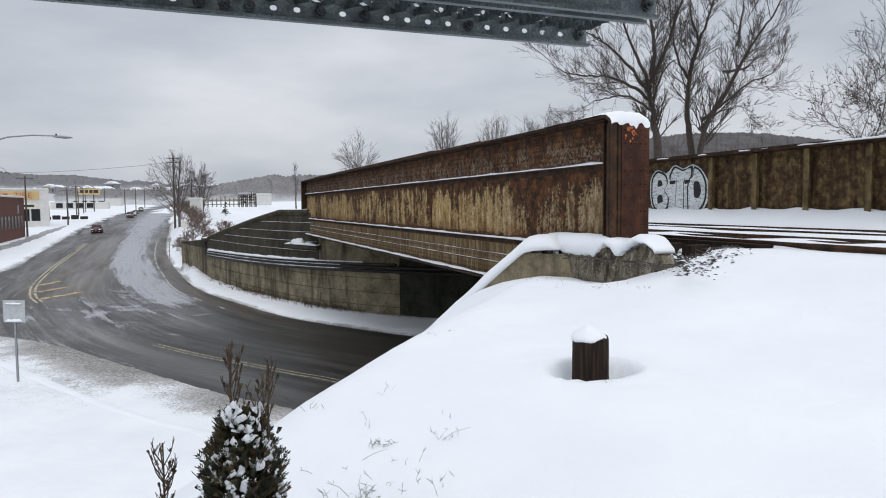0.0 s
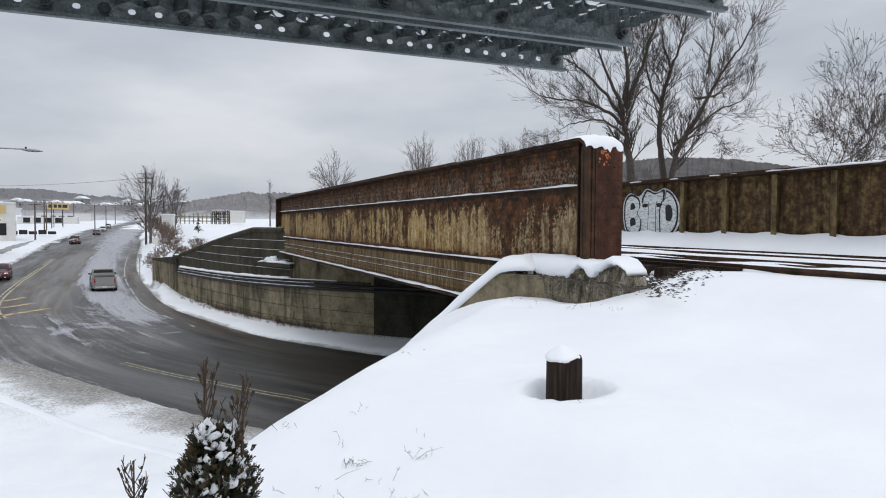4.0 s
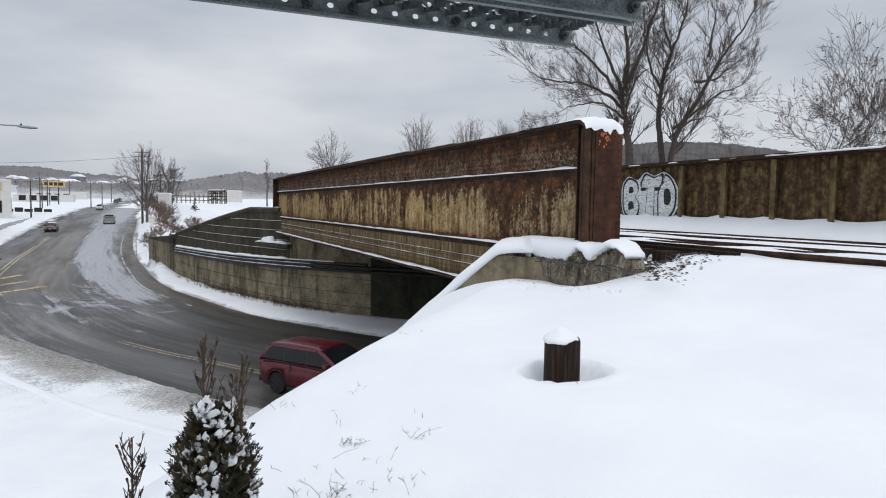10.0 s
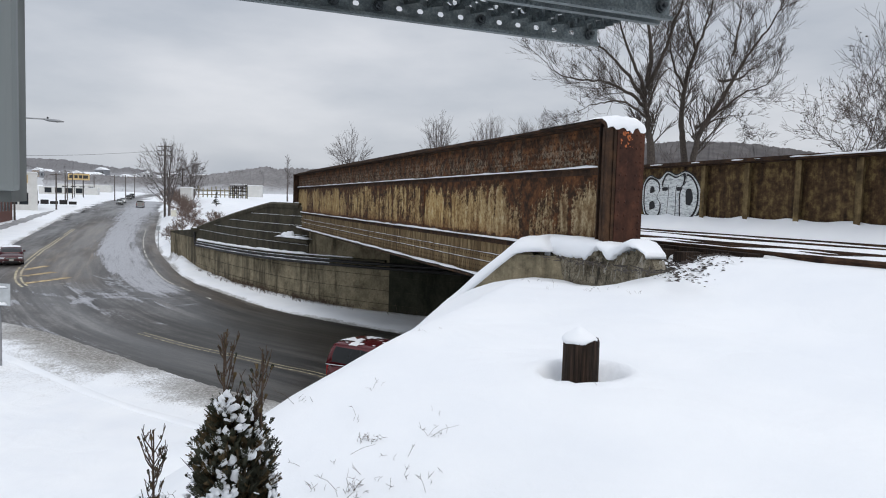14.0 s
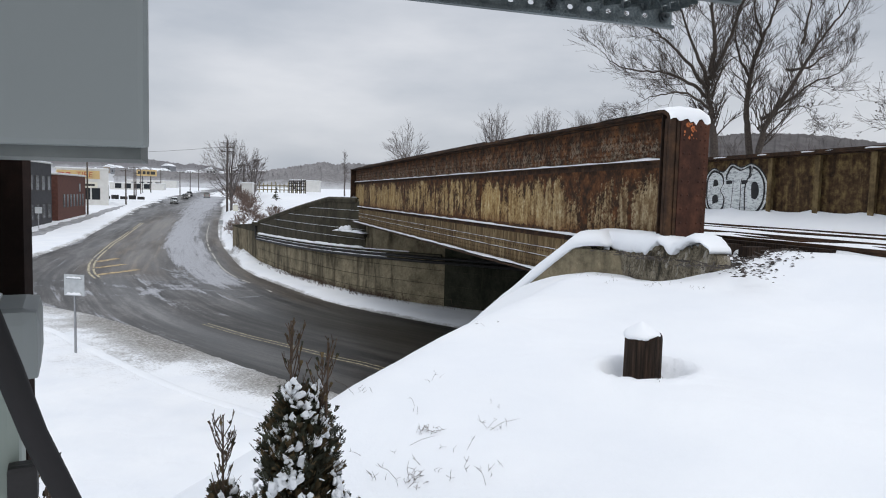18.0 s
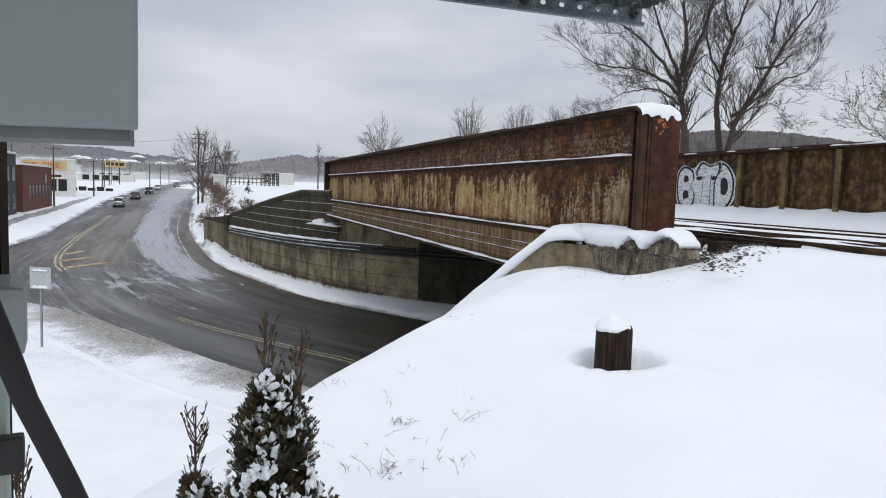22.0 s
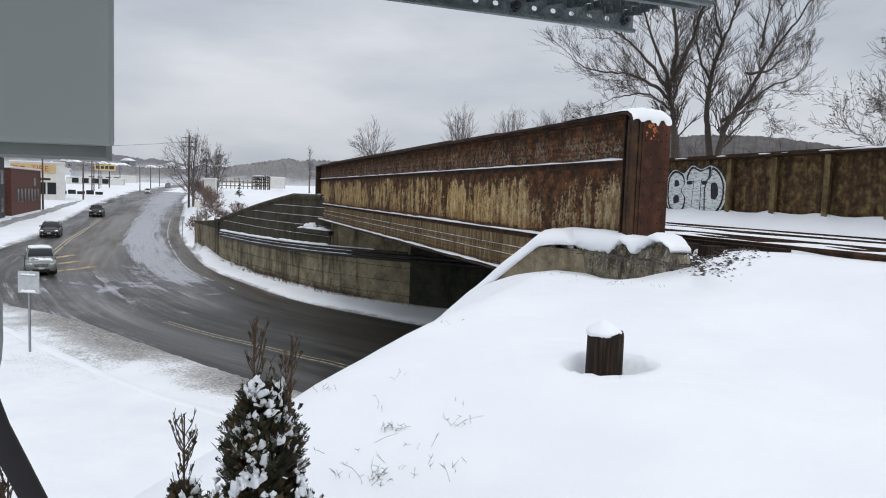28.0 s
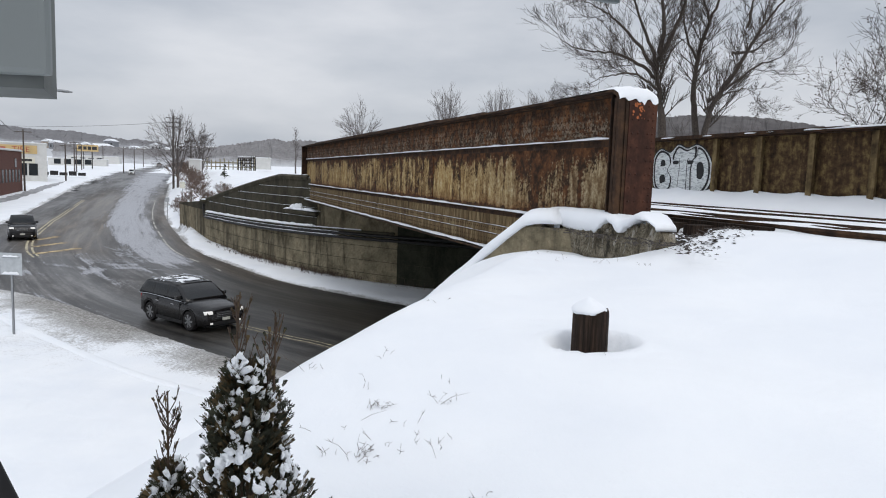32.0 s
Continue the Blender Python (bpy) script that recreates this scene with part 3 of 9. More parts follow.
def ground_z(x, y):
    x, y = np.asarray(x, float), np.asarray(y, float)
    w = NX * x + NY * y
    low = road_z(x, y)
    # the near bank, its crest and its slope
    xc = np.interp(y, [c[0] for c in CREST], [c[1] for c in CREST])
    d = (xc - x) * 0.93
    fall = 0.72 * (np.sqrt(np.maximum(d + 0.35, 0) ** 2 + 0.15) - 0.39) * (d > -0.35)
    top = bank_top(x, y)
    bank = np.maximum(top - np.maximum(fall, 0), -3.42 + 0.03 * wob(x, y, 0.8, 2.0))
    # the railway's level across the top of the near bank
    rail = np.exp(-np.maximum(6.2 - (0.936 * x + 0.352 * y), 0) / 0.45)
    bank = bank + step(5.9, 7.4, 0.936 * x + 0.352 * y) * (x > 0) * np.maximum(0, 1.22 - bank) * step(-2, 1.5, d * -1)
    near = w < 11.05
    # up to the wing wall the snow lies level with its sloped coping
    s_ = -0.83 * x + 0.56 * y
    lip = np.interp(s_, [2.0, 2.36, 2.7, 3.0, 3.3, 3.8, 4.27, 4.7, 5.2, 5.52, 5.75, 6.0, 6.22, 6.57, 7.13, 7.87, 9.2, 10.86, 12.4], [1.06, 1.0, 0.90, 0.78, 0.69, 0.67, 0.69, 0.69, 0.60, 0.49, 0.38, 0.22, 0.06, -0.24, -0.68, -1.25, -2.07, -2.86, -3.5])
    bank = np.where(near & (s_ > 2.0), bank + (lip - bank) * step(8.6, np.where(s_ < 3.6, 9.9, 10.3), w) * step(1.9, 2.5, s_), bank)
    rp = np.hypot((x - 1.56) / 1.2, y - 5.42)
    bank = bank - 0.15 * step(0.30, 0.20, rp) + 0.022 * np.exp(-((rp - 0.32) / 0.05) ** 2)
    # snow beside the carriageway
    dr, _, _ = line_dist(x, y, ROAD_POLY)
    on = inside(x, y, ROAD_POLY)
    verge = low + 0.16 * step(0, 0.7, dr) + 0.05 * wob(x, y, 1.3, 1.0) * step(0.1, 1.0, dr)
    z = np.where(near, bank, verge)
    # near lower flat keeps a low berm along the road
    z = np.where(near & (bank < -3.3), np.maximum(bank, low + 0.12 * step(0, 0.8, dr) + 0.02), z)
    # behind the far abutment and its wing
    dw, al, sd = line_dist(x, y, WALL_LINE)
    behind = (sd < 0) & (w > 20) & (al < WALL_END - 0.05)
    # ploughed snow heaped against the wall's far end
    heap = np.interp(al, [34, 39, 42, WALL_END], [0.0, 0.35, 0.7, 1.25]) * step(0.0, 1.1, dr) * (dw < 4) * (al < WALL_END - 0.05)
    z = np.where(~near & ~on & (w > 20), z + heap, z)
    back = wall_top(al) - 0.12 - 0.25 * step(0, 3, dw)
    yard = 0.55 + 0.25 * wob(x, y, 0.05, 4.0) + 0.012 * np.maximum(0, y - 60)
    back = back + (yard - back) * step(6, 26, dw)
    z = np.where(behind & (dw > 0.65), back, z)
    pastwall = (~on) & (~near) & (y > 57) & (x > np.interp(y, R_LINE[::1, 1], R_LINE[::1, 0])) & ~behind
    rise = low + 1.15 * step(0, 2.0, dr) + np.maximum(yard - low - 1.15, 0) * step(1.2, 9.0, dr)
    z = np.where(pastwall, rise + 0.06 * wob(x, y, 1.1, 3.0) * step(0.3, 1.5, dr), z)
    # town side: gentle rise beyond the left edge
    left = (~on) & (~near) & (~behind) & (~pastwall) & (y > 36) & (x < -20)
    z = np.where(left, low + 0.16 * step(0, 0.7, dr) + 0.25 * step(2, 9, dr) + 0.012 * np.maximum(0, dr - 30), z)
    z = np.where(on, low - 0.14 + 0.10 * step(0.5, 0.0, dr), z)
    return z


def grid_axis(*spans):
    out = [spans[0][0]]
    for a, b, s in spans:
        n = max(1, int(round((b - a) / s)))
        out += list(a + (b - a) * (np.arange(n) + 1) / n)
    return np.array(out)


gx = grid_axis((-2500, -600, 400), (-600, -160, 40), (-160, -84, 4), (-84, -30, 0.7), (-30, -6, 0.32), (-6, 0.8, 0.22), (0.8, 2.4, 0.06), (2.4, 6, 0.22), (6, 16, 0.5), (16, 40, 2.5), (40, 200, 16), (200, 2500, 500))
gy = grid_axis((-600, -40, 140), (-40, -4, 3), (-4, 4.8, 0.22), (4.8, 6.1, 0.06), (6.1, 14, 0.22), (14, 66, 0.32), (66, 150, 0.8), (150, 220, 4), (220, 600, 30), (600, 4200, 600))
GX, GY = np.meshgrid(gx, gy)
GZ = ground_z(GX, GY)
verts = np.stack([GX.ravel(), GY.ravel(), GZ.ravel()], 1)
nx_, ny_ = len(gx), len(gy)
idx = np.arange(nx_ * ny_).reshape(ny_, nx_)
faces = np.stack([idx[:-1, :-1], idx[:-1, 1:], idx[1:, 1:], idx[1:, :-1]], -1).reshape(-1, 4)


def ground_at(x, y):
    """Height of the snow sheet itself at a place."""
    i, j = int(np.clip(np.searchsorted(gx, x) - 1, 0, len(gx) - 2)), int(np.clip(np.searchsorted(gy, y) - 1, 0, len(gy) - 2))
    u, v = (x - gx[i]) / (gx[i + 1] - gx[i]), (y - gy[j]) / (gy[j + 1] - gy[j])
    return float(GZ[j, i] * (1 - u) * (1 - v) + GZ[j, i + 1] * u * (1 - v) + GZ[j + 1, i] * (1 - u) * v + GZ[j + 1, i + 1] * u * v)


ground = from_arrays("ground", verts.tolist(), faces.tolist(), SNOW_GROUND, smooth=True)
g_dr, _, _ = line_dist(GX, GY, ROAD_POLY)
wide = np.where(NX * GX + NY * GY < 17.5, 3.0, np.where(GX < -30, 0.9, 0.55))
wide = np.where((NX * GX + NY * GY < 17.5) & (GX < -9), 5.5, wide)
g_grit = np.clip(1.2 - g_dr / wide, 0, 1) * (0.85 + 0.25 * wob(GX, GY, 0.8, 5.0))
# thrown dirt in front of the far wall and in the yard's ruts
g_dw, _, _ = line_dist(GX, GY, WALL_LINE)
g_grit = np.maximum(g_grit, 0.62 * np.clip(1.2 - g_dw / 0.8, 0, 1) * (g_dw < 1.2))
g_grit = np.maximum(g_grit, 0.42 * ((GY > 60) & (GX > -60)) * np.clip(0.5 + 0.6 * wob(GX, GY, 0.35, 2.0), 0, 1))
g_col = ground.data.color_attributes.new("grit", "FLOAT_COLOR", "POINT")
g_c = np.clip(g_grit, 0, 1).ravel()
g_col.data.foreach_set("color", np.stack([g_c, g_c, g_c, 1 + 0 * g_c], 1).ravel())
tagged(ground, "fresh white snow over banks, verges and yard", "ground", kind="structure")

# ---- the carriageway ----
def carriageway():
    me_v, me_f, uvs, cols = [], [], [], []
    bx = grid_axis((-170, -60, 2.5), (-60, -30, 0.8), (-30, 6, 0.4), (6, 40, 1.5))
    by = grid_axis((-6, 16, 0.8), (16, 46, 0.4), (46, 110, 0.9), (110, 420, 5))
    X, Y = np.meshgrid(bx, by)
    Z = road_z(X, Y) - 0.0
    dr, _, _ = line_dist(X, Y, ROAD_POLY)
    on = inside(X, Y, ROAD_POLY) | (dr < 1.6)
    d, al, _ = line_dist(X, Y, R_LINE)
    al = al - float(line_dist(np.array([40.0]), np.array([6.2]), R_LINE)[1][0])
    # slush: much on the outgoing lane beyond the bridge, none under and before the bridge, much along the edges
    mid = np.interp(Y, [36, 42, 49, 60, 97, 135], [2.6, 2.3, 2.6, 3.3, 4.2, 4.6])
    half = np.interp(Y, [36, 42, 49, 60, 97, 135], [0.9, 1.2, 1.6, 1.9, 2.1, 3.0])
    fresh = step(35, 42, Y) * step(0.7, -0.7, np.abs(d - mid) - half)
    left_lane = step(9.0, 11.0, d) * step(36, 46, Y)
    slush = 0.34 + 0.60 * fresh + 0.30 * step(0.9, -0.2, dr) + 0.05 * left_lane + 0.22 * step(120, 190, Y)
    slush = slush + 0.20 * step(-17, -22, X) * step(40, 31, Y)
    # churned slush between the two lanes, before the island's nose
    slush = slush + 0.20 * np.exp(-((X + 17) / 6.0) ** 2 - ((Y - 37) / 5.5) ** 2)
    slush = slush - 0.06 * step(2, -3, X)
    # gritty shoulder outside the edge line
    grit = step(1.3, 1.05, d) * step(-0.3, 0.0, d) * step(30, 36, Y) * step(150, 110, Y)
    slush = slush - 0.25 * grit * step(0.1, 0.4, dr)
    brown = 0.8 * grit + step(4.4, 5.4, d) * step(10.8, 9.4, d) * step(39, 44, Y) * step(135, 95, Y)
    # clean wet asphalt where the deck keeps snow off; its shade is painted too
    wet_shade = step(-15, -7, X) * step(41, 35, Y)
    island = step(5.0, 6.2, d) * step(10.5, 9.0, d) * step(42, 47, Y) * step(120, 95, Y)
    slush = slush - 0.10 * wet_shade - 0.16 * island
    # bare strips where tyres have dragged the slush away
    for (x0, y0), (x1, y1), wd in (((-16.0, 35.2), (-11.3, 30.4), 0.55), ((-20.2, 41.0), (-17.4, 38.6), 0.5), ((-23.5, 36.8), (-18.5, 34.5), 0.5)):
        u = np.clip(((X - x0) * (x1 - x0) + (Y - y0) * (y1 - y0)) / ((x1 - x0) ** 2 + (y1 - y0) ** 2), 0, 1)
        gap = np.hypot(X - x0 - u * (x1 - x0), Y - y0 - u * (y1 - y0))
        slush = slush - 0.40 * step(wd + 0.3, wd - 0.2, gap) + 0.22 * np.exp(-((gap - wd - 0.7) / 0.45) ** 2)
    flat = on.ravel()
    me = bpy.data.meshes.new("road")
    ids = np.arange(X.size).reshape(X.shape)
    f = np.stack([ids[:-1, :-1], ids[:-1, 1:], ids[1:, 1:], ids[1:, :-1]], -1).reshape(-1, 4)
    f = f[flat[f].all(1)]
    used = np.unique(f)
    re = np.full(X.size, -1)
    re[used] = np.arange(len(used))
    me.from_pydata(np.stack([X.ravel(), Y.ravel(), Z.ravel()], 1)[used].tolist(), [], re[f].tolist())
    uv = me.uv_layers.new(name="UVMap")
    li = np.empty(len(me.loops), int)
    me.loops.foreach_get("vertex_index", li)
    uv.data.foreach_set("uv", np.stack([d.ravel()[used][li], al.ravel()[used][li]], 1).ravel())
    ca = me.color_attributes.new("slush", "FLOAT_COLOR", "POINT")
    c = np.stack([np.clip(slush.ravel()[used], 0, 1), brown.ravel()[used], wet_shade.ravel()[used], 1 + 0 * brown.ravel()[used]], 1)
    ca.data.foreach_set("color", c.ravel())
    me.materials.append(ROAD)
    me.polygons.foreach_set("use_smooth", [True] * len(me.polygons))
    return new("road", me)


road = tagged(carriageway(), "wet dark asphalt road with slush tracks", "road", kind="structure")


def offset_line(d, a0, a1, n=60, line=None):
    """Points d metres inside the right edge, between two lengths along it."""
    ln = R_LINE if line is None else line
    seg = np.hypot(*np.diff(ln, axis=0).T)
    s = np.r_[0, np.cumsum(seg)]
    q = np.linspace(a0, a1, n)
    x, y = np.interp(q, s, ln[:, 0]), np.interp(q, s, ln[:, 1])
    tx, ty = np.gradient(x), np.gradient(y)
    L = np.hypot(tx, ty)
    return np.stack([x - ty / L * d, y + tx / L * d], 1)


def stripe(pts, width, mat, name, gaps=()):
    """A painted line on the carriageway, with worn gaps."""
    pts = np.array(pts)
    t = np.gradient(pts, axis=0)
    t /= np.hypot(*t.T)[:, None]
    nrm = np.stack([-t[:, 1], t[:, 0]], 1)
    v, f = [], []
    for i, (p, q) in enumerate(zip(pts, nrm)):
        z = float(road_z(p[0], p[1])) + 0.006
        v += [(*(p + q * width / 2), z), (*(p - q * width / 2), z)]
        if i and not any(a <= i / len(pts) <= b for a, b in gaps):
            k = 2 * i
            f.append((k - 2, k - 1, k + 1, k))
    ob = from_arrays(name, v, f, mat)
    ob.parent = road
    return ob



# ---- the railway bridge: two plate girders, deck, abutments ----
UX, UY = -0.352, 0.936                    # along the girders
VX, VY = 0.936, 0.352                     # across them
TURN_U = math.degrees(math.atan2(UY, UX))   # local x runs along the girder
G0 = Vector((2.87 + 0.362 * VX, 10.37 + 0.362 * VY, 0.30))   # foot of the near end of the near girder's web
GIRDER_L, GIRDER_H = 29.2, 2.88


def rivets(bm, rows, r=0.020):
    """Low round heads: (x, y, z, axis sign on y)."""
    for x, y, z, s in rows:
        c = bm.verts.new((x, y + s * r * 0.8, z))
        ring = [bm.verts.new((x + r * math.cos(a), y, z + r * math.sin(a))) for a in (0, 1.2566, 2.5133, 3.7699, 5.0265)]
        for i in range(5):
            tri = (ring[i], ring[(i + 1) % 5], c)
            bm.faces.new(tri if s < 0 else tri[::-1])


def girder(at, length, height, label, end_plate=True, stiff=(), inner=False):
    """A riveted plate girder; local x along it from the near end, local +y is the side that faces the road traffic's approach."""
    g = thing("plate_girder", label, "girder", "bridge girders", at=at)
    T = 0.012
    web_mat = RUST if not inner else RUST_OLIVE
    part("web_plate", boxed(0.05, length, -T, T, 0.03, height - 0.03), web_mat, g)
    bm = bmesh.new()
    box(bm, -0.02, length + 0.02, -0.30, 0.30, 0, 0.035)
    part("bottom_flange", bm, RUST_DARK, g)
    # the top flange rolls over the near end
    part("top_flange", boxed(0.18, length, -0.30, 0.30, height - 0.035, height), RUST_DARK, g)
    for a, b in ((0.17, 0.95), (0.27, 0.86)):
        k = 0 if a < 0.2 else 1
        part("cover_plate", boxed(length * a, length * b, -0.295, 0.295, height + 0.001 + 0.026 * k, height + 0.026 + 0.026 * k), RUST_DARK, g)
    for s in (1, -1):
        # chord angles, the ledge angles and their verticals
        part("chord_angle", boxed(0.06, length, *sorted((s * (T + 0.001), s * 0.16)), height - 0.062, height - 0.037), RUST_DARK, g)
        part("chord_leg", boxed(0.06, length, *sorted((s * (T + 0.002), s * 0.034)), height - 0.56, height - 0.064), web_mat, g)
        part("chord_angle", boxed(0.06, length, *sorted((s * (T + 0.001), s * 0.16)), 0.037, 0.06), RUST_DARK, g)
        part("chord_leg", boxed(0.06, length, *sorted((s * (T + 0.002), s * 0.034)), 0.062, 0.52), web_mat, g)
        for z, w in ((height - 0.70, 0.11), (0.86, 0.10)) if not inner else ():
            bm = bmesh.new()
            box(bm, 0.09, length - 0.05, *sorted((s * (T + 0.001), s * w)), z - 0.014, z)
            box(bm, 0.09, length - 0.05, *sorted((s * (T + 0.001), s * (T + 0.014))), z - 0.11, z - 0.014)
            part("ledge_angle", bm, RUST_DARK if z < 1 else RUST_DARK, g)
    if inner:
        for x in stiff:
            for s in (1, -1):
                bm = bmesh.new()
                box(bm, x - 0.012, x + 0.012, *sorted((s * 0.036, s * 0.17)), 0.07, height - 0.07)
                box(bm, x - 0.075, x + 0.075, *sorted((s * 0.1705, s * 0.186)), 0.07, height - 0.07)
                box(bm, x + 0.0125, x + 0.10, *sorted((s * 0.036, s * 0.05)), 0.07, height - 0.07)
                part("stiffener", bm, RUST_OCHRE, g)
    else:
        for x in stiff:
            bm = bmesh.new()
            box(bm, x - 0.17, x + 0.17, T + 0.002, T + 0.016, 0.88, height - 0.83)
            part("splice_plate", bm, RUST, g)
    if end_plate:
        # the rounded end: a flange plate that comes down over the end, with its angles
        prof = [(0.30, height), (0.16, height - 0.012), (0.05, height - 0.07), (0.0, height - 0.17), (0.0, 0.0)]
        bm = bmesh.new()
        outer = prof + [(p[0] + 0.028, p[1] - (0.028 if p[1] > 1 else 0)) for p in prof[::-1]]
        prism(bm, outer, -0.335, 0.15)
        part("end_plate", bm, RUST_RED, g, "red rusted rounded end plate")
        for y0, y1, x0 in ((0.155, 0.205, 0.012), (0.245, 0.335, 0.0)):
            bm = bmesh.new()
            prism(bm, [(p[0] + x0, p[1]) for p in prof] + [(p[0] + 0.04, p[1] - (0.03 if p[1] > 1 else 0)) for p in prof[::-1]], y0, y1)
            part("end_angle", bm, RUST_DARK, g)
        part("end_angle", boxed(0.06, 0.075, 0.15, 0.335, 0.0, height - 0.2), RUST_DARK, g)
        for s in (1, -1):
            bm = bmesh.new()
            box(bm, 0.03, 0.13, *sorted((s * 0.30, s * 0.328)), 0.0, height - 0.14)
            box(bm, 0.03, 0.052, *sorted((s * (T + 0.001), s * 0.29)), 0.04, height - 0.08)
            part("end_angle", bm, RUST_DARK, g)
            part("end_angle", boxed(0.24, 0.262, *sorted((s * 0.036, s * 0.30)), 0.07, height - 0.065), RUST_DARK, g)
    bm = bmesh.new()
    rows = []
    n = int(length / 0.115)
    for s in (1, -1) if not inner else (1,):
        for i in range(n):
            x = 0.4 + i * 0.115
            for z in (height - 0.13, height - 0.24, height - 0.36, height - 0.49, 0.12, 0.22, 0.33, 0.45):
                rows.append((x + (0.05 if round(z * 100) % 2 else 0), s * 0.034, z, s))
            if not inner:
                rows.append((x, s * (T + 0.014), height - 0.76, s))
                rows.append((x, s * (T + 0.014), 0.80, s))
    for x in stiff:
        for i in range(12 if not inner else 20):
            z = 0.95 + i * 0.1 if not inner else 0.2 + i * 0.115
            if z < height - 0.15:
                for dx in ((-0.13, -0.04, 0.05, 0.13) if not inner else (0.06,)):
                    rows.append((x + dx, (T + 0.016) if not inner else 0.05, z, 1))
    rivets(bm, rows)
    tagged(part("rivet_heads", bm, RUST_DARK if not inner else RUST_OLIVE, g), kind="stuff")
    if end_plate:
        bm = bmesh.new()
        for i in range(26):
            for y in (-0.27, -0.19, -0.02, 0.09):
                if i % 2 or abs(y) > 0.2:
                    z = 0.15 + i * 0.1
                    if z < height - 0.2:
                        c = bm.verts.new((-0.02, y, z))
                        ring = [bm.verts.new((0, y + 0.024 * math.cos(a), z + 0.024 * math.sin(a))) for a in (0, 1.2566, 2.5133, 3.7699, 5.0265)]
                        for q in range(5):
                            bm.faces.new((ring[(q + 1) % 5], ring[q], c))
        tagged(part("end_rivets", bm, RUST_RED, g), kind="stuff")
    return g


def along(x, y, z):
    """A pose with local x along the girders."""
    return pose(x, y, z, 0, 0, TURN_U)


near_girder = girder(along(*G0), GIRDER_L, GIRDER_H, "rust-streaked riveted plate girder with flaking cream paint", stiff=(8.9,))
FAR_OFF = 7.238
FB = Vector((G0.x + VX * FAR_OFF - UX * 7.0, G0.y + VY * FAR_OFF - UY * 7.0, 0.30))
far_girder = girder(along(*FB), 34.0, 2.84, "rusty olive plate girder with upright stiffeners beyond the tracks", end_plate=False, stiff=[1.04 + 1.52 * i for i in range(22) if i != 9], inner=True)

# deck between the girders
deck = thing("bridge_deck", "snow-covered ballasted deck of the railway bridge", "bridge deck", kind="structure", at=along(G0.x, G0.y, 0))
part("deck_slab", boxed(0.3, 29.5, -7.2, -0.1, 0.40, 1.02), CONCRETE, deck)

# ---- abutments and wing walls ----
def wall_strip(name, line, ztop, thick, mat, z0=-3.9):
    """An upright wall along a plan line (outer face on it, body to its right), with a top that may slope."""
    line = np.array(line)
    t = np.gradient(line, axis=0)
    t /= np.hypot(*t.T)[:, None]
    back = line + np.stack([t[:, 1], -t[:, 0]], 1) * thick
    v, f = [], []
    for p, b, z in zip(line, back, ztop):
        v += [(*p, z0), (*p, z), (*b, z), (*b, z0)]
    n = len(line)
    for i in range(n - 1):
        a, b = 4 * i, 4 * i + 4
        for q in range(4):
            f.append((a + q, a + (q + 1) % 4, b + (q + 1) % 4, b + q))
    f += [(3, 2, 1, 0), (4 * n - 4, 4 * n - 3, 4 * n - 2, 4 * n - 1)]
    return from_arrays(name, v, f, mat)


seg_ = np.hypot(*np.diff(WALL_LINE, axis=0).T)
WALL_S = np.r_[0, np.cumsum(seg_)]
far_wall = wall_strip("wall_far_abutment", WALL_LINE, wall_top(WALL_S), 1.3, CONCRETE)
tagged(far_wall, "stained concrete abutment and wing wall", "wall", kind="structure")
# facing that puts the moss and the deck's shade into the wall colour
moss_shade_n = int(np.searchsorted(WALL_S, 12.4))
moss_shade = wall_strip("damp_facing", WALL_LINE[:moss_shade_n] + np.array([-0.55, -0.83]) * 0.02, wall_top(WALL_S[:moss_shade_n]) - 1.2, 0.015, CONCRETE_MOSS_SHADE)
moss_shade.parent = far_wall

# near abutment with its sloped wing
def near_line(s):
    return (11.2 * NX - 0.83 * s, 11.2 * NY + 0.56 * s)


NS = [-14, -2, 3.0, 4.3, 5.0, 5.41, 5.94, 6.51, 7.11, 7.87, 9.2, 10.86, 12.2]
NZ = [0.30, 0.30, 0.30, 1.05, 1.05, 0.86, 0.36, -0.10, -0.68, -1.38, -2.22, -3.02, -3.5]
near_wall = wall_strip("wall_near_abutment", [near_line(s) for s in NS][::-1], NZ[::-1], 0.6, CONCRETE)
tagged(near_wall, "concrete abutment with a sloped snow-capped wing", "wall", kind="structure")


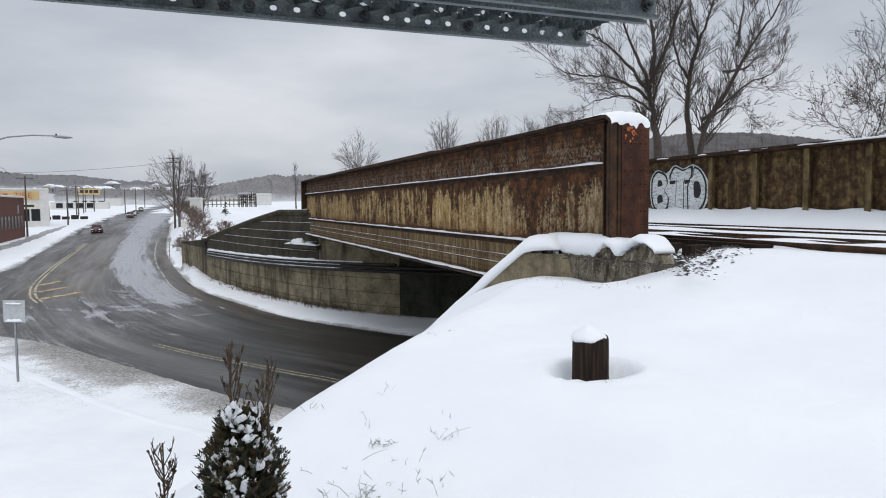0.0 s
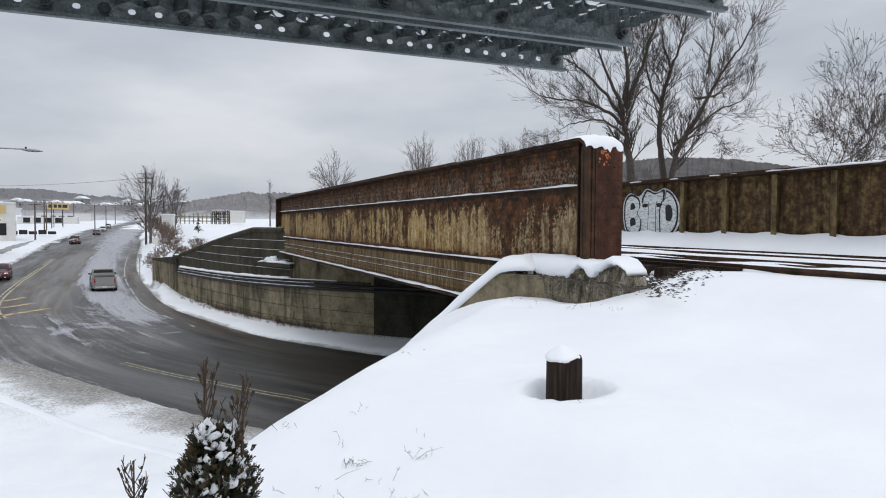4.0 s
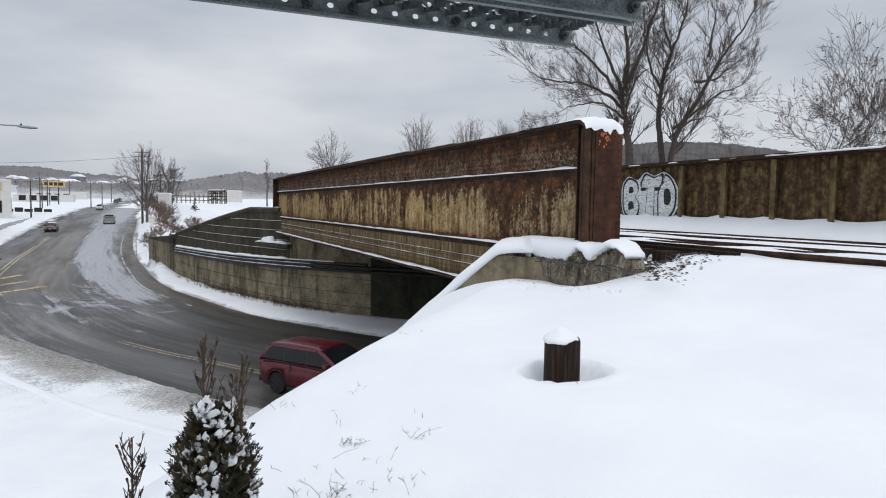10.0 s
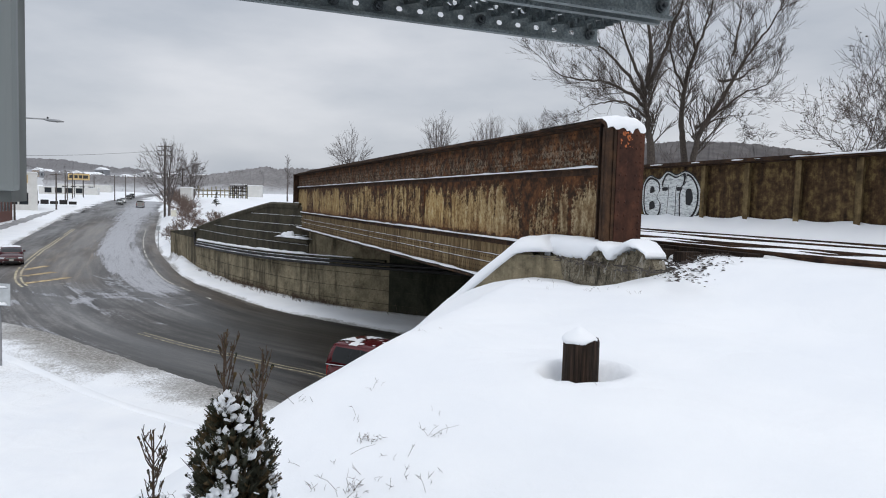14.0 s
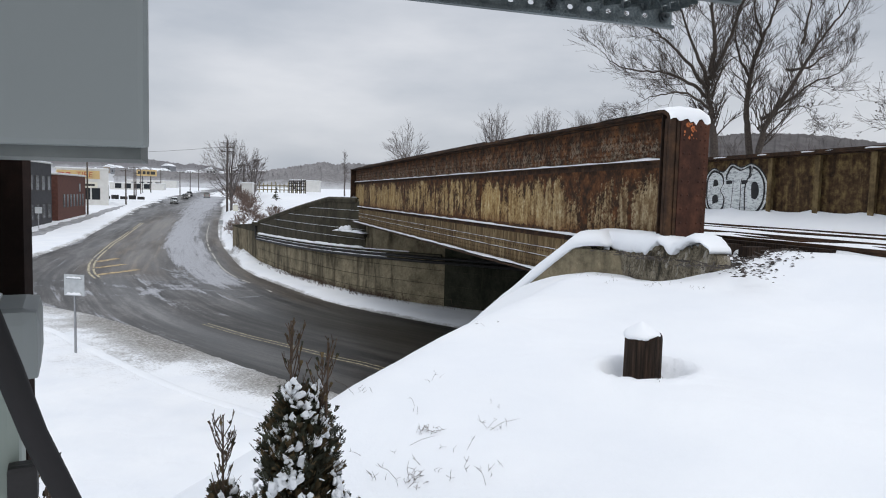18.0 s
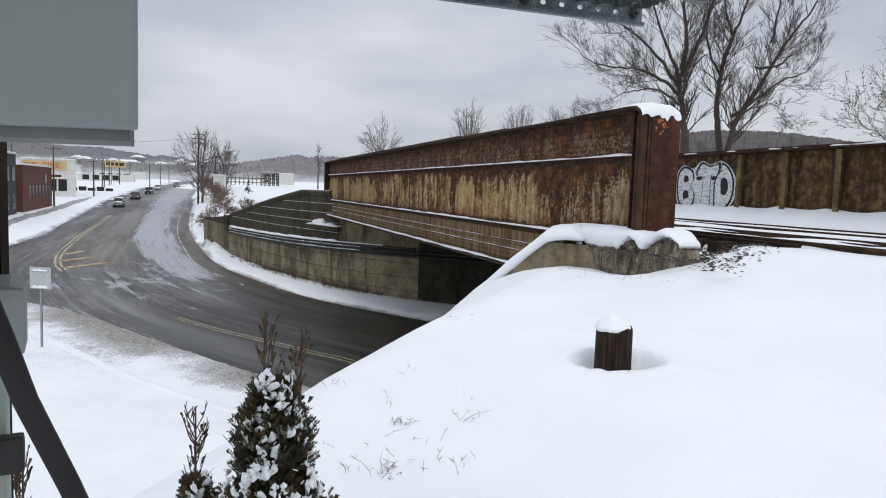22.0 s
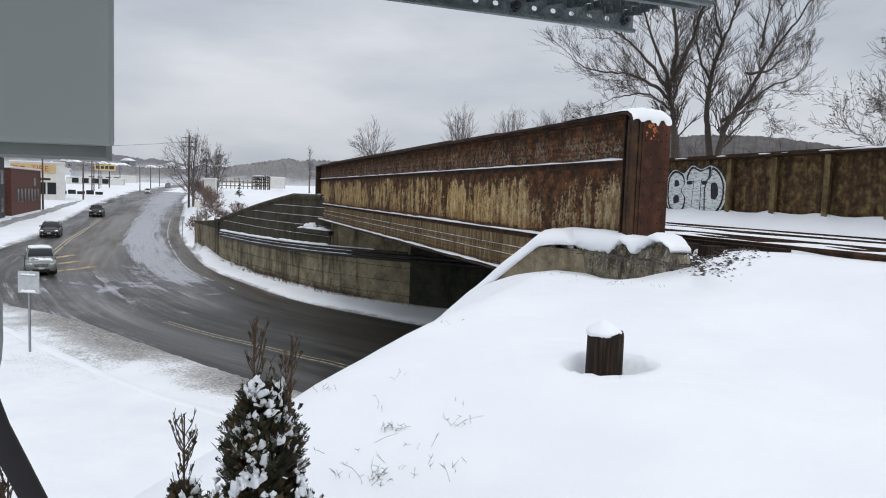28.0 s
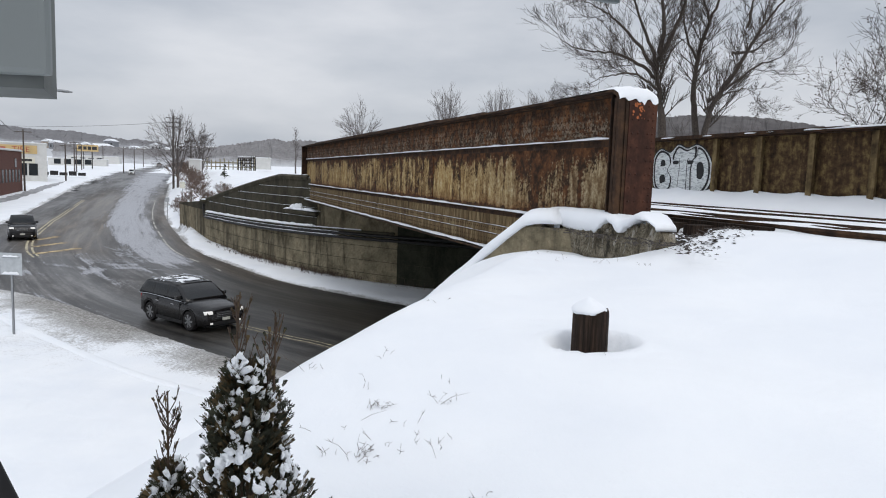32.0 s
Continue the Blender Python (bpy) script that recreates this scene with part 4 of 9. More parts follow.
# ---- snow lying on things ----
def snow_run(name, pts, width, thick, parent, up=(0, 0, 1), rag=0.35, seed=1, n=None, side=None, mat=None):
    """A ridge of snow along a line: rounded section, uneven width and thickness. In the parent's space."""
    p = np.array(pts, float)
    s = np.r_[0, np.cumsum(np.linalg.norm(np.diff(p, axis=0), axis=1))]
    n = n or max(4, int(s[-1] / 0.12))
    q = np.linspace(0, s[-1], n)
    p = np.stack([np.interp(q, s, p[:, k]) for k in range(3)], 1)
    t = np.gradient(p, axis=0)
    t /= np.linalg.norm(t, axis=1)[:, None]
    u = np.array(up, float)
    o = np.cross(t, u) if side is None else np.tile(side, (n, 1))
    o = o / np.linalg.norm(o, axis=1)[:, None]
    rng = np.random.default_rng(seed)
    w = width * (1 + rag * np.interp(q, np.linspace(0, s[-1], n // 3 + 2), rng.uniform(-1, 1, n // 3 + 2)))
    h = thick * (1 + rag * np.interp(q, np.linspace(0, s[-1], n // 2 + 2), rng.uniform(-1, 1, n // 2 + 2)))
    h[0] *= 0.3
    h[-1] *= 0.3
    prof = [(-0.5, 0.0), (-0.52, 0.35), (-0.38, 0.8), (-0.12, 1.0), (0.15, 0.97), (0.40, 0.75), (0.52, 0.32), (0.5, 0.0)]
    v, f = [], []
    for i in range(n):
        for a, b in prof:
            v.append(tuple(p[i] + o[i] * a * w[i] + u * b * h[i]))
    k = len(prof)
    for i in range(n - 1):
        for j in range(k):
            f.append((i * k + j, (i + 1) * k + j, (i + 1) * k + (j + 1) % k, i * k + (j + 1) % k))
    f += [tuple(range(k)), tuple(range((n - 1) * k, n * k))[::-1]]
    return from_arrays(name, v, f, mat or SNOW, parent, True)


for z, y, w, h, a, b in ((GIRDER_H - 0.70, 0.065, 0.085, 0.035, 0.15, 29.0), (0.86, 0.06, 0.085, 0.035, 0.15, 29.0), (0.062, 0.20, 0.17, 0.03, 0.2, 29.1)):
    snow_run("snow_strip", [(a, y, z), (b, y, z)], w, h, near_girder, seed=int(z * 100), rag=0.5, n=150)
for z in (0.525, 0.345):
    part("chord_edge", boxed(0.1, 29.1, 0.0345, 0.052, z - 0.012, z), RUST_DARK, near_girder)
    snow_run("snow_strip", [(0.3, 0.043, z), (29.0, 0.043, z)], 0.017, 0.008, near_girder, seed=int(z * 1000), rag=0.8, n=240)
part("end_angle", boxed(28.95, 29.15, 0.035, 0.29, 0.07, 2.84), RUST_DARK, near_girder)


def end_snow():
    """The cap of snow that hangs over the rounded end of the girder."""
    v, f = [], []
    rng = np.random.default_rng(4)
    xs = [(2.2, GIRDER_H + 0.0, 0.02), (1.3, GIRDER_H, 0.025), (0.6, GIRDER_H, 0.045), (0.3, GIRDER_H, 0.06), (0.15, GIRDER_H - 0.01, 0.06), (0.04, GIRDER_H - 0.07, 0.05), (-0.002, GIRDER_H - 0.13, 0.02), (-0.003, GIRDER_H - 0.17, 0.008)]
    ys = np.linspace(-0.34, 0.34, 15)
    for i, (x, z, h) in enumerate(xs):
        for y in ys:
            r = 1 - abs(y / 0.345) ** 4
            k = h * r * rng.uniform(0.8, 1.15)
            if i == len(xs) - 1:
                v.append((x - 0.004, y, z + rng.uniform(-0.05, 0.05)))
            else:
                v.append((x - (k * 0.9 if i > 4 else 0), y, z + (k if i < 6 else k * 0.3) + 0.003))
    n = len(ys)
    for i in range(len(xs) - 1):
        for j in range(n - 1):
            f.append((i * n + j, i * n + j + 1, (i + 1) * n + j + 1, (i + 1) * n + j))
    from_arrays("snow_cap", v, f, SNOW, near_girder, True)["label"] = "melting snow cap on the rounded end"


end_snow()
bm = bmesh.new()
rng = random.Random(8)
for i in range(26):
    y, z = rng.uniform(-0.12, 0.10), GIRDER_H - 0.2 - rng.random() ** 1.6 * 0.22
    r = rng.uniform(0.006, 0.02)
    pts = [bm.verts.new((-0.003, y + r * rng.uniform(0.5, 1.3) * math.cos(a), z + r * rng.uniform(0.5, 1.5) * math.sin(a))) for a in np.arange(7) * 2 * math.pi / 7]
    bm.faces.new(pts)
tagged(part("flaked_patch", bm, plain("orange_rust_flakes", (0.40, 0.12, 0.04), 0.85, 0, 0.4, 20), near_girder, "bright orange flaked rust"), kind="stuff")
snow_run("snow_strip", [(0.1, 0.0, 2.84), (33.9, 0.0, 2.84)], 0.55, 0.06, far_girder, seed=9, rag=0.3)

# ---- spray-painted letters on the far girder's inner face ----
def graffiti():
    g = thing("graffiti", "white bubble letters with black outlines sprayed on rusty steel", "graffiti", at=along(*FB) @ pose(15.96, 0.042, 1.19, 90, 0, 180) @ Matrix.Diagonal((0.985, 1.06, 1, 1)))
    white = Mat("sprayed_white_paint", 0.6, 0, 0.3)
    lines = white.noise(1.0, 3, 0.5, white.scaled(5, 26, 5), 1.2)
    white.color(white.ramp(lines, (0.40, (0.34, 0.37, 0.38)), (0.50, (0.70, 0.73, 0.73))))
    black = plain("sprayed_black_paint", (0.012, 0.012, 0.014), 0.5, 0, 0.3, 8)

    def plate(name, pts, z, mat, label=""):
        if name.startswith("letter"):
            mx, my = sum(p[0] for p in pts) / len(pts), sum(p[1] for p in pts) / len(pts)
            edge = [(mx + (x - mx) * 1.02, my + (y - my) * 1.02) for x, y in pts]
            pts = [(mx + (x - mx) * 0.87, my + (y - my) * 0.91) for x, y in pts]
            sheet("letter_outline", edge, z - 0.002, black)
        sheet(name, pts, z, mat, label)

    def sheet(name, pts, z, mat, label=""):
        bm = bmesh.new()
        bm.faces.new([bm.verts.new((x, y, z)) for x, y in smooth_loop(pts)])
        bmesh.ops.triangulate(bm, faces=bm.faces[:])
        part(name, bm, mat, g, label)

    def smooth_loop(pts):
        return [tuple(p) for p in smooth_line([*pts, pts[0]], 6)[:-1]]

    # outline ground behind all three letters, then the letters, then their counters and strokes
    plate("outline", [(0.0, 0.55), (0.03, 1.05), (0.35, 1.32), (0.80, 1.22), (1.15, 1.42), (1.55, 1.32), (1.95, 1.40), (2.35, 1.22), (2.62, 0.85), (2.58, 0.35), (2.25, 0.05), (1.75, 0.02), (1.35, 0.0), (1.05, 0.02), (0.55, 0.06), (0.15, 0.18)], 0.0, black)
    plate("halo", [(0.035, 0.55), (0.065, 1.03), (0.36, 1.285), (0.80, 1.185), (1.15, 1.385), (1.55, 1.285), (1.94, 1.365), (2.32, 1.195), (2.583, 0.84), (2.545, 0.37), (2.23, 0.085), (1.75, 0.055), (1.35, 0.035), (1.05, 0.055), (0.56, 0.095), (0.17, 0.21)], 0.002, white.m, "white sprayed halo")
    plate("letter_b", [(0.10, 0.52), (0.12, 1.02), (0.38, 1.24), (0.76, 1.14), (0.86, 0.90), (0.74, 0.70), (0.92, 0.48), (0.84, 0.18), (0.52, 0.12), (0.22, 0.22)], 0.006, white.m, "letter B")
    plate("letter_t", [(0.94, 1.10), (1.16, 1.34), (1.55, 1.24), (1.92, 1.32), (1.90, 1.06), (1.60, 0.98), (1.58, 0.10), (1.38, 0.06), (1.20, 0.10), (1.24, 0.98), (0.98, 0.98)], 0.008, white.m, "letter T")
    plate("letter_d", [(1.76, 0.12), (1.72, 0.70), (1.80, 0.98), (1.96, 1.10), (2.02, 1.30), (2.30, 1.16), (2.50, 0.84), (2.47, 0.40), (2.20, 0.12)], 0.010, white.m, "letter D")
    for pts in ([(0.40, 0.80), (0.44, 0.98), (0.58, 0.98), (0.62, 0.84)], [(0.42, 0.32), (0.40, 0.52), (0.58, 0.58), (0.66, 0.40)], [(2.02, 0.50), (2.00, 0.86), (2.20, 0.90), (2.30, 0.66), (2.20, 0.48)],
                [(0.99, 0.86), (0.97, 0.95), (1.20, 0.96), (1.20, 0.88)], [(1.62, 0.86), (1.62, 0.96), (1.84, 0.95), (1.80, 0.87)]):
        plate("counter", pts, 0.013, black)


graffiti()

# ---- the broken concrete parapet at the girder's near end ----
PA, PB = Vector((2.40, 11.25)), Vector((3.36, 9.20))          # foot of the return wall: its corner at the wing, its broken end
PD = (PB - PA).normalized()
PN = Vector((-PD.y, PD.x))                                     # into the wall, away from the bank


def broken_wall(name, tops, thick, z0, mat, seed, parent, rough=0.018):
    """A worn concrete stub: tops are (metres from the corner, height); an even face spalled by noise, a jagged upper edge."""
    rng = np.random.default_rng(seed)
    a = np.arange(tops[0][0], tops[-1][0] + 0.001, 0.03)
    top = np.interp(a, [t[0] for t in tops], [t[1] for t in tops]) + 0.020 * rng.standard_normal(len(a))
    rows = 16
    ring = [(0.0, k / (rows - 1)) for k in range(rows)] + [(0.12, 1.0), (0.4, 1.0), (0.75, 1.0), (1.0, 0.97), (1.0, 0.4), (1.0, 0.0)]
    v, f = [], []
    for q, z1 in zip(a, top):
        for b, h in ring:
            z = z0 + (z1 - z0) * h
            n1 = noise.noise(Vector((q * 3.1, z * 3.1, seed))) * 0.05 + noise.noise(Vector((q * 11, z * 11, seed + 4))) * rough
            p = PA + PD * q + PN * (b * thick + (n1 if b < 0.3 else 0) + (0.05 * max(0.0, h - 0.8) / 0.2 if b == 0 else 0))
            v.append((p.x, p.y, z - (0.035 if 0 < b < 1 and h == 1.0 else 0) + 0.03 * noise.noise(Vector((q * 7, b * 5, seed))) * (h > 0.9)))
    k = len(ring)
    for i in range(len(a) - 1):
        for j in range(k - 1):
            f.append((i * k + j, (i + 1) * k + j, (i + 1) * k + j + 1, i * k + j + 1))
    f += [tuple(range(k))[::-1], tuple(range((len(a) - 1) * k, len(a) * k))]
    ob = from_arrays(name, v, f, mat, parent)
    bm = bmesh.new()
    bm.from_mesh(ob.data)
    bmesh.ops.recalc_face_normals(bm, faces=bm.faces)
    bm.to_mesh(ob.data)
    bm.free()
    return ob


def on_parapet(a, z, inward=0.0):
    p = PA + PD * a + PN * inward
    return (p.x, p.y, z)


parapet = thing("concrete_parapet", "broken concrete parapet stub capped with thick snow", "parapet")
broken_wall("block", [(-0.10, 1.20), (0.25, 1.20), (0.72, 1.18), (0.91, 1.20), (1.03, 1.23), (1.12, 1.17), (1.22, 1.11), (1.34, 1.13), (1.42, 1.19), (1.50, 1.23), (1.72, 1.29), (1.90, 1.26), (2.02, 1.20), (2.10, 1.12)], 0.28, 0.25, CONCRETE_BLOCK, 3, parapet)
broken_wall("block", [(-0.95, 1.02), (-0.70, 1.20), (-0.46, 1.21), (-0.30, 1.12), (-0.16, 1.00)], 0.5, 0.2, CONCRETE_BLOCK, 6, parapet)
part("wing_face", boxed(0.0, 1.25, 0.0, 0.3, -0.5, 0.0, m=pose(*on_parapet(-0.62, 1.16), 0, 40, 146)), CONCRETE_BLOCK, parapet)
bm = bmesh.new()
tube(bm, [on_parapet(-0.24, 0.55, -0.03), on_parapet(-0.24, 0.95, -0.03), on_parapet(-0.23, 1.20, 0.0)], [0.03, 0.022, 0.028], 7)
part("iron_strap", bm, RUST_DARK, parapet)


def parapet_snow():
    """The mantle over the stub: thick on top, hanging a hand's width down the face, with a ragged hem."""
    rng = np.random.default_rng(12)
    a = np.arange(-0.95, 2.04, 0.035)
    crest = np.interp(a, [-0.95, -0.60, 0.22, 0.6, 0.89, 1.1, 1.26, 1.40, 1.50, 1.60, 1.70, 1.80, 1.92, 2.04], [1.30, 1.38, 1.40, 1.39, 1.37, 1.35, 1.32, 1.34, 1.40, 1.43, 1.42, 1.37, 1.31, 1.26])
    hem = np.interp(a, [-0.95, -0.72, -0.5, -0.33, -0.2, -0.05, 0.2, 0.72, 0.86, 0.98, 1.12, 1.22, 1.32, 1.44, 1.6, 1.78, 1.92, 2.04, 2.2], [1.02, 1.20, 1.22, 1.15, 1.12, 1.08, 1.06, 1.08, 1.18, 1.25, 1.18, 1.10, 1.15, 1.23, 1.30, 1.33, 1.27, 1.20, 1.12])
    hem = np.minimum(hem + 0.016 * rng.standard_normal(len(a)), crest - 0.04)
    v, f = [], []
    prof = [(-0.012, 0.0), (-0.030, 0.10), (-0.022, 0.45), (0.015, 0.78), (0.10, 0.97), (0.24, 1.0), (0.42, 0.93), (0.54, 0.6), (0.56, 0.0)]
    for i, q in enumerate(a):
        for j, (b, h) in enumerate(prof):
            wv = 0.012 * noise.noise(Vector((q * 6, j * 0.7, 3.0)))
            v.append(on_parapet(q, hem[i] + (crest[i] - hem[i]) * h + (wv if j else 0), b * float(np.interp(q, [1.5, 2.2], [1.0, 0.5])) + wv))
    k = len(prof)
    for i in range(len(a) - 1):
        for j in range(k):
            f.append((i * k + j, (i + 1) * k + j, (i + 1) * k + (j + 1) % k, i * k + (j + 1) % k))
    f += [tuple(range(k)), tuple(range((len(a) - 1) * k, len(a) * k))[::-1]]
    ob = from_arrays("snow_cap", v, f, SNOW, parapet, True)
    bm = bmesh.new()
    bm.from_mesh(ob.data)
    bmesh.ops.recalc_face_normals(bm, faces=bm.faces)
    bm.to_mesh(ob.data)
    bm.free()


parapet_snow()
snow_run("snow_pile", [on_parapet(-0.24, 0.66, -0.12), on_parapet(-0.24, 0.80, -0.07), on_parapet(-0.24, 1.12, -0.03)], 0.16, 0.06, parapet, seed=17, rag=0.1, side=(PD.x, PD.y, 0))

# the sloped coping of the wing wall, deep in snow
coping = thing("wing_coping", "sloped concrete wing coping under a smooth ridge of snow", "coping")
cp = [(*near_line(s), z - 0.04) for s, z in ((4.4, 1.38), (4.6, 1.38), (4.9, 1.35), (5.0, 1.33), (5.11, 1.25), (5.42, 1.00), (5.63, 0.82), (5.85, 0.64), (6.07, 0.45), (6.29, 0.25), (6.53, 0.04), (6.76, -0.16), (7.01, -0.39), (7.2, -0.56), (7.87, -1.2), (9.2, -2.05), (10.86, -2.85), (12.2, -3.4))]
cp = [(x, y, z - 0.33) for x, y, z in cp]
cq = [(x - NX * 0.22, y - NY * 0.22, z) for x, y, z in cp]
bm = bmesh.new()
tube(bm, cq, [0.20] * len(cq), 8)
part("coping_stone", bm, CONCRETE_BLOCK, coping)
snow_run("snow_cap", [(x - NX * 0.34, y - NY * 0.34, z + 0.11) for x, y, z in cp], 0.70, 0.26, coping, seed=14, rag=0.08, n=60)

# ---- timber post in its hollow ----
post = thing("timber_post", "short dark creosoted timber post with a cap of snow", "post", at=pose(1.542, 5.45, 0.02))
bm = bmesh.new()
rng = random.Random(3)
prof = []
for q in range(40):
    a = 2 * math.pi * q / 40
    r = 0.137 + (-0.012 if q in (29, 30) else 0) + rng.uniform(-0.003, 0.003)
    prof.append((r * math.cos(a), r * math.sin(a)))
rings = [[bm.verts.new((x * s, y * s, z + (0.012 * math.sin(q * 0.8) if z > 0.7 else 0))) for q, (x, y) in enumerate(prof)] for z, s in ((0.25, 1.02), (0.5, 1.01), (0.81, 0.995), (0.83, 0.97))]
for a, b in zip(rings, rings[1:]):
    for q in range(40):
        bm.faces.new((a[q], a[(q + 1) % 40], b[(q + 1) % 40], b[q]))
bm.faces.new(rings[-1])
bm.faces.new(rings[0][::-1])
part("timber", bm, TIMBER, post)
bm = bmesh.new()
lathe(bm, [(0.131, 0.815), (0.134, 0.832), (0.122, 0.850), (0.088, 0.880), (0.045, 0.910), (0.008, 0.932)], 24)
for v in bm.verts:
    v.co.x += 0.02 * (0.925 - v.co.z) * 2 - 0.02
    v.co.z += 0.01 * math.sin(v.co.x * 40) * math.sin(v.co.y * 30)
part("snow_cap", bm, SNOW, post, smooth=True)

# ---- rails, sleepers and ballast ----
def rail_length(name, off, a0, a1, z=1.150):
    r = thing(name, "rusty steel rail half buried in snow", "rail", "rails", at=along(G0.x + VX * off - UX * 0, G0.y + VY * off, z))
    o = [(-0.07, 0), (0.07, 0), (0.065, 0.02), (0.015, 0.03), (0.012, 0.115), (0.036, 0.125), (0.036, 0.16), (-0.036, 0.16), (-0.036, 0.125), (-0.012, 0.115), (-0.015, 0.03), (-0.065, 0.02)]
    bm = bmesh.new()
    prism(bm, o, a0, a1, m=Matrix.Rotation(-math.pi / 2, 4, "Z"))
    part("rail_section", bm, RUST_DARK, r)
    return r


for off in (1.55, 2.99, 4.75, 6.19):
    rail_length("rail", off, -14, 31)
for off in (1.95, 2.6):
    g = thing("guard_rail", "low guard rail between the running rails", "rail", "rails", at=along(G0.x + VX * off, G0.y + VY * off, 1.165))
    part("rail_section", boxed(-3, 30, -0.035, 0.035, 0.0, 0.12), RUST_DARK, g)
snowbed = thing("snow_bed", "snow over ballast between the rails", "snow", kind="structure", at=along(G0.x, G0.y, 0))
v, f = [], []
bx, by = np.arange(-14, 31.1, 0.35), np.arange(0.35, 7.31, 0.145)
for i, x in enumerate(bx):
    for j, y in enumerate(by):
        near_rail = min(abs(y - o) for o in (1.55, 2.99, 4.75, 6.19))
        edge = max(0, (y - 6.3)) * 0.45
        z = 1.284 + 0.022 * float(wob(x, y * 2.2, 1.1, 3)) + edge - 0.03 * (near_rail < 0.15)
        z += 0.07 * abs(math.sin((x + 0.3) * math.pi / 1.46)) ** 6 * (y > 6.9)
        z -= 0.24 * max(0, min(1, (1.50 - y) / 0.15)) + 0.05 * (y < 3.2) * max(0, float(wob(x, y, 2.3, 7)))
        v.append((x, -y, z))
m = len(by)
for i in range(len(bx) - 1):
    for j in range(m - 1):
        f.append((i * m + j, i * m + j + 1, (i + 1) * m + j + 1, (i + 1) * m + j))
from_arrays("bed", v, [q[::-1] for q in f], SNOW, snowbed, True)
sleeper_mesh = None
for i in range(34):
    x = -2.6 + i * 0.62
    t = new("sleeper", sleeper_mesh) if sleeper_mesh else None
    if t is None:
        bm = bmesh.new()
        box(bm, -0.11, 0.11, -1.3, 1.3, -0.16, 0.0, bevel=0.012)
        sleeper_mesh = mesh_of(bm, "sleeper", TIMBER)
        t = new("sleeper", sleeper_mesh)
    t.matrix_world = along(G0.x + VX * 2.27 + UX * x, G0.y + VY * 2.27 + UY * x, 1.215) @ pose(0, 0, 0, 0, 0, random.Random(i).uniform(-2, 2))
    tagged(t, "dark timber sleeper showing through snow", "sleeper", "sleepers")

beam = thing("edge_timber", "long dark creosoted edge timber beside the snowy rail", "timber", at=along(G0.x + VX * 1.42, G0.y + VY * 1.42, 0))
part("timber", boxed(-1.25, 5.2, -0.08, 0.05, 1.04, 1.268, bevel=0.012), TIMBER, beam)
for i, (a0, a1, h_) in enumerate(((4.4, 4.9, 0.07), (3.3, 3.8, 0.05), (2.3, 2.55, 0.09), (1.5, 1.85, 0.06), (0.75, 1.0, 0.10), (-0.1, 0.2, 0.07))):
    snow_run("snow_clump", [(a0, 0.10, 1.02), (a1, 0.11, 1.02)], 0.14, h_ + 0.04, beam, seed=50 + i, n=8, rag=0.6)

snow_run("snow_drift", [(-1.3, 0.10, 1.04), (1.5, 0.10, 1.05), (5.2, 0.10, 1.04)], 0.16, 0.10, beam, seed=61, n=70, rag=0.5)

# loose stones, sticks and dead weeds beside the track
rng = random.Random(21)
bm = bmesh.new()
for i in range(4200):
    a, b = rng.uniform(-2.9, 1.2), rng.uniform(-0.9, 1.40)
    if a < -1.05 - (1.29 - b) * 0.60 + rng.gauss(0, 0.2) or rng.random() < 0.52 + 0.25 * math.sin(a * 5 + b * 3):
        continue
    p = Vector((G0.x + VX * b + UX * a, G0.y + VY * b + UY * a))
    z = max(ground_at(p.x, p.y), 1.03) + rng.uniform(-0.005, 0.03)
    r = rng.uniform(0.010, 0.034) * (1.9 if rng.random() < 0.07 else 1)
    vs = [bm.verts.new((p.x + r * rng.uniform(0.5, 1.2) * sx, p.y + r * rng.uniform(0.5, 1.2) * sy, z + sz * r * rng.uniform(0.2, 0.6))) for sx, sy, sz in ((1, 0, 0), (0, 1, 0), (-1, 0, 0), (0, -1, 0), (0, 0, 1))]
    for q in range(4):
        bm.faces.new((vs[q], vs[(q + 1) % 4], vs[4]))
for i in range(420):
    a, b = rng.uniform(-2.6, 1.2), rng.uniform(-0.5, 1.4)
    if a < -0.9 - (1.29 - b) * 0.5 or rng.random() < 0.5:
        continue
    p = Vector((G0.x + VX * b + UX * a, G0.y + VY * b + UY * a, 0))
    p.z = max(ground_at(p.x, p.y), 1.03) + 0.018
    ang, ln = rng.uniform(0, 3.14), rng.uniform(0.04, 0.22)
    e = p + Vector((math.cos(ang) * ln, math.sin(ang) * ln, rng.uniform(-0.01, 0.05)))
    tube(bm, [p, e], [0.010, 0.006], 3)
tagged(part("ballast_stones", bm, plain("dark_ballast", (0.06, 0.052, 0.047), 0.9, 0, 0.5, 30)), "dark ballast stones and litter in snow", "stones", kind="stuff")

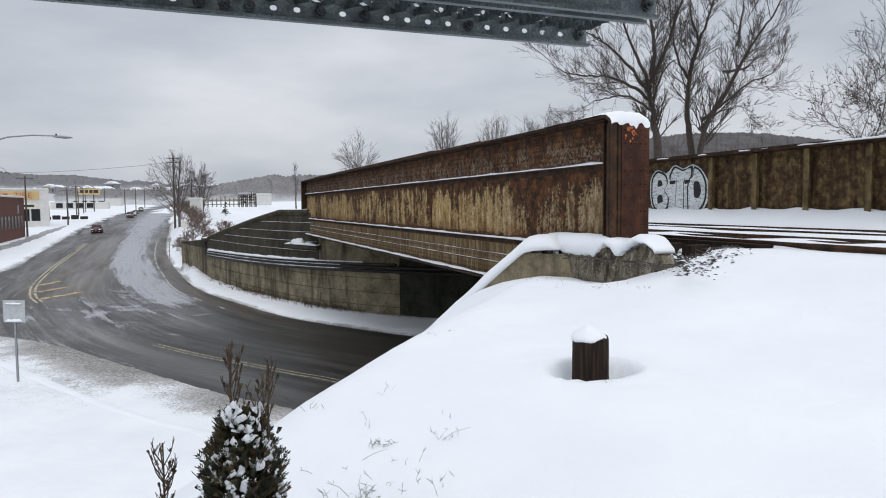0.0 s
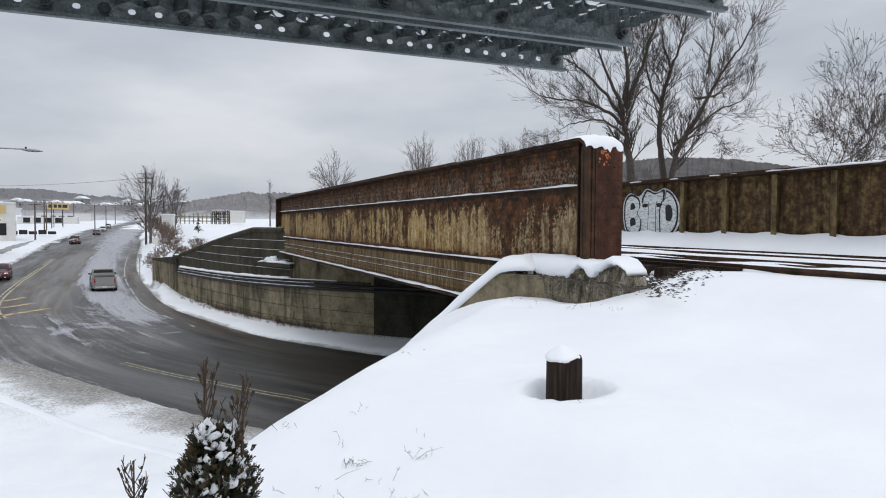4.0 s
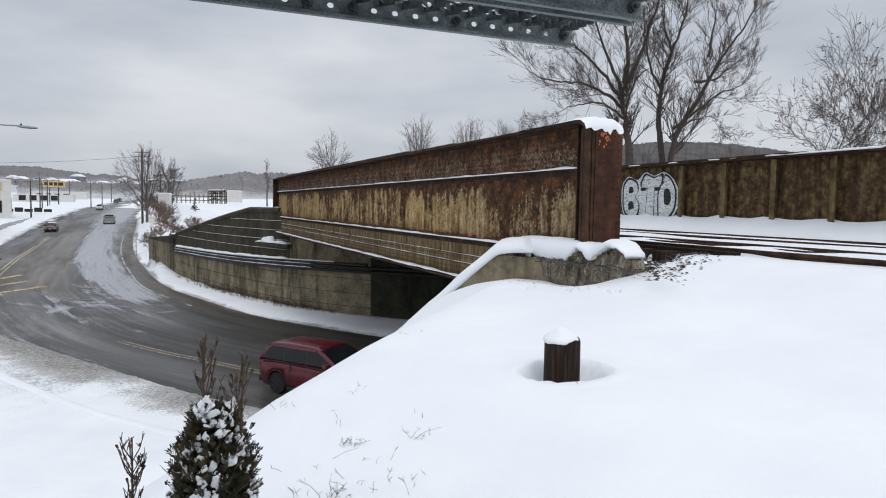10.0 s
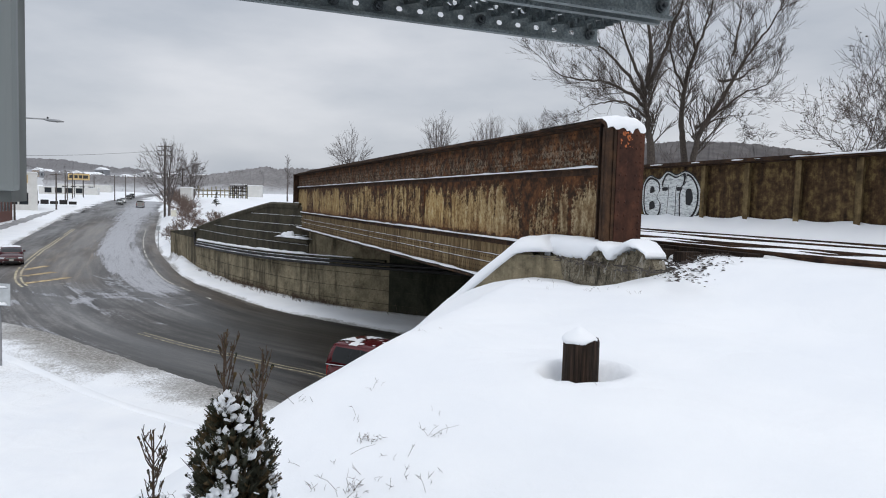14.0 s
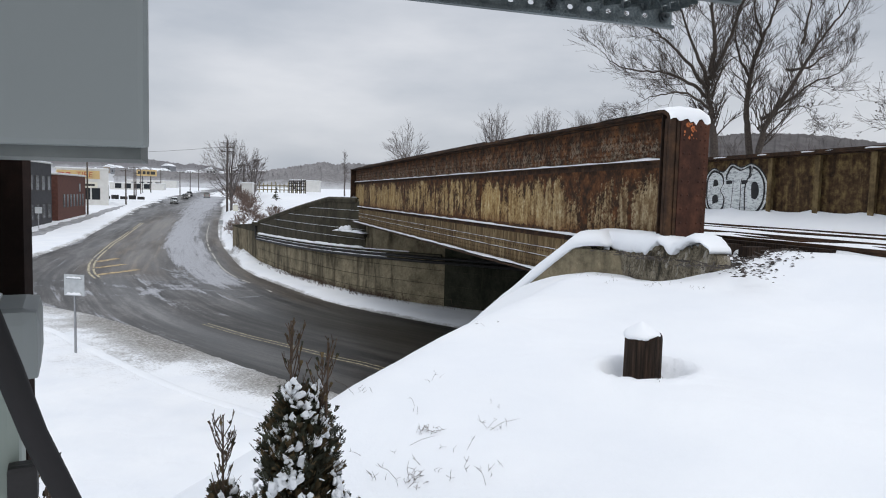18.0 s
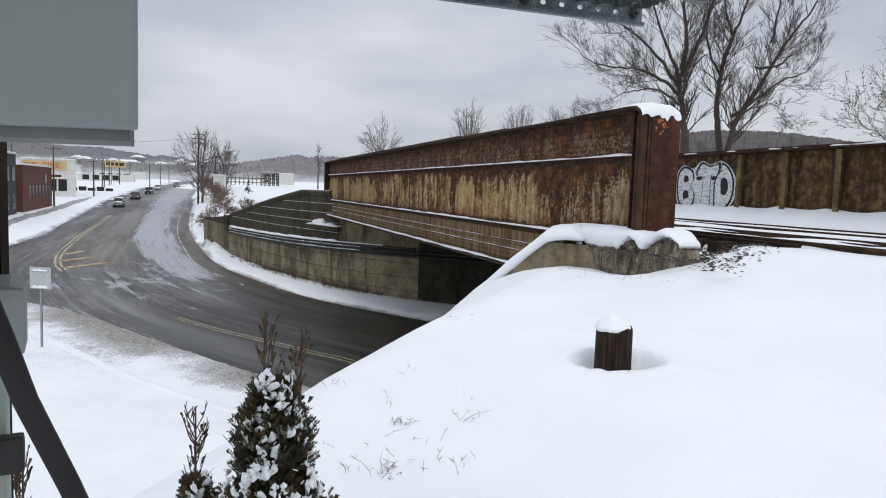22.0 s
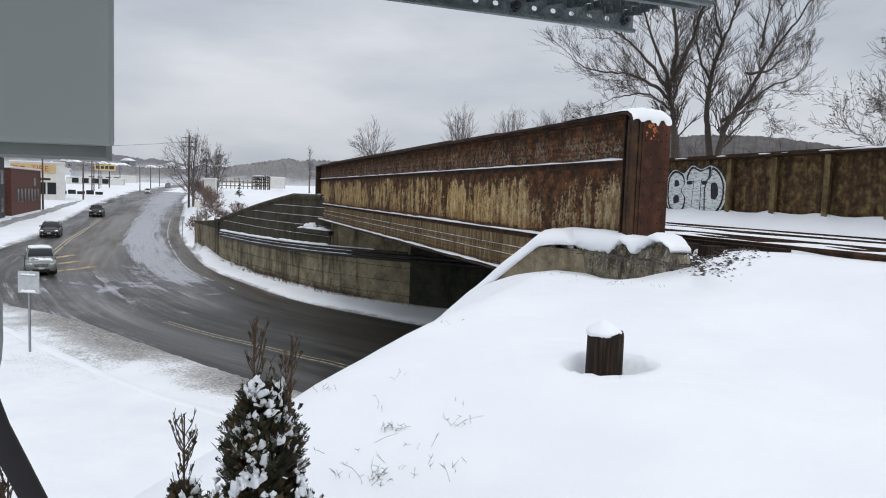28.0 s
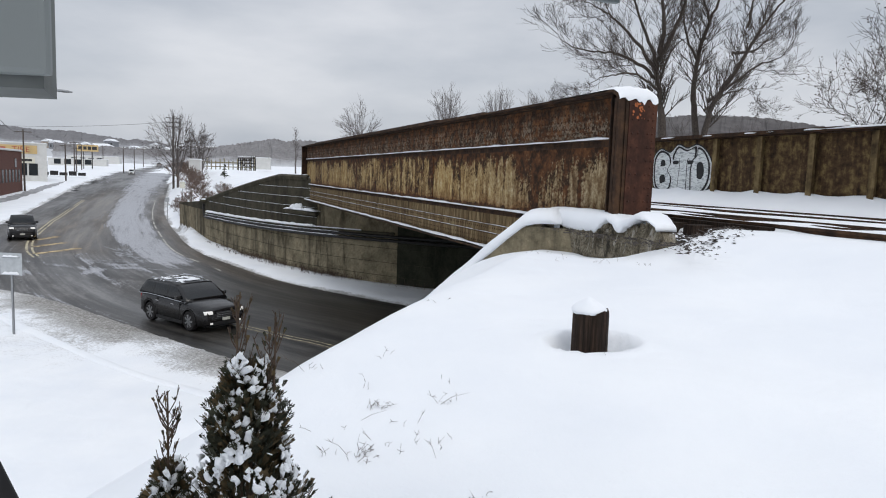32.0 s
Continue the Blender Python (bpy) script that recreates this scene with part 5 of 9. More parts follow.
# ---- walkway of galvanised safety planks overhead ----
def plank(at):
    """A channel-sided safety plank: local x runs along it (end at 0, to the left negative), local y across, z = 0 at its underside."""
    g = thing("walkway_plank", "galvanised perforated safety-grating walkway plank", "walkway plank", "walkway planks", at=at)
    rng = random.Random(5)
    P, Z0, Z1, LEN, W = 0.0508, 0.012, 0.062, 2.6, 0.235
    for yy, dirn in ((0.0, -1), (-W, -1)):
        bm = bmesh.new()
        n = int(LEN / P)
        for i in range(n):
            x1, x0 = -i * P, -(i + 1) * P
            cx, cz = (x0 + x1) / 2, 0.036
            corner = [(x0, Z0), (cx, Z0), (x1, Z0), (x1, cz), (x1, Z1), (cx, Z1), (x0, Z1), (x0, cz)]
            rx, rz = 0.0078, 0.0060
            ins = [(cx - rx * 0.7, cz - rz * 0.8), (cx, cz - rz), (cx + rx * 0.7, cz - rz * 0.8), (cx + rx, cz), (cx + rx * 0.7, cz + rz * 0.8), (cx, cz + rz), (cx - rx * 0.7, cz + rz * 0.8), (cx - rx, cz)]
            for y in (yy, yy + 0.0025):
                a = [bm.verts.new((x, y, z)) for x, z in corner]
                b = [bm.verts.new((x, y, z)) for x, z in ins]
                for q in range(8):
                    fc = (a[q], a[(q + 1) % 8], b[(q + 1) % 8], b[q])
                    bm.faces.new(fc if y == yy else fc[::-1])
                if y == yy:
                    keep = b
                else:
                    for q in range(8):
                        bm.faces.new((keep[q], keep[(q + 1) % 8], b[(q + 1) % 8], b[q]))
        bmesh.ops.remove_doubles(bm, verts=bm.verts, dist=1e-5)
        part("side_channel", bm, GALV, g)
        part("lip", boxed(-LEN, 0, *sorted((yy + 0.0024, yy + dirn * 0.013)), 0.0085, 0.0118), GALV, g)
        part("lip_return", boxed(-LEN, 0, *sorted((yy + dirn * 0.011, yy + dirn * 0.013)), 0.0119, 0.016), GALV, g)
        for i in range(n):
            if rng.random() < 0.34 or i in (0,):
                bm = bmesh.new()
                lathe(bm, [(0.013, 0.0), (0.013, 0.003), (0.010, 0.0035), (0.010, 0.011), (0.0055, 0.0115), (0.0055, 0.02)], 8, m=pose(-(i + 0.5) * P, yy - 0.001, 0.036, 90, 0, 0))
                part("bolt", bm, GALV_BOLT, g)
    # the tread: zigzag strips that touch at their bends, with teeth
    for i in range(7):
        y0 = -W + 0.004 + i * (W - 0.006) / 7
        bm = bmesh.new()
        v, pitch, amp = [], 0.055, (W - 0.006) / 7
        n = int(LEN / pitch * 2)
        for q in range(n + 1):
            x, y = -q * pitch / 2, y0 + (amp if q % 2 else 0.0)
            for zz in (0.046, 0.068):
                v.append(bm.verts.new((x, y, zz - (0.006 if (q % 4 == 1 and zz > 0.05) else 0))))
        for q in range(n):
            bm.faces.new((v[2 * q], v[2 * q + 2], v[2 * q + 3], v[2 * q + 1]))
        geom = bmesh.ops.solidify(bm, geom=bm.faces[:], thickness=0.0026)
        part("tread_strip", bm, GALV, g)
    store = ([], [])
    for q in range(150):
        x, y = -rng.uniform(0.1, LEN - 0.05), -rng.uniform(0.02, W - 0.02)
        r = rng.uniform(0.006, 0.016)
        blobs(store, pose(x, y, 0.066 + rng.uniform(-0.012, 0.004)) @ Matrix.Diagonal((1.5 * r, r, 0.7 * r, 1)))
    tagged(from_arrays("snow_crumbs", *store, SNOW, g, True), kind="stuff")
    return g


WALK = pose(0.800, 2.11, 2.258, 0, 0, math.degrees(math.atan2(VY, VX)))
first_plank = plank(WALK)
# planks 4 to 6 are unseen, added to block skylight from the cabinet
for i in (1, 2, 3, 4, 5, 6):
    copy_thing(first_plank, WALK @ pose(0.0, -0.277 * i, 0.0, 0, 0, 0))

# ---- signal mast with its cabinets, and a loop of cable ----
mast = thing("signal_mast", "dark steel signal mast carrying the walkway and two cabinets", "mast")
bm = bmesh.new()
prism(bm, [(-0.07, -0.07), (0.07, -0.07), (0.07, -0.058), (0.008, -0.058), (0.008, 0.058), (0.07, 0.058), (0.07, 0.07), (-0.07, 0.07), (-0.07, 0.058), (-0.008, 0.058), (-0.008, -0.058), (-0.07, -0.058)], 0, 1, m=Matrix(((1, 0, 0, -0.148), (0, 0, 1, 0.90), (0, 3.6, 0, -0.1), (0, 0, 0, 1))))
bmesh.ops.recalc_face_normals(bm, faces=bm.faces)
part("upright", bm, MAST_STEEL, mast)
part("bracket", boxed(-0.20, -0.09, 0.50, 0.84, 1.95, 2.0), BLACK_STEEL, mast)
part("bracket", boxed(-0.20, -0.09, 0.66, 0.84, 1.33, 1.36), BLACK_STEEL, mast)

upper = thing("signal_cabinet", "pale grey painted signal cabinet on the mast", "cabinet", at=pose(0.2272, 0.600, 1.8484, 0, 0, 4))
bm = bmesh.new()
prism(bm, [(-0.46, 0.0), (-0.004, 0.0), (-0.004, 0.56), (-0.46, 0.56)], 0.0061, 0.050)
for v in bm.verts:
    if v.co.y > 0.03 and v.co.x > -0.1:
        v.co.x -= 0.016
bmesh.ops.recalc_face_normals(bm, faces=bm.faces)
# darker than the door: dirt, plus underside shade put into the colour
part("body", bm, plain("cabinet_underside_shade", (0.12, 0.13, 0.125), 0.6, 0, 0.5, 14), upper, "dirty sloped back of the cabinet, underside shade painted in")
bm = bmesh.new()
box(bm, -0.46, 0.0, 0.0, 0.006, 0.0045, 0.56, bevel=0.0025)
part("door", bm, CABINET_GREY, upper)

lower = thing("battery_case", "pale green trackside case with a grey lid and black latch", "case", at=pose(0.1285, 0.680, 1.30, 0, 0, 33))
bm = bmesh.new()
box(bm, -0.30, -0.010, 0.0, 0.055, 0.0, 0.455, bevel=0.006)
part("body", bm, CABINET_GREEN, lower)
bm = bmesh.new()
box(bm, -0.31, 0.0, -0.008, 0.06, 0.435, 0.473, bevel=0.008)
part("lid", bm, CABINET_GREY, lower)
part("latch", boxed(-0.016, -0.002, -0.012, 0.0, 0.372, 0.392, bevel=0.003), BLACK_STEEL, lower)
part("hinge_strap", boxed(-0.050, -0.034, -0.006, -0.001, 0.05, 0.37, bevel=0.002), BLACK_STEEL, lower)
snow_run("snow_cap", [(-0.29, 0.026, 0.473), (-0.02, 0.026, 0.473)], 0.055, 0.010, lower, seed=3, rag=0.2, n=20)
cable = thing("rubber_cable", "thick black rubber cable curving down beside the case", "cable")
bm = bmesh.new()
tube(bm, [(x + 0.002, y, z + 0.006) for x, y, z in ((0.047, 0.66, 1.788), (0.097, 0.64, 1.790), (0.142, 0.612, 1.789), (0.157, 0.602, 1.776), (0.166, 0.602, 1.755), (0.175, 0.604, 1.728), (0.192, 0.607, 1.69), (0.211, 0.612, 1.64), (0.221, 0.62, 1.55), (0.221, 0.64, 1.3), (0.186, 0.70, 0.6), (0.146, 0.75, 0.1))], [0.0068, 0.0066, 0.0062, 0.0058, 0.0054, 0.005, 0.0047, 0.0045, 0.0045, 0.0045, 0.0045, 0.0045], 12)
part("sheath", bm, RUBBER, cable, smooth=True)
loop = thing("cable_loop", "loop of black cable hanging from the walkway", "cable")
bm = bmesh.new()
tube(bm, [(-0.62, 1.62, 2.30), (-0.57, 1.63, 2.262), (-0.535, 1.64, 2.262), (-0.51, 1.65, 2.28), (-0.50, 1.65, 2.31), (-0.51, 1.65, 2.335), (-0.53, 1.66, 2.345), (-0.56, 1.66, 2.34)], 0.006, 8)
part("sheath", bm, RUBBER, loop, smooth=True)


# ---- plants ----
def light_tube(store, pts, radii, sides):
    """A tube written into plain lists of vertices and faces."""
    v, f = store
    d = pts[-1] - pts[0]
    side = d.orthogonal().normalized()
    up = d.normalized().cross(side)
    ang = [(math.cos(2 * math.pi * q / sides), math.sin(2 * math.pi * q / sides)) for q in range(sides)]
    for i, (p, r) in enumerate(zip(pts, radii)):
        k = len(v)
        for c, s in ang:
            v.append((p.x + r * (c * side.x + s * up.x), p.y + r * (c * side.y + s * up.y), p.z + r * (c * side.z + s * up.z)))
        if i:
            for q in range(sides):
                q2 = (q + 1) % sides
                f.append((k - sides + q, k - sides + q2, k + q2, k + q))


def arborvitae(name, x, y, z0, h, w, leaders, seed, label):
    """A small upright evergreen: stem, many flat sprays of scale leaves, bare leading shoots, snow caught in it."""
    rng = random.Random(seed)
    g = thing(name, label, "shrub", at=pose(x, y, z0))
    bm = bmesh.new()
    tube(bm, [(0, 0, -0.05), (0.01, 0, h * 0.5), (0, 0, h * 0.88)], [0.022, 0.014, 0.005], 7)
    for lx, ly, lh in leaders:
        tube(bm, [(lx * 0.4, ly * 0.4, h * 0.45), (lx * 0.9, ly * 0.9, h * 0.75), (lx, ly, lh)], [0.008, 0.006, 0.0025], 6)
    part("stem", bm, STEM, g)
    bg, bb, bs = ([], []), ([], []), ([], [])

    def width_at(t):
        return w / 2 * (1.10 - 0.92 * t ** 0.9)

    def blade(bm, a, d, up, ln, wd):
        s = d.cross(up).normalized() * wd
        m = a + d * ln * 0.55
        k = len(bm[0])
        bm[0].extend(tuple(c) for c in (a - s * 0.35, a + s * 0.35, m + s, a + d * ln, m - s))
        bm[1].append((k, k + 1, k + 2, k + 3, k + 4))

    def spray(bm, a, d, size):
        """A flat forked frond."""
        up = Vector((rng.uniform(-1, 1), rng.uniform(-1, 1), rng.uniform(-0.3, 0.6))).normalized()
        n = rng.randint(5, 8)
        side = d.cross(up).normalized()
        for i in range(n):
            t = i / n
            p = a + d * size * t
            for s in (1, -1):
                e = (d * 0.75 + side * s * 0.75 + Vector((0, 0, 0.25))).normalized()
                ln = size * (0.55 - 0.35 * abs(t - 0.45)) * rng.uniform(0.7, 1.2)
                blade(bm, p, e, up, ln, 0.0016 + 0.0008 * rng.random())
                if rng.random() < 0.7:
                    b2 = p + e * ln * 0.5
                    blade(bm, b2, (e + d * 0.8).normalized(), up, ln * 0.5, 0.0018)
        blade(bm, a + d * size * 0.7, d, up, size * 0.45, 0.003)

    n = int(2900 * (h / 1.4) * (w / 0.42))
    for i in range(n):
        t = rng.random() ** 0.8
        z = h * (0.10 + 0.76 * t)
        rmax = width_at(t) * (0.84 + 0.2 * math.sin(t * 17))
        a = rng.uniform(0, 2 * math.pi)
        r = rmax * rng.uniform(0.45, 1.12) * (1.22 if rng.random() < 0.12 else 1.0)
        p = Vector((r * math.cos(a), r * math.sin(a), z))
        d = Vector((math.cos(a) * 0.75, math.sin(a) * 0.75, rng.uniform(0.5, 1.5))).normalized()
        spray(bb if rng.random() < 0.30 else bg, p, d, rng.uniform(0.018, 0.058))
    for lx, ly, lh in leaders:
        # leafy shoulders climb each leader
        for i in range(int(12 * h / 1.2)):
            t = rng.random()
            z = h * 0.68 + (lh - 0.10 - h * 0.68) * t * 0.7
            a = rng.uniform(0, 6.28)
            r = 0.075 * (1 - 0.75 * t) * rng.uniform(0.2, 1.0) * w / 0.6
            d = Vector((math.cos(a) * 0.6, math.sin(a) * 0.6, 1)).normalized()
            spray(bb if rng.random() < 0.35 else bg, Vector((lx * 0.9 + r * math.cos(a), ly * 0.9 + r * math.sin(a), z)), d, rng.uniform(0.018, 0.034))
        for i in range(30):
            t = rng.random() ** 1.3 * 0.85
            z = h * 0.74 + (lh - h * 0.74) * t
            k = (z - h * 0.45) / max(0.01, lh - h * 0.45)
            a = rng.uniform(0, 6.28)
            p = Vector((lx * k, ly * k, z))
            d = Vector((math.cos(a) * 0.42, math.sin(a) * 0.42, 1)).normalized()
            q = p + d * rng.uniform(0.05, 0.14)
            light_tube(bs, [p, p.lerp(q, 0.5) + Vector((math.cos(a), math.sin(a), 0)) * 0.006, q], [0.0024, 0.0022, 0.0015], 4)
            for s in range(3):
                b = p.lerp(q, rng.uniform(0.35, 0.95))
                e = Vector((rng.uniform(-0.6, 0.6), rng.uniform(-0.6, 0.6), 1)).normalized()
                light_tube(bs, [b, b + e * rng.uniform(0.012, 0.035)], [0.0018, 0.0013], 3)
            for s in range(2):
                spray(bb if rng.random() < 0.5 else bg, p.lerp(q, rng.uniform(0.55, 1.0)), d, rng.uniform(0.010, 0.020))
    tagged(from_arrays("foliage", *bg, LEAF, g), kind="stuff")
    tagged(from_arrays("leading_growth", *bs, STEM, g), kind="stuff")
    tagged(from_arrays("brown_foliage", *bb, LEAF_BROWN, g), kind="stuff")
    store = ([], [])
    for i in range(int(100 * h / 1.4)):
        t = rng.random()
        z = h * (0.12 + 0.78 * t)
        rmax = width_at(t)
        a = rng.uniform(math.pi, 2 * math.pi) if rng.random() < 0.75 else rng.uniform(0, math.pi)
        turn = Matrix.Rotation(a, 4, "Z")
        lean_ = rng.uniform(-0.9, 0.9)
        for q in range(rng.randint(4, 9)):
            u, zz = rng.gauss(0, 0.014), rng.gauss(0, 0.024)
            o = Matrix.Translation((0, 0, z + zz)) @ turn @ Vector((rmax * (0.86 + 0.20 * rng.random()) - 0.25 * zz, u + lean_ * zz, 0))
            r = rng.uniform(0.004, 0.0125)
            blobs(store, Matrix.Translation(o) @ turn @ Matrix.Rotation(lean_, 4, "X") @ Matrix.Diagonal((r * 0.6, r * rng.uniform(0.7, 1.4), r * rng.uniform(0.8, 2.0), 1)), 0.014, 70)
    tagged(from_arrays("caught_snow", *store, SNOW, g, True), kind="stuff")
    return g


arborvitae("arborvitae", -0.27, 2.62, 0.10, 1.20, 0.60, [(-0.03, -0.02, 1.30), (0.098, 0.0, 1.225)], 1, "dark green arborvitae with brown shoots and caught snow")
arborvitae("arborvitae", -0.56, 2.66, 0.05, 0.80, 0.36, [(0.0, 0.0, 0.99)], 2, "smaller arborvitae with a bare twiggy leader")
arborvitae("arborvitae", -1.12, 2.45, 0.0, 0.78, 0.30, [(0.0, 0.0, 0.98), (0.07, 0.0, 0.9)], 3, "sparse twiggy arborvitae beside the snow bank")


def weeds():
    """Dry grass and twigs that stick out of the snow on the bank."""
    rng = random.Random(14)
    bm = bmesh.new()
    spots = [(-0.02, 3.71, 34, 0.06), (0.01, 4.34, 26, 0.05), (-0.55, 5.2, 9, 0.05), (0.02, 5.37, 5, 0.04), (0.42, 4.32, 12, 0.04), (0.29, 3.77, 18, 0.08), (-0.2, 3.79, 8, 0.05), (-0.13, 4.06, 6, 0.07), (-0.13, 4.67, 5, 0.08), (0.14, 4.02, 7, 0.1), (0.5, 4.7, 4, 0.06), (0.42, 2.95, 26, 0.10), (0.62, 3.2, 9, 0.09), (0.9, 2.75, 10, 0.08), (-0.85, 3.5, 14, 0.16), (-1.25, 3.2, 14, 0.14), (-1.0, 4.0, 8, 0.10), (2.3, 8.9, 22, 0.28), (1.7, 9.5, 9, 0.2), (2.9, 8.5, 8, 0.15), (0.3, 6.9, 5, 0.12), (1.55, 5.2, 8, 0.12), (-1.7, 3.4, 9, 0.1)]
    for x, y, n, wide in spots:
        for i in range(int(n * 0.6)):
            px, py = x + rng.gauss(0, wide), y + rng.gauss(0, wide * 0.7)
            z = ground_at(px, py)
            ln, a = rng.uniform(0.012, 0.045) * (2.6 if rng.random() < 0.14 else 1), rng.uniform(0, 6.28)
            lean = rng.uniform(0.3, 2.4)
            q = Vector((px + math.cos(a) * ln * lean, py + math.sin(a) * ln * lean, z + ln * rng.uniform(0.5, 1)))
            mid = Vector((px, py, z)).lerp(q, 0.5) + Vector((rng.gauss(0, 0.006), rng.gauss(0, 0.006), ln * 0.12))
            tube(bm, [(px, py, z - 0.02), mid, q], [0.0013, 0.0010, 0.0005], 4)
            for k in range(rng.randint(0, 3)):
                b = mid.lerp(q, rng.random())
                tube(bm, [b, b + Vector((rng.uniform(-0.03, 0.03), rng.uniform(-0.03, 0.03), rng.uniform(0.0, 0.03)))], [0.0014, 0.0006], 3)
    tagged(part("dry_weeds", bm, STEM), "dry weeds and twigs poking through snow", "weeds", kind="stuff")


weeds()


def bare_tree(name, x, y, z, h, spread, seed, mat, label, trunk_r=None, depth=6, lean=(0, 0), forks=1, up=0.35, clusters=0.0, group="", fine=0.006):
    """A leafless tree: tapered trunk and limbs as one part, fine twigs as another."""
    rng = random.Random(seed)
    g = thing(name, label, "tree", group, at=pose(x, y, z))
    bt, bw = ([], []), ([], [])
    tr = trunk_r or h * 0.018
    tips = []

    def grow(p, d, ln, r, lv):
        n = 3 if lv < 3 else 2
        r = max(r, fine)
        pts, rr = [p], [r]
        for i in range(n):
            d = (d + Vector((rng.gauss(0, 0.10), rng.gauss(0, 0.10), 0.05 * up + rng.gauss(0, 0.06)))).normalized()
            p = p + d * ln / n
            pts.append(p)
            rr.append(max(fine * 0.8, r * (1 - 0.42 * (i + 1) / n)))
        light_tube(bt if lv < 3 else bw, pts, rr, 8 if lv == 0 else 6 if lv < 3 else 4 if lv < 5 else 3)
        if lv >= depth:
            tips.append(p)
            return
        kids = 2 if lv == 0 else rng.choice((2, 3, 3)) if lv < depth - 1 else rng.choice((2, 3, 4))
        for k in range(kids):
            ang = rng.uniform(0, 6.283)
            tilt = (rng.uniform(0.25, 0.62) if lv else rng.uniform(0.3, 0.5)) * (spread if lv < 4 else 1.1)
            ax = d.orthogonal().normalized()
            ax = Matrix.Rotation(ang, 3, d) @ ax
            e = (Matrix.Rotation(tilt, 3, ax) @ d)
            e = (e + Vector((0, 0, up * 0.4))).normalized()
            grow(pts[-1] if k < 2 else pts[rng.randint(1, n)], e, ln * rng.uniform(0.66, 0.92), rr[-1] * rng.uniform(0.66, 0.86), lv + 1)
        if lv and lv < min(4, depth - 1):
            for k in range(2):
                q = pts[rng.randint(1, n)]
                e = (d + Vector((rng.gauss(0, 0.6), rng.gauss(0, 0.6), rng.gauss(0.1, 0.3)))).normalized()
                grow(q, e, ln * rng.uniform(0.35, 0.55), r * 0.32, min(depth - 1, lv + 2))

    for k in range(forks):
        d = Vector((lean[0] + (0.16 * (k - (forks - 1) / 2)), lean[1] + rng.gauss(0, 0.05), 1)).normalized()
        grow(Vector((0.12 * k, 0, -0.3)), d, h * 0.23, tr * (1 if forks == 1 else 0.8), 0)
    from_arrays("trunk", *bt, mat, g, True)
    tagged(from_arrays("crown", *bw, mat, g), kind="stuff")
    if clusters:
        store = ([], [])
        for p in rng.sample(tips, int(len(tips) * clusters)):
            o = p + Vector((rng.gauss(0, 0.1), rng.gauss(0, 0.1), rng.gauss(0, 0.1)))
            r = rng.uniform(0.03, 0.06)
            blobs(store, Matrix.Translation(o) @ Matrix.Diagonal((1.3 * r, r, 0.8 * r, 1)))
        tagged(from_arrays("seed_clusters", *store, BARK, g), kind="stuff")
    return g


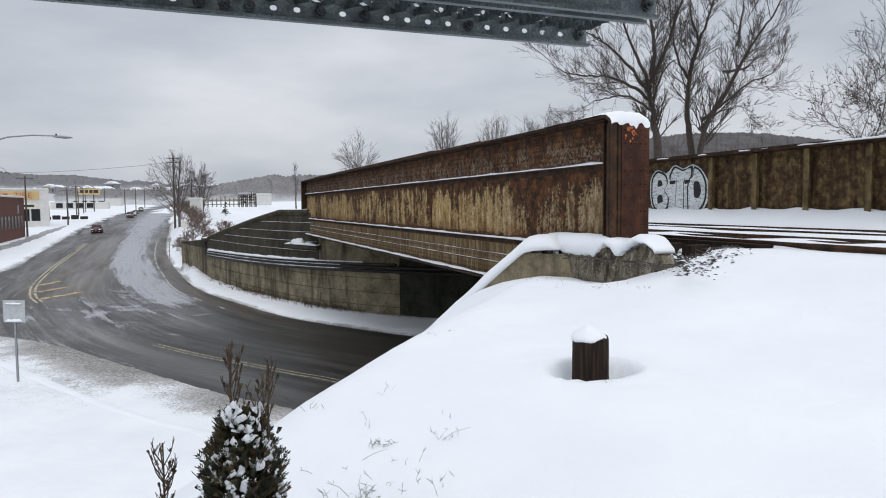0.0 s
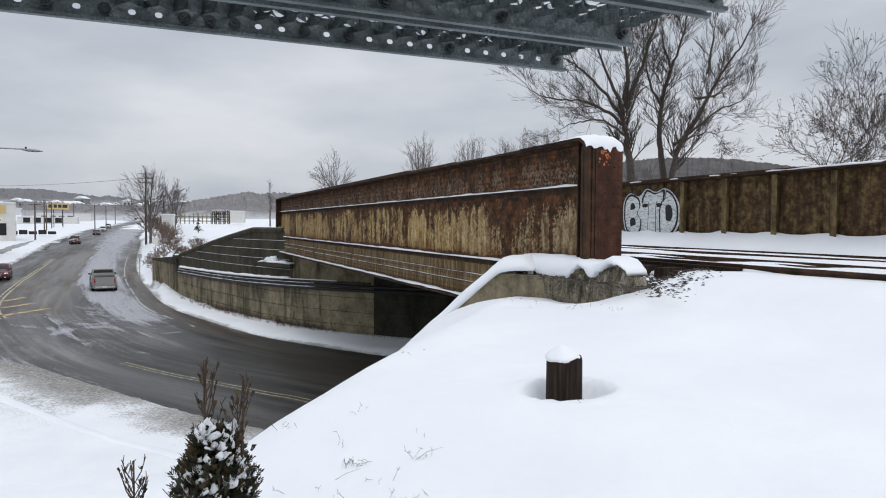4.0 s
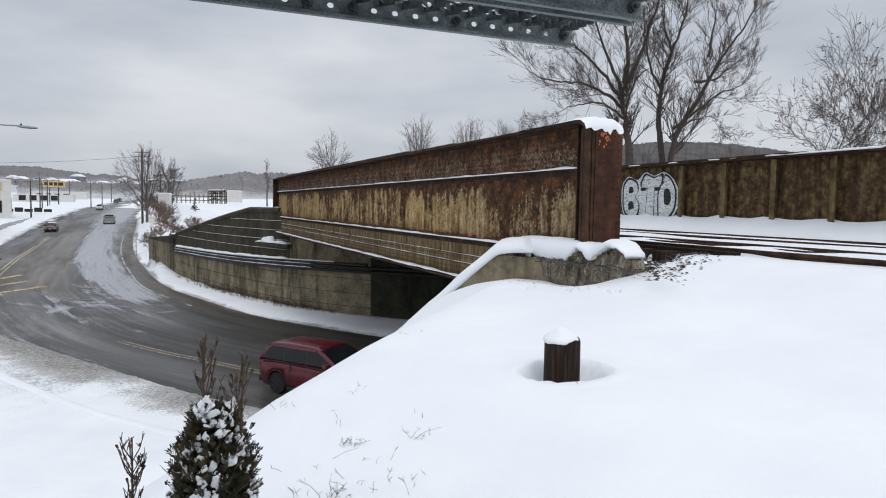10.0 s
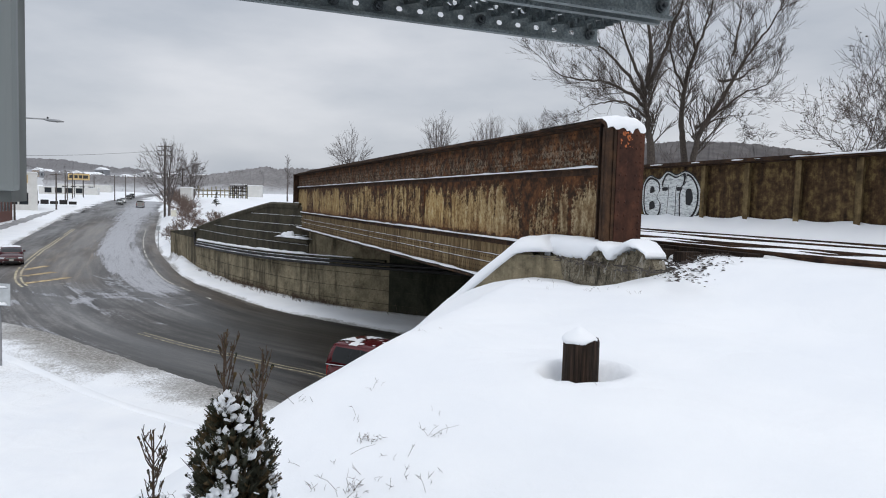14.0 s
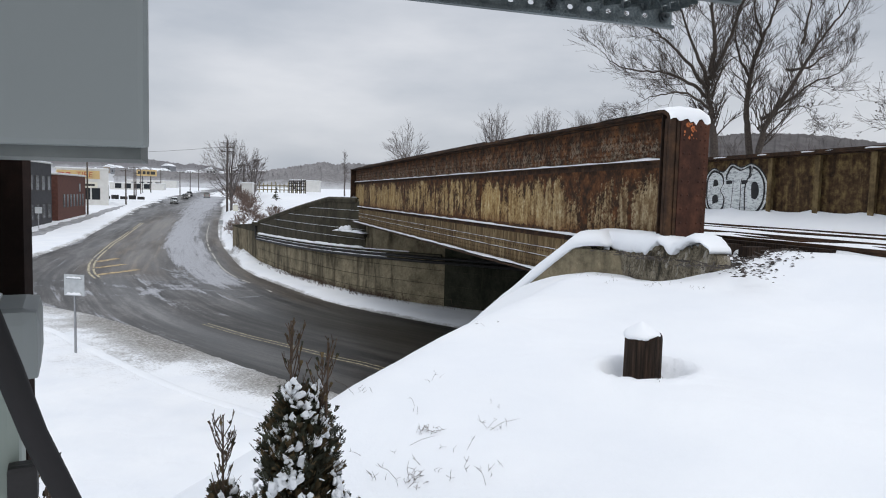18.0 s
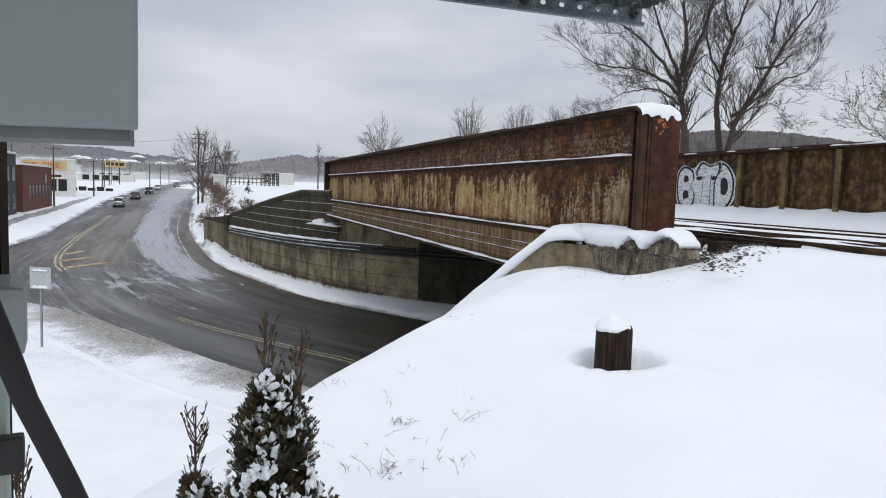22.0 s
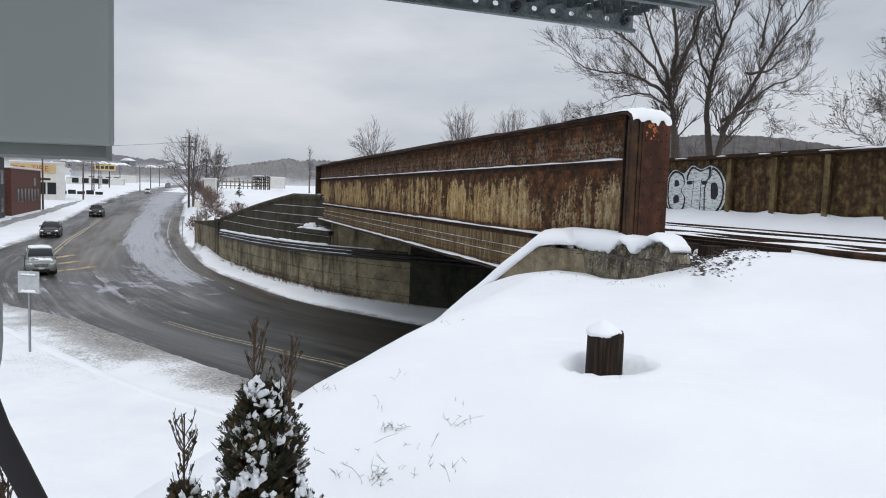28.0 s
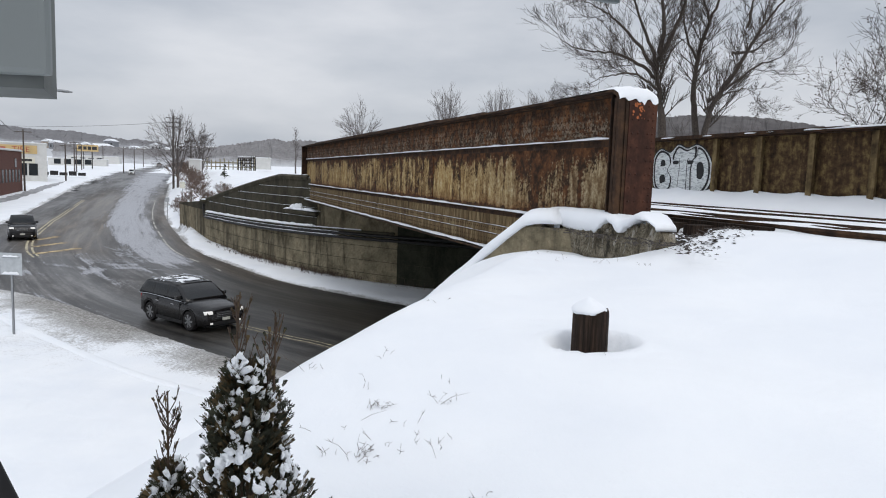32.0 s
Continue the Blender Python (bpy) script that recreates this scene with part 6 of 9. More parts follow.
def limbed_tree(name, x, y, z, limbs, seed, mat, label, density=1.0, fine=0.010, droop=0.0):
    """A leafless tree on given main limbs (offset east, height, base radius): each limb carries side branches, and those carry twigs."""
    rng = random.Random(seed)
    g = thing(name, label, "tree", at=pose(x, y, z))
    bw = ([], [])

    def shoot(p, d, ln, r, lv):
        n = 4 if lv < 2 else 3
        pts, rr = [p], [max(r, fine)]
        for i in range(n):
            d = (d + Vector((rng.gauss(0, 0.075), rng.gauss(0, 0.075), 0.06 - droop + rng.gauss(0, 0.06)))).normalized()
            p = p + d * ln / n
            pts.append(p)
            rr.append(max(fine * 0.75, r * (1 - 0.75 * (i + 1) / n)))
        light_tube(bw, pts, rr, 5 if lv == 0 else 4 if lv == 1 else 3)
        if lv >= 3:
            return
        for k in range(max(2, int((5, 4, 3)[lv] * density))):
            t = rng.uniform(0.2, 1.0)
            q = pts[min(n - 1, int(t * n))].lerp(pts[min(n, int(t * n) + 1)], t * n - int(t * n))
            side = d.orthogonal().normalized()
            side = Matrix.Rotation(rng.uniform(0, 6.283), 3, d) @ side
            e = (d * rng.uniform(0.7, 1.1) + side * rng.uniform(0.35, 0.75) + Vector((0, 0, 0.12))).normalized()
            shoot(q, e, ln * rng.uniform(0.42, 0.66), r * 0.5, lv + 1)

    for i, (r0, pts) in enumerate(limbs):
        yd = rng.uniform(-0.35, 0.35) if i else 0.0
        run = [0.0]
        for a, b in zip(pts, pts[1:]):
            run.append(run[-1] + math.hypot(b[0] - a[0], b[1] - a[1]))
        line = smooth_line([(px, yd * s_, pz) for (px, pz), s_ in zip(pts, run)], 5)
        n = len(line)
        line = [Vector(q) + Vector((rng.gauss(0, 0.03), rng.gauss(0, 0.03), rng.gauss(0, 0.03))) * (k > 0) for k, q in enumerate(line)]
        rad = [max(fine * 1.5, 1.0 * r0 * (1 - 0.9 * (k / (n - 1)) ** 0.8)) for k in range(n)]
        bt = ([], [])
        light_tube(bt, line, rad, 8)
        from_arrays("trunk" if i == 0 else "limb", *bt, mat, g, True)
        total = run[-1]
        for k in range(int(total * 2.6 * density)):
            t = rng.uniform(0.30 if i == 0 else 0.12, 1.0) ** 0.8
            a = min(n - 2, int(t * (n - 1)))
            d = (line[a + 1] - line[a]).normalized()
            side = Matrix.Rotation(rng.uniform(0, 6.283), 3, d) @ d.orthogonal().normalized()
            e = (d * rng.uniform(0.5, 1.1) + side * rng.uniform(0.5, 1.0) + Vector((0, 0, 0.15))).normalized()
            shoot(line[a], e, rng.uniform(0.9, 2.5) * (1.15 - 0.4 * t), max(fine * 1.5, rad[a] * 0.28), 1 if rng.random() < 0.6 else 0)
        shoot(line[-1], (line[-1] - line[-2]).normalized(), 1.3, rad[-1], 0)
    tagged(from_arrays("crown", *bw, mat, g), kind="stuff")
    return g


limbed_tree("tree", 12.4, 40.0, 0.6, [
    (0.36, [(0.75, -0.3), (0.5, 4.0), (0.23, 5.8), (-0.05, 7.6), (0.0, 8.7)]),
    (0.10, [(0.0, 6.6), (-1.1, 7.2), (-2.1, 7.3), (-3.3, 7.0), (-4.3, 6.5)]),
    (0.12, [(-0.1, 7.2), (-1.1, 8.0), (-2.4, 8.6), (-3.9, 8.7), (-5.0, 9.0), (-5.8, 9.7)]),
    (0.12, [(-0.1, 7.6), (-1.2, 9.2), (-2.3, 10.4), (-3.5, 11.3), (-4.5, 11.7)]),
    (0.14, [(0.0, 7.8), (-0.8, 9.6), (-1.7, 11.8), (-2.3, 13.7)]),
    (0.17, [(0.0, 8.6), (0.06, 10.0), (-0.35, 11.8), (-0.3, 14.2), (-0.2, 16.5)]),
    (0.16, [(0.05, 8.2), (0.6, 9.7), (1.0, 11.5), (1.5, 13.2), (1.85, 15.2)]),
    (0.09, [(0.1, 7.2), (0.8, 8.9), (1.8, 9.7)])], 11, BARK, "tall bare tree with arching forked limbs beyond the bridge", 1.3, 0.0075)
limbed_tree("tree", 14.7, 41.0, 0.6, [
    (0.27, [(0.5, -0.3), (0.45, 4.2), (0.18, 6.2), (0.23, 8.5), (0.8, 10.7), (1.5, 12.6), (1.8, 15.0)]),
    (0.24, [(0.55, -0.3), (0.6, 4.3), (0.85, 5.8), (1.8, 7.7), (2.7, 9.8), (3.6, 11.2), (4.4, 12.8)]),
    (0.11, [(1.0, 6.1), (2.3, 7.1), (3.6, 8.2), (4.7, 8.6), (5.4, 9.4)]),
    (0.11, [(0.23, 8.5), (-0.5, 9.5), (-1.1, 11.1), (-1.4, 12.5)]),
    (0.10, [(2.3, 8.95), (3.7, 9.2), (4.7, 10.0), (5.6, 10.6)]),
    (0.08, [(0.83, 5.6), (1.9, 6.5), (3.2, 6.9), (4.1, 6.5)]),
    (0.11, [(0.8, 10.7), (0.3, 12.1), (0.2, 13.8)]),
    (0.10, [(3.0, 10.4), (3.3, 12.2), (3.4, 14.0)])], 7, BARK, "tall bare tree with two leaning trunks beyond the bridge", 1.3, 0.0075)
bare_tree("tree", 27.8, 44.0, 0.5, 14.5, 1.45, 23, BARK, "bare tree hung with old seed clusters", 0.26, 7, (0, 0), 2, 0.2, 0.12, fine=0.011)
bare_tree("sapling", 24.2, 52.0, 0.5, 8.0, 0.8, 31, BARK_HAZE, "thin bare sapling against the sky", 0.08, 5, fine=0.014)
bare_tree("sapling", 26.5, 55.0, 0.5, 8.5, 0.8, 32, BARK_HAZE, "slender bare sapling beside the railway", 0.08, 5, fine=0.014)
bare_tree("sapling", 18.0, 50.0, 0.5, 8.5, 0.9, 33, BARK_HAZE, "thin bare sapling behind the large trees", 0.09, 5, fine=0.014)


def vase_tree(x, y, z, h, wide, seed, mat, label, fork=0.30, limbs=13, fine=0.018, group="distant trees", trunks=1, twigs=7):
    """A leafless tree with a rounded crown: limbs rise from the trunk and arch out to an egg-shaped outline; side shoots fill it."""
    rng = random.Random(seed)
    g = thing("tree", label, "tree", group, at=pose(x, y, z))
    bt, bw = ([], []), ([], [])
    for tr in range(trunks):
        ox = (tr - (trunks - 1) / 2) * wide * 0.42
        base = Vector((ox * 0.35, 0, -0.4))
        top = Vector((ox, 0, h * 0.62))
        r0 = h * 0.020
        light_tube(bt, [base, base.lerp(top, 0.5) + Vector((rng.gauss(0, 0.1), 0, 0)), top], [r0, r0 * 0.7, r0 * 0.35], 7)
        mid = Vector((ox, 0, h * 0.66))
        rx, rz = wide / 2 * (1.0 if trunks == 1 else 0.72), h * 0.34
        for i in range(limbs):
            a = 6.283 * i / limbs + rng.uniform(-0.3, 0.3)
            el = rng.uniform(-0.35, 1.45)
            k = rng.uniform(0.88, 1.06)
            end = mid + Vector((rx * math.cos(a) * math.cos(el), rx * math.sin(a) * math.cos(el), rz * math.sin(el))) * k
            st = base.lerp(top, fork + (1 - fork) * rng.random() ** 1.3)
            if st.z > end.z - h * 0.08:
                st = base.lerp(top, fork)
            bow = st.lerp(end, 0.5) + Vector(((end.x - st.x) * 0.12, (end.y - st.y) * 0.12, -0.03 * h * rng.random()))
            light_tube(bt, [st, st.lerp(bow, 0.55), bow, bow.lerp(end, 0.55), end], [r0 * 0.28, r0 * 0.22, r0 * 0.16, max(fine, r0 * 0.10), fine], 5)
            for j in range(twigs):
                t = rng.uniform(0.30, 0.98)
                p = bow.lerp(end, (t - 0.5) * 2) if t > 0.5 else st.lerp(bow, t * 2)
                d = (end - st).normalized()
                e = (d * 0.5 + (p - mid + Vector((0, 0, 0.12 * h))).normalized() * 0.6 + Vector((rng.gauss(0, 0.5), rng.gauss(0, 0.5), rng.gauss(0.05, 0.35)))).normalized()
                ln = h * rng.uniform(0.07, 0.15) * (1.25 - 0.5 * t)
                q = p + e * ln
                light_tube(bw, [p, p.lerp(q, 0.5) + Vector((rng.gauss(0, 0.02), rng.gauss(0, 0.02), 0.012)) * h * 0.1, q], [fine * 1.1, fine, fine * 0.8], 3)
                for _ in range(3):
                    b = p.lerp(q, rng.uniform(0.3, 1.0))
                    c = b + (e + Vector((rng.gauss(0, 0.55), rng.gauss(0, 0.55), 0.25))).normalized() * ln * rng.uniform(0.3, 0.6)
                    light_tube(bw, [b, c], [fine * 0.8, fine * 0.6], 3)
    from_arrays("trunk", *bt, mat, g, True)
    tagged(from_arrays("crown", *bw, mat, g), kind="stuff")
    return g


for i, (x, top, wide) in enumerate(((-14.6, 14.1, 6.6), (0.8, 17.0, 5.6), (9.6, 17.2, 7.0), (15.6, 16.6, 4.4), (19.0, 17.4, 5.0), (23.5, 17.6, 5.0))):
    vase_tree(x, 120, 0.8, top - 0.8, wide, 40 + i, BARK_HAZE, "distant round-crowned bare tree rising behind the girder", 0.36, 26, 0.014, twigs=14)
vase_tree(-25.3, 120, 0.8, 8.2, 1.2, 47, BARK_HAZE, "distant slender bare tree behind the girder's far end", 0.4, 8, 0.016)
vase_tree(-43.3, 113.5, -1.2, 11.7, 9.6, 51, BARK_HAZE, "wide round-crowned bare tree beside the road", 0.22, 34, 0.015, "", 1, 16)
vase_tree(-41.4, 118.0, -0.6, 9.8, 5.4, 52, BARK_HAZE, "round bare tree beside the utility pole", 0.25, 18, 0.015, "", 1, 12)
vase_tree(-43.6, 126.0, -0.5, 8.0, 5.0, 53, BARK_HAZE, "smaller bare tree among roadside brush", 0.25, 18, 0.015, "", 1, 12)
for i, (x, y, h) in enumerate(((-25.6, 68, 2.5), (-24.0, 70, 2.2), (-26.8, 73, 2.6), (-22.6, 72, 1.6), (-28.2, 80, 2.8), (-30.5, 86, 3.2), (-21.3, 67, 1.9), (-33, 92, 3.6), (-36, 100, 4.2), (-39.5, 108, 4.6), (-43, 118, 5.5), (-47, 128, 5.5), (-53, 140, 6), (-58, 152, 6))):
    bare_tree("brush", x, y, ground_at(x, y), h, 1.5, 60 + i, TWIG_RED, "reddish bare brush on the snowy slope", 0.045, 5, (0, 0), 4, 0.25, group="roadside brush", fine=0.0065 + 0.00005 * y)


def snowy_fir(x, y, h, seed):
    """A small conifer: whorls of drooping boughs, each under a thin load of snow."""
    rng = random.Random(seed)
    g = thing("fir_sapling", "small dark fir sapling dusted with snow in the yard", "tree", at=pose(x, y, ground_at(x, y)))
    bt, bn, bs = ([], []), ([], []), ([], [])
    light_tube(bt, [Vector((0, 0, -0.2)), Vector((0, 0, h))], [0.05, 0.012], 6)
    for i in range(70):
        t = rng.random() ** 0.8
        a = rng.uniform(0, 6.283)
        ln = 0.36 * h * (1.02 - t) * rng.uniform(0.6, 1.0)
        p = Vector((0, 0, h * (0.10 + 0.88 * t)))
        q = p + Vector((math.cos(a) * ln, math.sin(a) * ln, -0.25 * ln + rng.uniform(-0.02, 0.06)))
        light_tube(bn, [p, p.lerp(q, 0.5) + Vector((0, 0, 0.05)), q], [0.03, 0.055, 0.012], 5)
        if rng.random() < 0.5:
            light_tube(bs, [p.lerp(q, 0.35) + Vector((0, 0, 0.07)), q + Vector((0, 0, 0.05))], [0.05, 0.018], 5)
    from_arrays("trunk", *bt, BARK_MID, g, True)
    tagged(from_arrays("boughs", *bn, LEAF, g), kind="stuff")
    tagged(from_arrays("caught_snow", *bs, SNOW, g, True), kind="stuff")


snowy_fir(-28.1, 90.0, 2.2, 3)


# ---- road markings ----
def gap_list(seed, n, lo=0.01, hi=0.03):
    rng = random.Random(seed)
    return [(a, a + rng.uniform(lo, hi)) for a in (rng.random() for _ in range(n))]


MID = smooth_line([(40, -2.0), (12, 10.9), (2, 17.0), (-2.85, 21.2), (-4.5, 22.3), (-6.8, 23.9), (-8.7, 25.2), (-11.05, 27.1)], 10)
for d in (-0.12, 0.12):
    t_ = np.gradient(MID, axis=0)
    t_ /= np.hypot(*t_.T)[:, None]
    stripe(MID + np.stack([-t_[:, 1], t_[:, 0]], 1) * d, 0.065, YELLOW_WORN, "yellow_line", gap_list(3 if d > 0 else 4, 6, 0.004, 0.01))
EDGE = smooth_line([(x, y) for x, y in RIGHT_EDGE[9:15]], 10)
te = np.gradient(EDGE, axis=0)
te /= np.hypot(*te.T)[:, None]
stripe(EDGE + np.stack([-te[:, 1], te[:, 0]], 1) * 1.25, 0.11, EDGE_WHITE, "edge_line", gap_list(7, 9, 0.01, 0.03))
# the painted island: two yellow borders and slanting bars
I1 = smooth_line([(-22.96, 39.25), (-24.6, 41.4), (-26.25, 44.0), (-28.15, 47.35), (-30.6, 52.2), (-34.5, 60.5), (-37.9, 68.0), (-48.6, 93.4)], 8)
i_t = np.gradient(I1, axis=0)
i_t /= np.hypot(*i_t.T)[:, None]
I2 = I1 + np.stack([i_t[:, 1], -i_t[:, 0]], 1) * 0.30
stripe(I1, 0.13, YELLOW_PALE, "island_line", gap_list(11, 4))
stripe(I2, 0.13, YELLOW_PALE, "island_line", gap_list(12, 4))
for i, (a, b) in enumerate((((-23.75, 40.75), (-22.95, 44.2)), ((-25.9, 44.3), (-25.45, 47.0)), ((-28.0, 47.9), (-28.05, 50.8)))):
    stripe(np.linspace(a, b, 40), 0.55, YELLOW, "island_bar", gap_list(20 + i, 5, 0.01, 0.03))
stripe(np.linspace((-22.6, 39.1), (-21.6, 41.7), 30), 0.14, WHITE_LINE, "island_bar", gap_list(29, 5, 0.02, 0.06))


# ---- roadside things ----
def sign_on_post(name, x, y, h, w, hh, label, mat, seed=0, turn=0.0, snow=True):
    z = ground_at(x, y)
    s = thing(name, label, "road sign", at=pose(x, y, z, 0, 0, turn))
    part("post", boxed(-0.03, 0.03, -0.02, 0.02, -0.2, h), GREY_METAL, s)
    part("plate", boxed(-w / 2, w / 2, -0.026, -0.021, h - hh, h + 0.02, bevel=0.0), mat, s)
    if snow:
        snow_run("snow_ledge", [(-w * 0.36, -0.05, h - 0.10), (w * 0.36, -0.05, h - 0.10)], 0.07, 0.05, s, seed=seed + 2, n=10)
        snow_run("snow_ledge", [(-w * 0.36, -0.05, h - hh + 0.03), (w * 0.36, -0.05, h - hh + 0.03)], 0.07, 0.07, s, seed=seed + 3, n=10)
    part("rail", boxed(-w * 0.4, w * 0.4, -0.035, -0.0265, h - 0.13, h - 0.10), GREY_METAL, s)
    return s


sign_on_post("road_sign", -12.66, 20.95, 2.50, 0.72, 0.66, "back of a grey metal road sign edged with snow", SIGN_BACK, 1, -6)
sign_on_post("road_sign", -27.3, 69.2, 2.35, 0.42, 0.42, "small road sign on the snowy verge", SIGN_BACK, 4, 10, False)
sign_on_post("road_sign", -50.3, 74.0, 2.6, 0.7, 0.7, "snow-dusted road sign before the dark building", SIGN_BACK, 9, 25, False)
sign_on_post("road_sign", -30.8, 82.5, 2.2, 0.6, 0.75, "white speed sign beside the brush", SIGN_WHITE, 7, 15, False)

lamp_post = thing("street_lamp", "grey cobra-head street lamp on a curved arm", "street lamp", at=pose(-23.2, 33.4, ground_at(-23.2, 33.4) + 0.28))
bm = bmesh.new()
tube(bm, [(0, 0, -0.2), (0, 0, 5), (0, 0, 8.2)], [0.10, 0.085, 0.07], 10)
part("pole", bm, GREY_METAL, lamp_post, smooth=True)
bm = bmesh.new()
tube(bm, [(0, 0, 7.9), (1.70, 0, 8.45), (2.70, 0, 8.72), (3.90, 0, 8.80), (5.00, 0, 8.76)], [0.04, 0.04, 0.035, 0.033, 0.03], 8)
part("arm", bm, GREY_METAL, lamp_post, smooth=True)
bm = bmesh.new()
tube(bm, [(4.90, 0, 8.76), (5.10, 0, 8.74), (5.50, 0, 8.68), (5.82, 0, 8.63)], [0.05, 0.12, 0.13, 0.04], 10)
for v in bm.verts:
    v.co.z = 8.70 + (v.co.z - 8.70) * 0.55
part("lamp_head", bm, GREY_METAL, lamp_post, smooth=True)
bm = bmesh.new()
lathe(bm, [(0.04, 0), (0.04, 0.07), (0.02, 0.09)], 8, m=pose(5.05, 0, 8.78))
part("photocell", bm, BLACK_STEEL, lamp_post)


def utility_pole(x, y, top, arms=1, lean=0.0, label="weathered wooden utility pole with a crossarm", turn=0.0, r=0.15):
    z = ground_at(x, y)
    p = thing("utility_pole", label, "utility pole", "utility poles", at=pose(x, y, z, 0, lean, turn))
    bm = bmesh.new()
    tube(bm, [(0, 0, -0.5), (0, 0, top - z)], [r, r * 0.65], 8)
    part("pole", bm, WOOD_POLE, p)
    for a in range(arms):
        h = top - z - 0.35 - 0.75 * a
        part("crossarm", boxed(-1.15, 1.15, -0.06, 0.06, h - 0.06, h + 0.06), WOOD_POLE, p)
        for i in (-1.05, -0.55, 0.55, 1.05):
            part("insulator", boxed(i - 0.04, i + 0.04, -0.04, 0.04, h + 0.061, h + 0.2), GREY_METAL, p)
    return p


utility_pole(-46.6, 120.0, 10.6, 3, turn=12, r=0.2)
utility_pole(-42.8, 118.0, 6.6, 1, turn=12)
utility_pole(-58.3, 87.6, 6.2, 0, turn=30, label="thin pale service pole before the brick building", r=0.09)
utility_pole(-63.2, 104.6, 6.7, 1, turn=30, label="wooden utility pole beside the brick building")
for x, y, top in ((-78, 143, 5.8), (-96, 180, 7.6), (-104, 196, 6.5), (-112, 214, 8.0), (-122, 240, 8.6), (-136, 276, 9.6), (-99, 214, 7.6), (-110, 246, 8.6), (-126, 290, 10)):
    utility_pole(x, y, top, 1, turn=30, label="distant wooden utility pole along the road", r=0.17)


def wire(pts, sag, name="wire"):
    bm = bmesh.new()
    for a, b in zip(pts, pts[1:]):
        a, b = Vector(a), Vector(b)
        tube(bm, [a.lerp(b, t) - Vector((0, 0, sag * 4 * t * (1 - t))) for t in np.linspace(0, 1, 9)], 0.028, 4)
    tagged(part(name, bm, BLACK_STEEL), "thin dark overhead wire between poles", "wire", "overhead wires")


wire([(-63.2, 104.6, 6.5), (-96, 180, 7.3), (-122, 240, 8.4)], 0.8)
wire([(-63.2, 104.6, 6.2), (-52, 82, 6.6), (-40, 50, 7.4)], 0.5)
wire([(-46.6, 120.0, 10.3), (-70, 190, 10.8)], 0.7)
wire([(-46.6, 120.0, 9.6), (-110, 150, 10.0)], 1.0)


WINDOW_FRAME = plain('dark_window_frame', (0.09, 0.085, 0.08), 0.6, 0, 0.2, 4)


def house_block(name, x, y, wx, wy, h, turn, wall, label, windows=(), roof=None, category="building", z=None, parapet_cap=True):
    """A flat-roofed building: x to its right along the street front (local -y faces out); windows (face, along, sill, width, height)."""
    zz = ground_at(x, y) - 0.4 if z is None else z
    b = thing(name, label, category, at=pose(x, y, zz, 0, 0, turn))
    part("wall", boxed(0, wx, 0, wy, 0, h), wall, b)
    part("roof", boxed(-0.15, wx + 0.15, -0.15, wy + 0.15, h + 0.002, h + 0.16), roof or WHITE_WALL, b)
    bm = bmesh.new()
    box(bm, 0, wx, 0, wy, h + 0.162, h + 0.28)
    part("roof_snow", bm, SNOW, b)
    for face, a, s, w, hh in windows:
        if face == "f":
            m = pose(a, -0.02, s)
        else:
            m = pose(wx + 0.02, a, s, 0, 0, 90)
        win = part("window", boxed(-0.06, w + 0.06, -0.03, 0.04, -0.06, hh + 0.06, m=m), WINDOW_FRAME, b)
        part("pane", boxed(0, w, -0.045, -0.031, 0, hh, m=m), GLASS_DARK, win)
    return b


# turned so that the long fronts run along the road
brick = house_block("brick_building", -57.4, 88.3, 17.3, 12, 6.6, 110.5, BRICK_RED, "flat-roofed red brick building with a row of narrow windows", [("f", 3.0 + 1.95 * i, 2.2, 0.8, 1.7) for i in range(7)] + [("f", 12.6, 4.3, 0.9, 1.2)])
dark_house = house_block("dark_building", -50.6, 70.0, 16.5, 10, 8.2, 110.5, plain("dark_siding", (0.045, 0.045, 0.05), 0.8, 0, 0.2, 2), "dark-sided two-storey building with snow on its sills", [("f", 1.5 + 2.6 * i, s, 1.2, 1.7) for i in range(6) for s in (1.4, 4.9)])
tire = house_block("tire_shop", -85.2, 130.0, 9.4, 14, 7.6, 30, WHITE_WALL, "white tire shop with a yellow and red sign band", [("f", 4.2, 1.6, 1.8, 2.2), ("f", 6.4, 1.6, 1.4, 2.2), ("s", 2.2, 1.4, 1.3, 3.0), ("s", 5.2, 1.4, 1.3, 3.0)])


def flat_text(name, body, size, m, mat, parent):
    cu = bpy.data.curves.new(name, "FONT")
    cu.body, cu.size, cu.align_x, cu.extrude = body, size, "CENTER", 0.01
    tmp = bpy.data.objects.new(name, cu)
    scene.collection.objects.link(tmp)
    me = bpy.data.meshes.new_from_object(tmp.evaluated_get(bpy.context.evaluated_depsgraph_get()))
    bpy.data.objects.remove(tmp)
    me.materials.append(mat)
    ob = new(name, me)
    ob.parent = parent
    ob.matrix_local = m
    return ob


band = part("sign_band", boxed(0.2, 7.8, -0.16, -0.05, 5.7, 7.3), SIGN_YELLOW, tire, "yellow sign band")
part("bar", boxed(0.5, 1.5, -0.19, -0.161, 6.1, 6.9), SIGN_RED, band)
part("bar", boxed(1.8, 2.6, -0.19, -0.161, 6.1, 6.9), SIGN_RED, band)
flat_text("word_tire", "TIRE", 1.5, pose(5.1, -0.175, 6.0, 90, 0, 0), SIGN_RED, band)
board = part("sign_board", boxed(3.2, 7.4, -0.14, -0.05, 3.9, 5.0), SIGN_WHITE, tire, "pale board with dark lettering")
part("bar", boxed(3.7, 6.9, -0.16, -0.141, 4.25, 4.7), SIGN_BLACK, board)
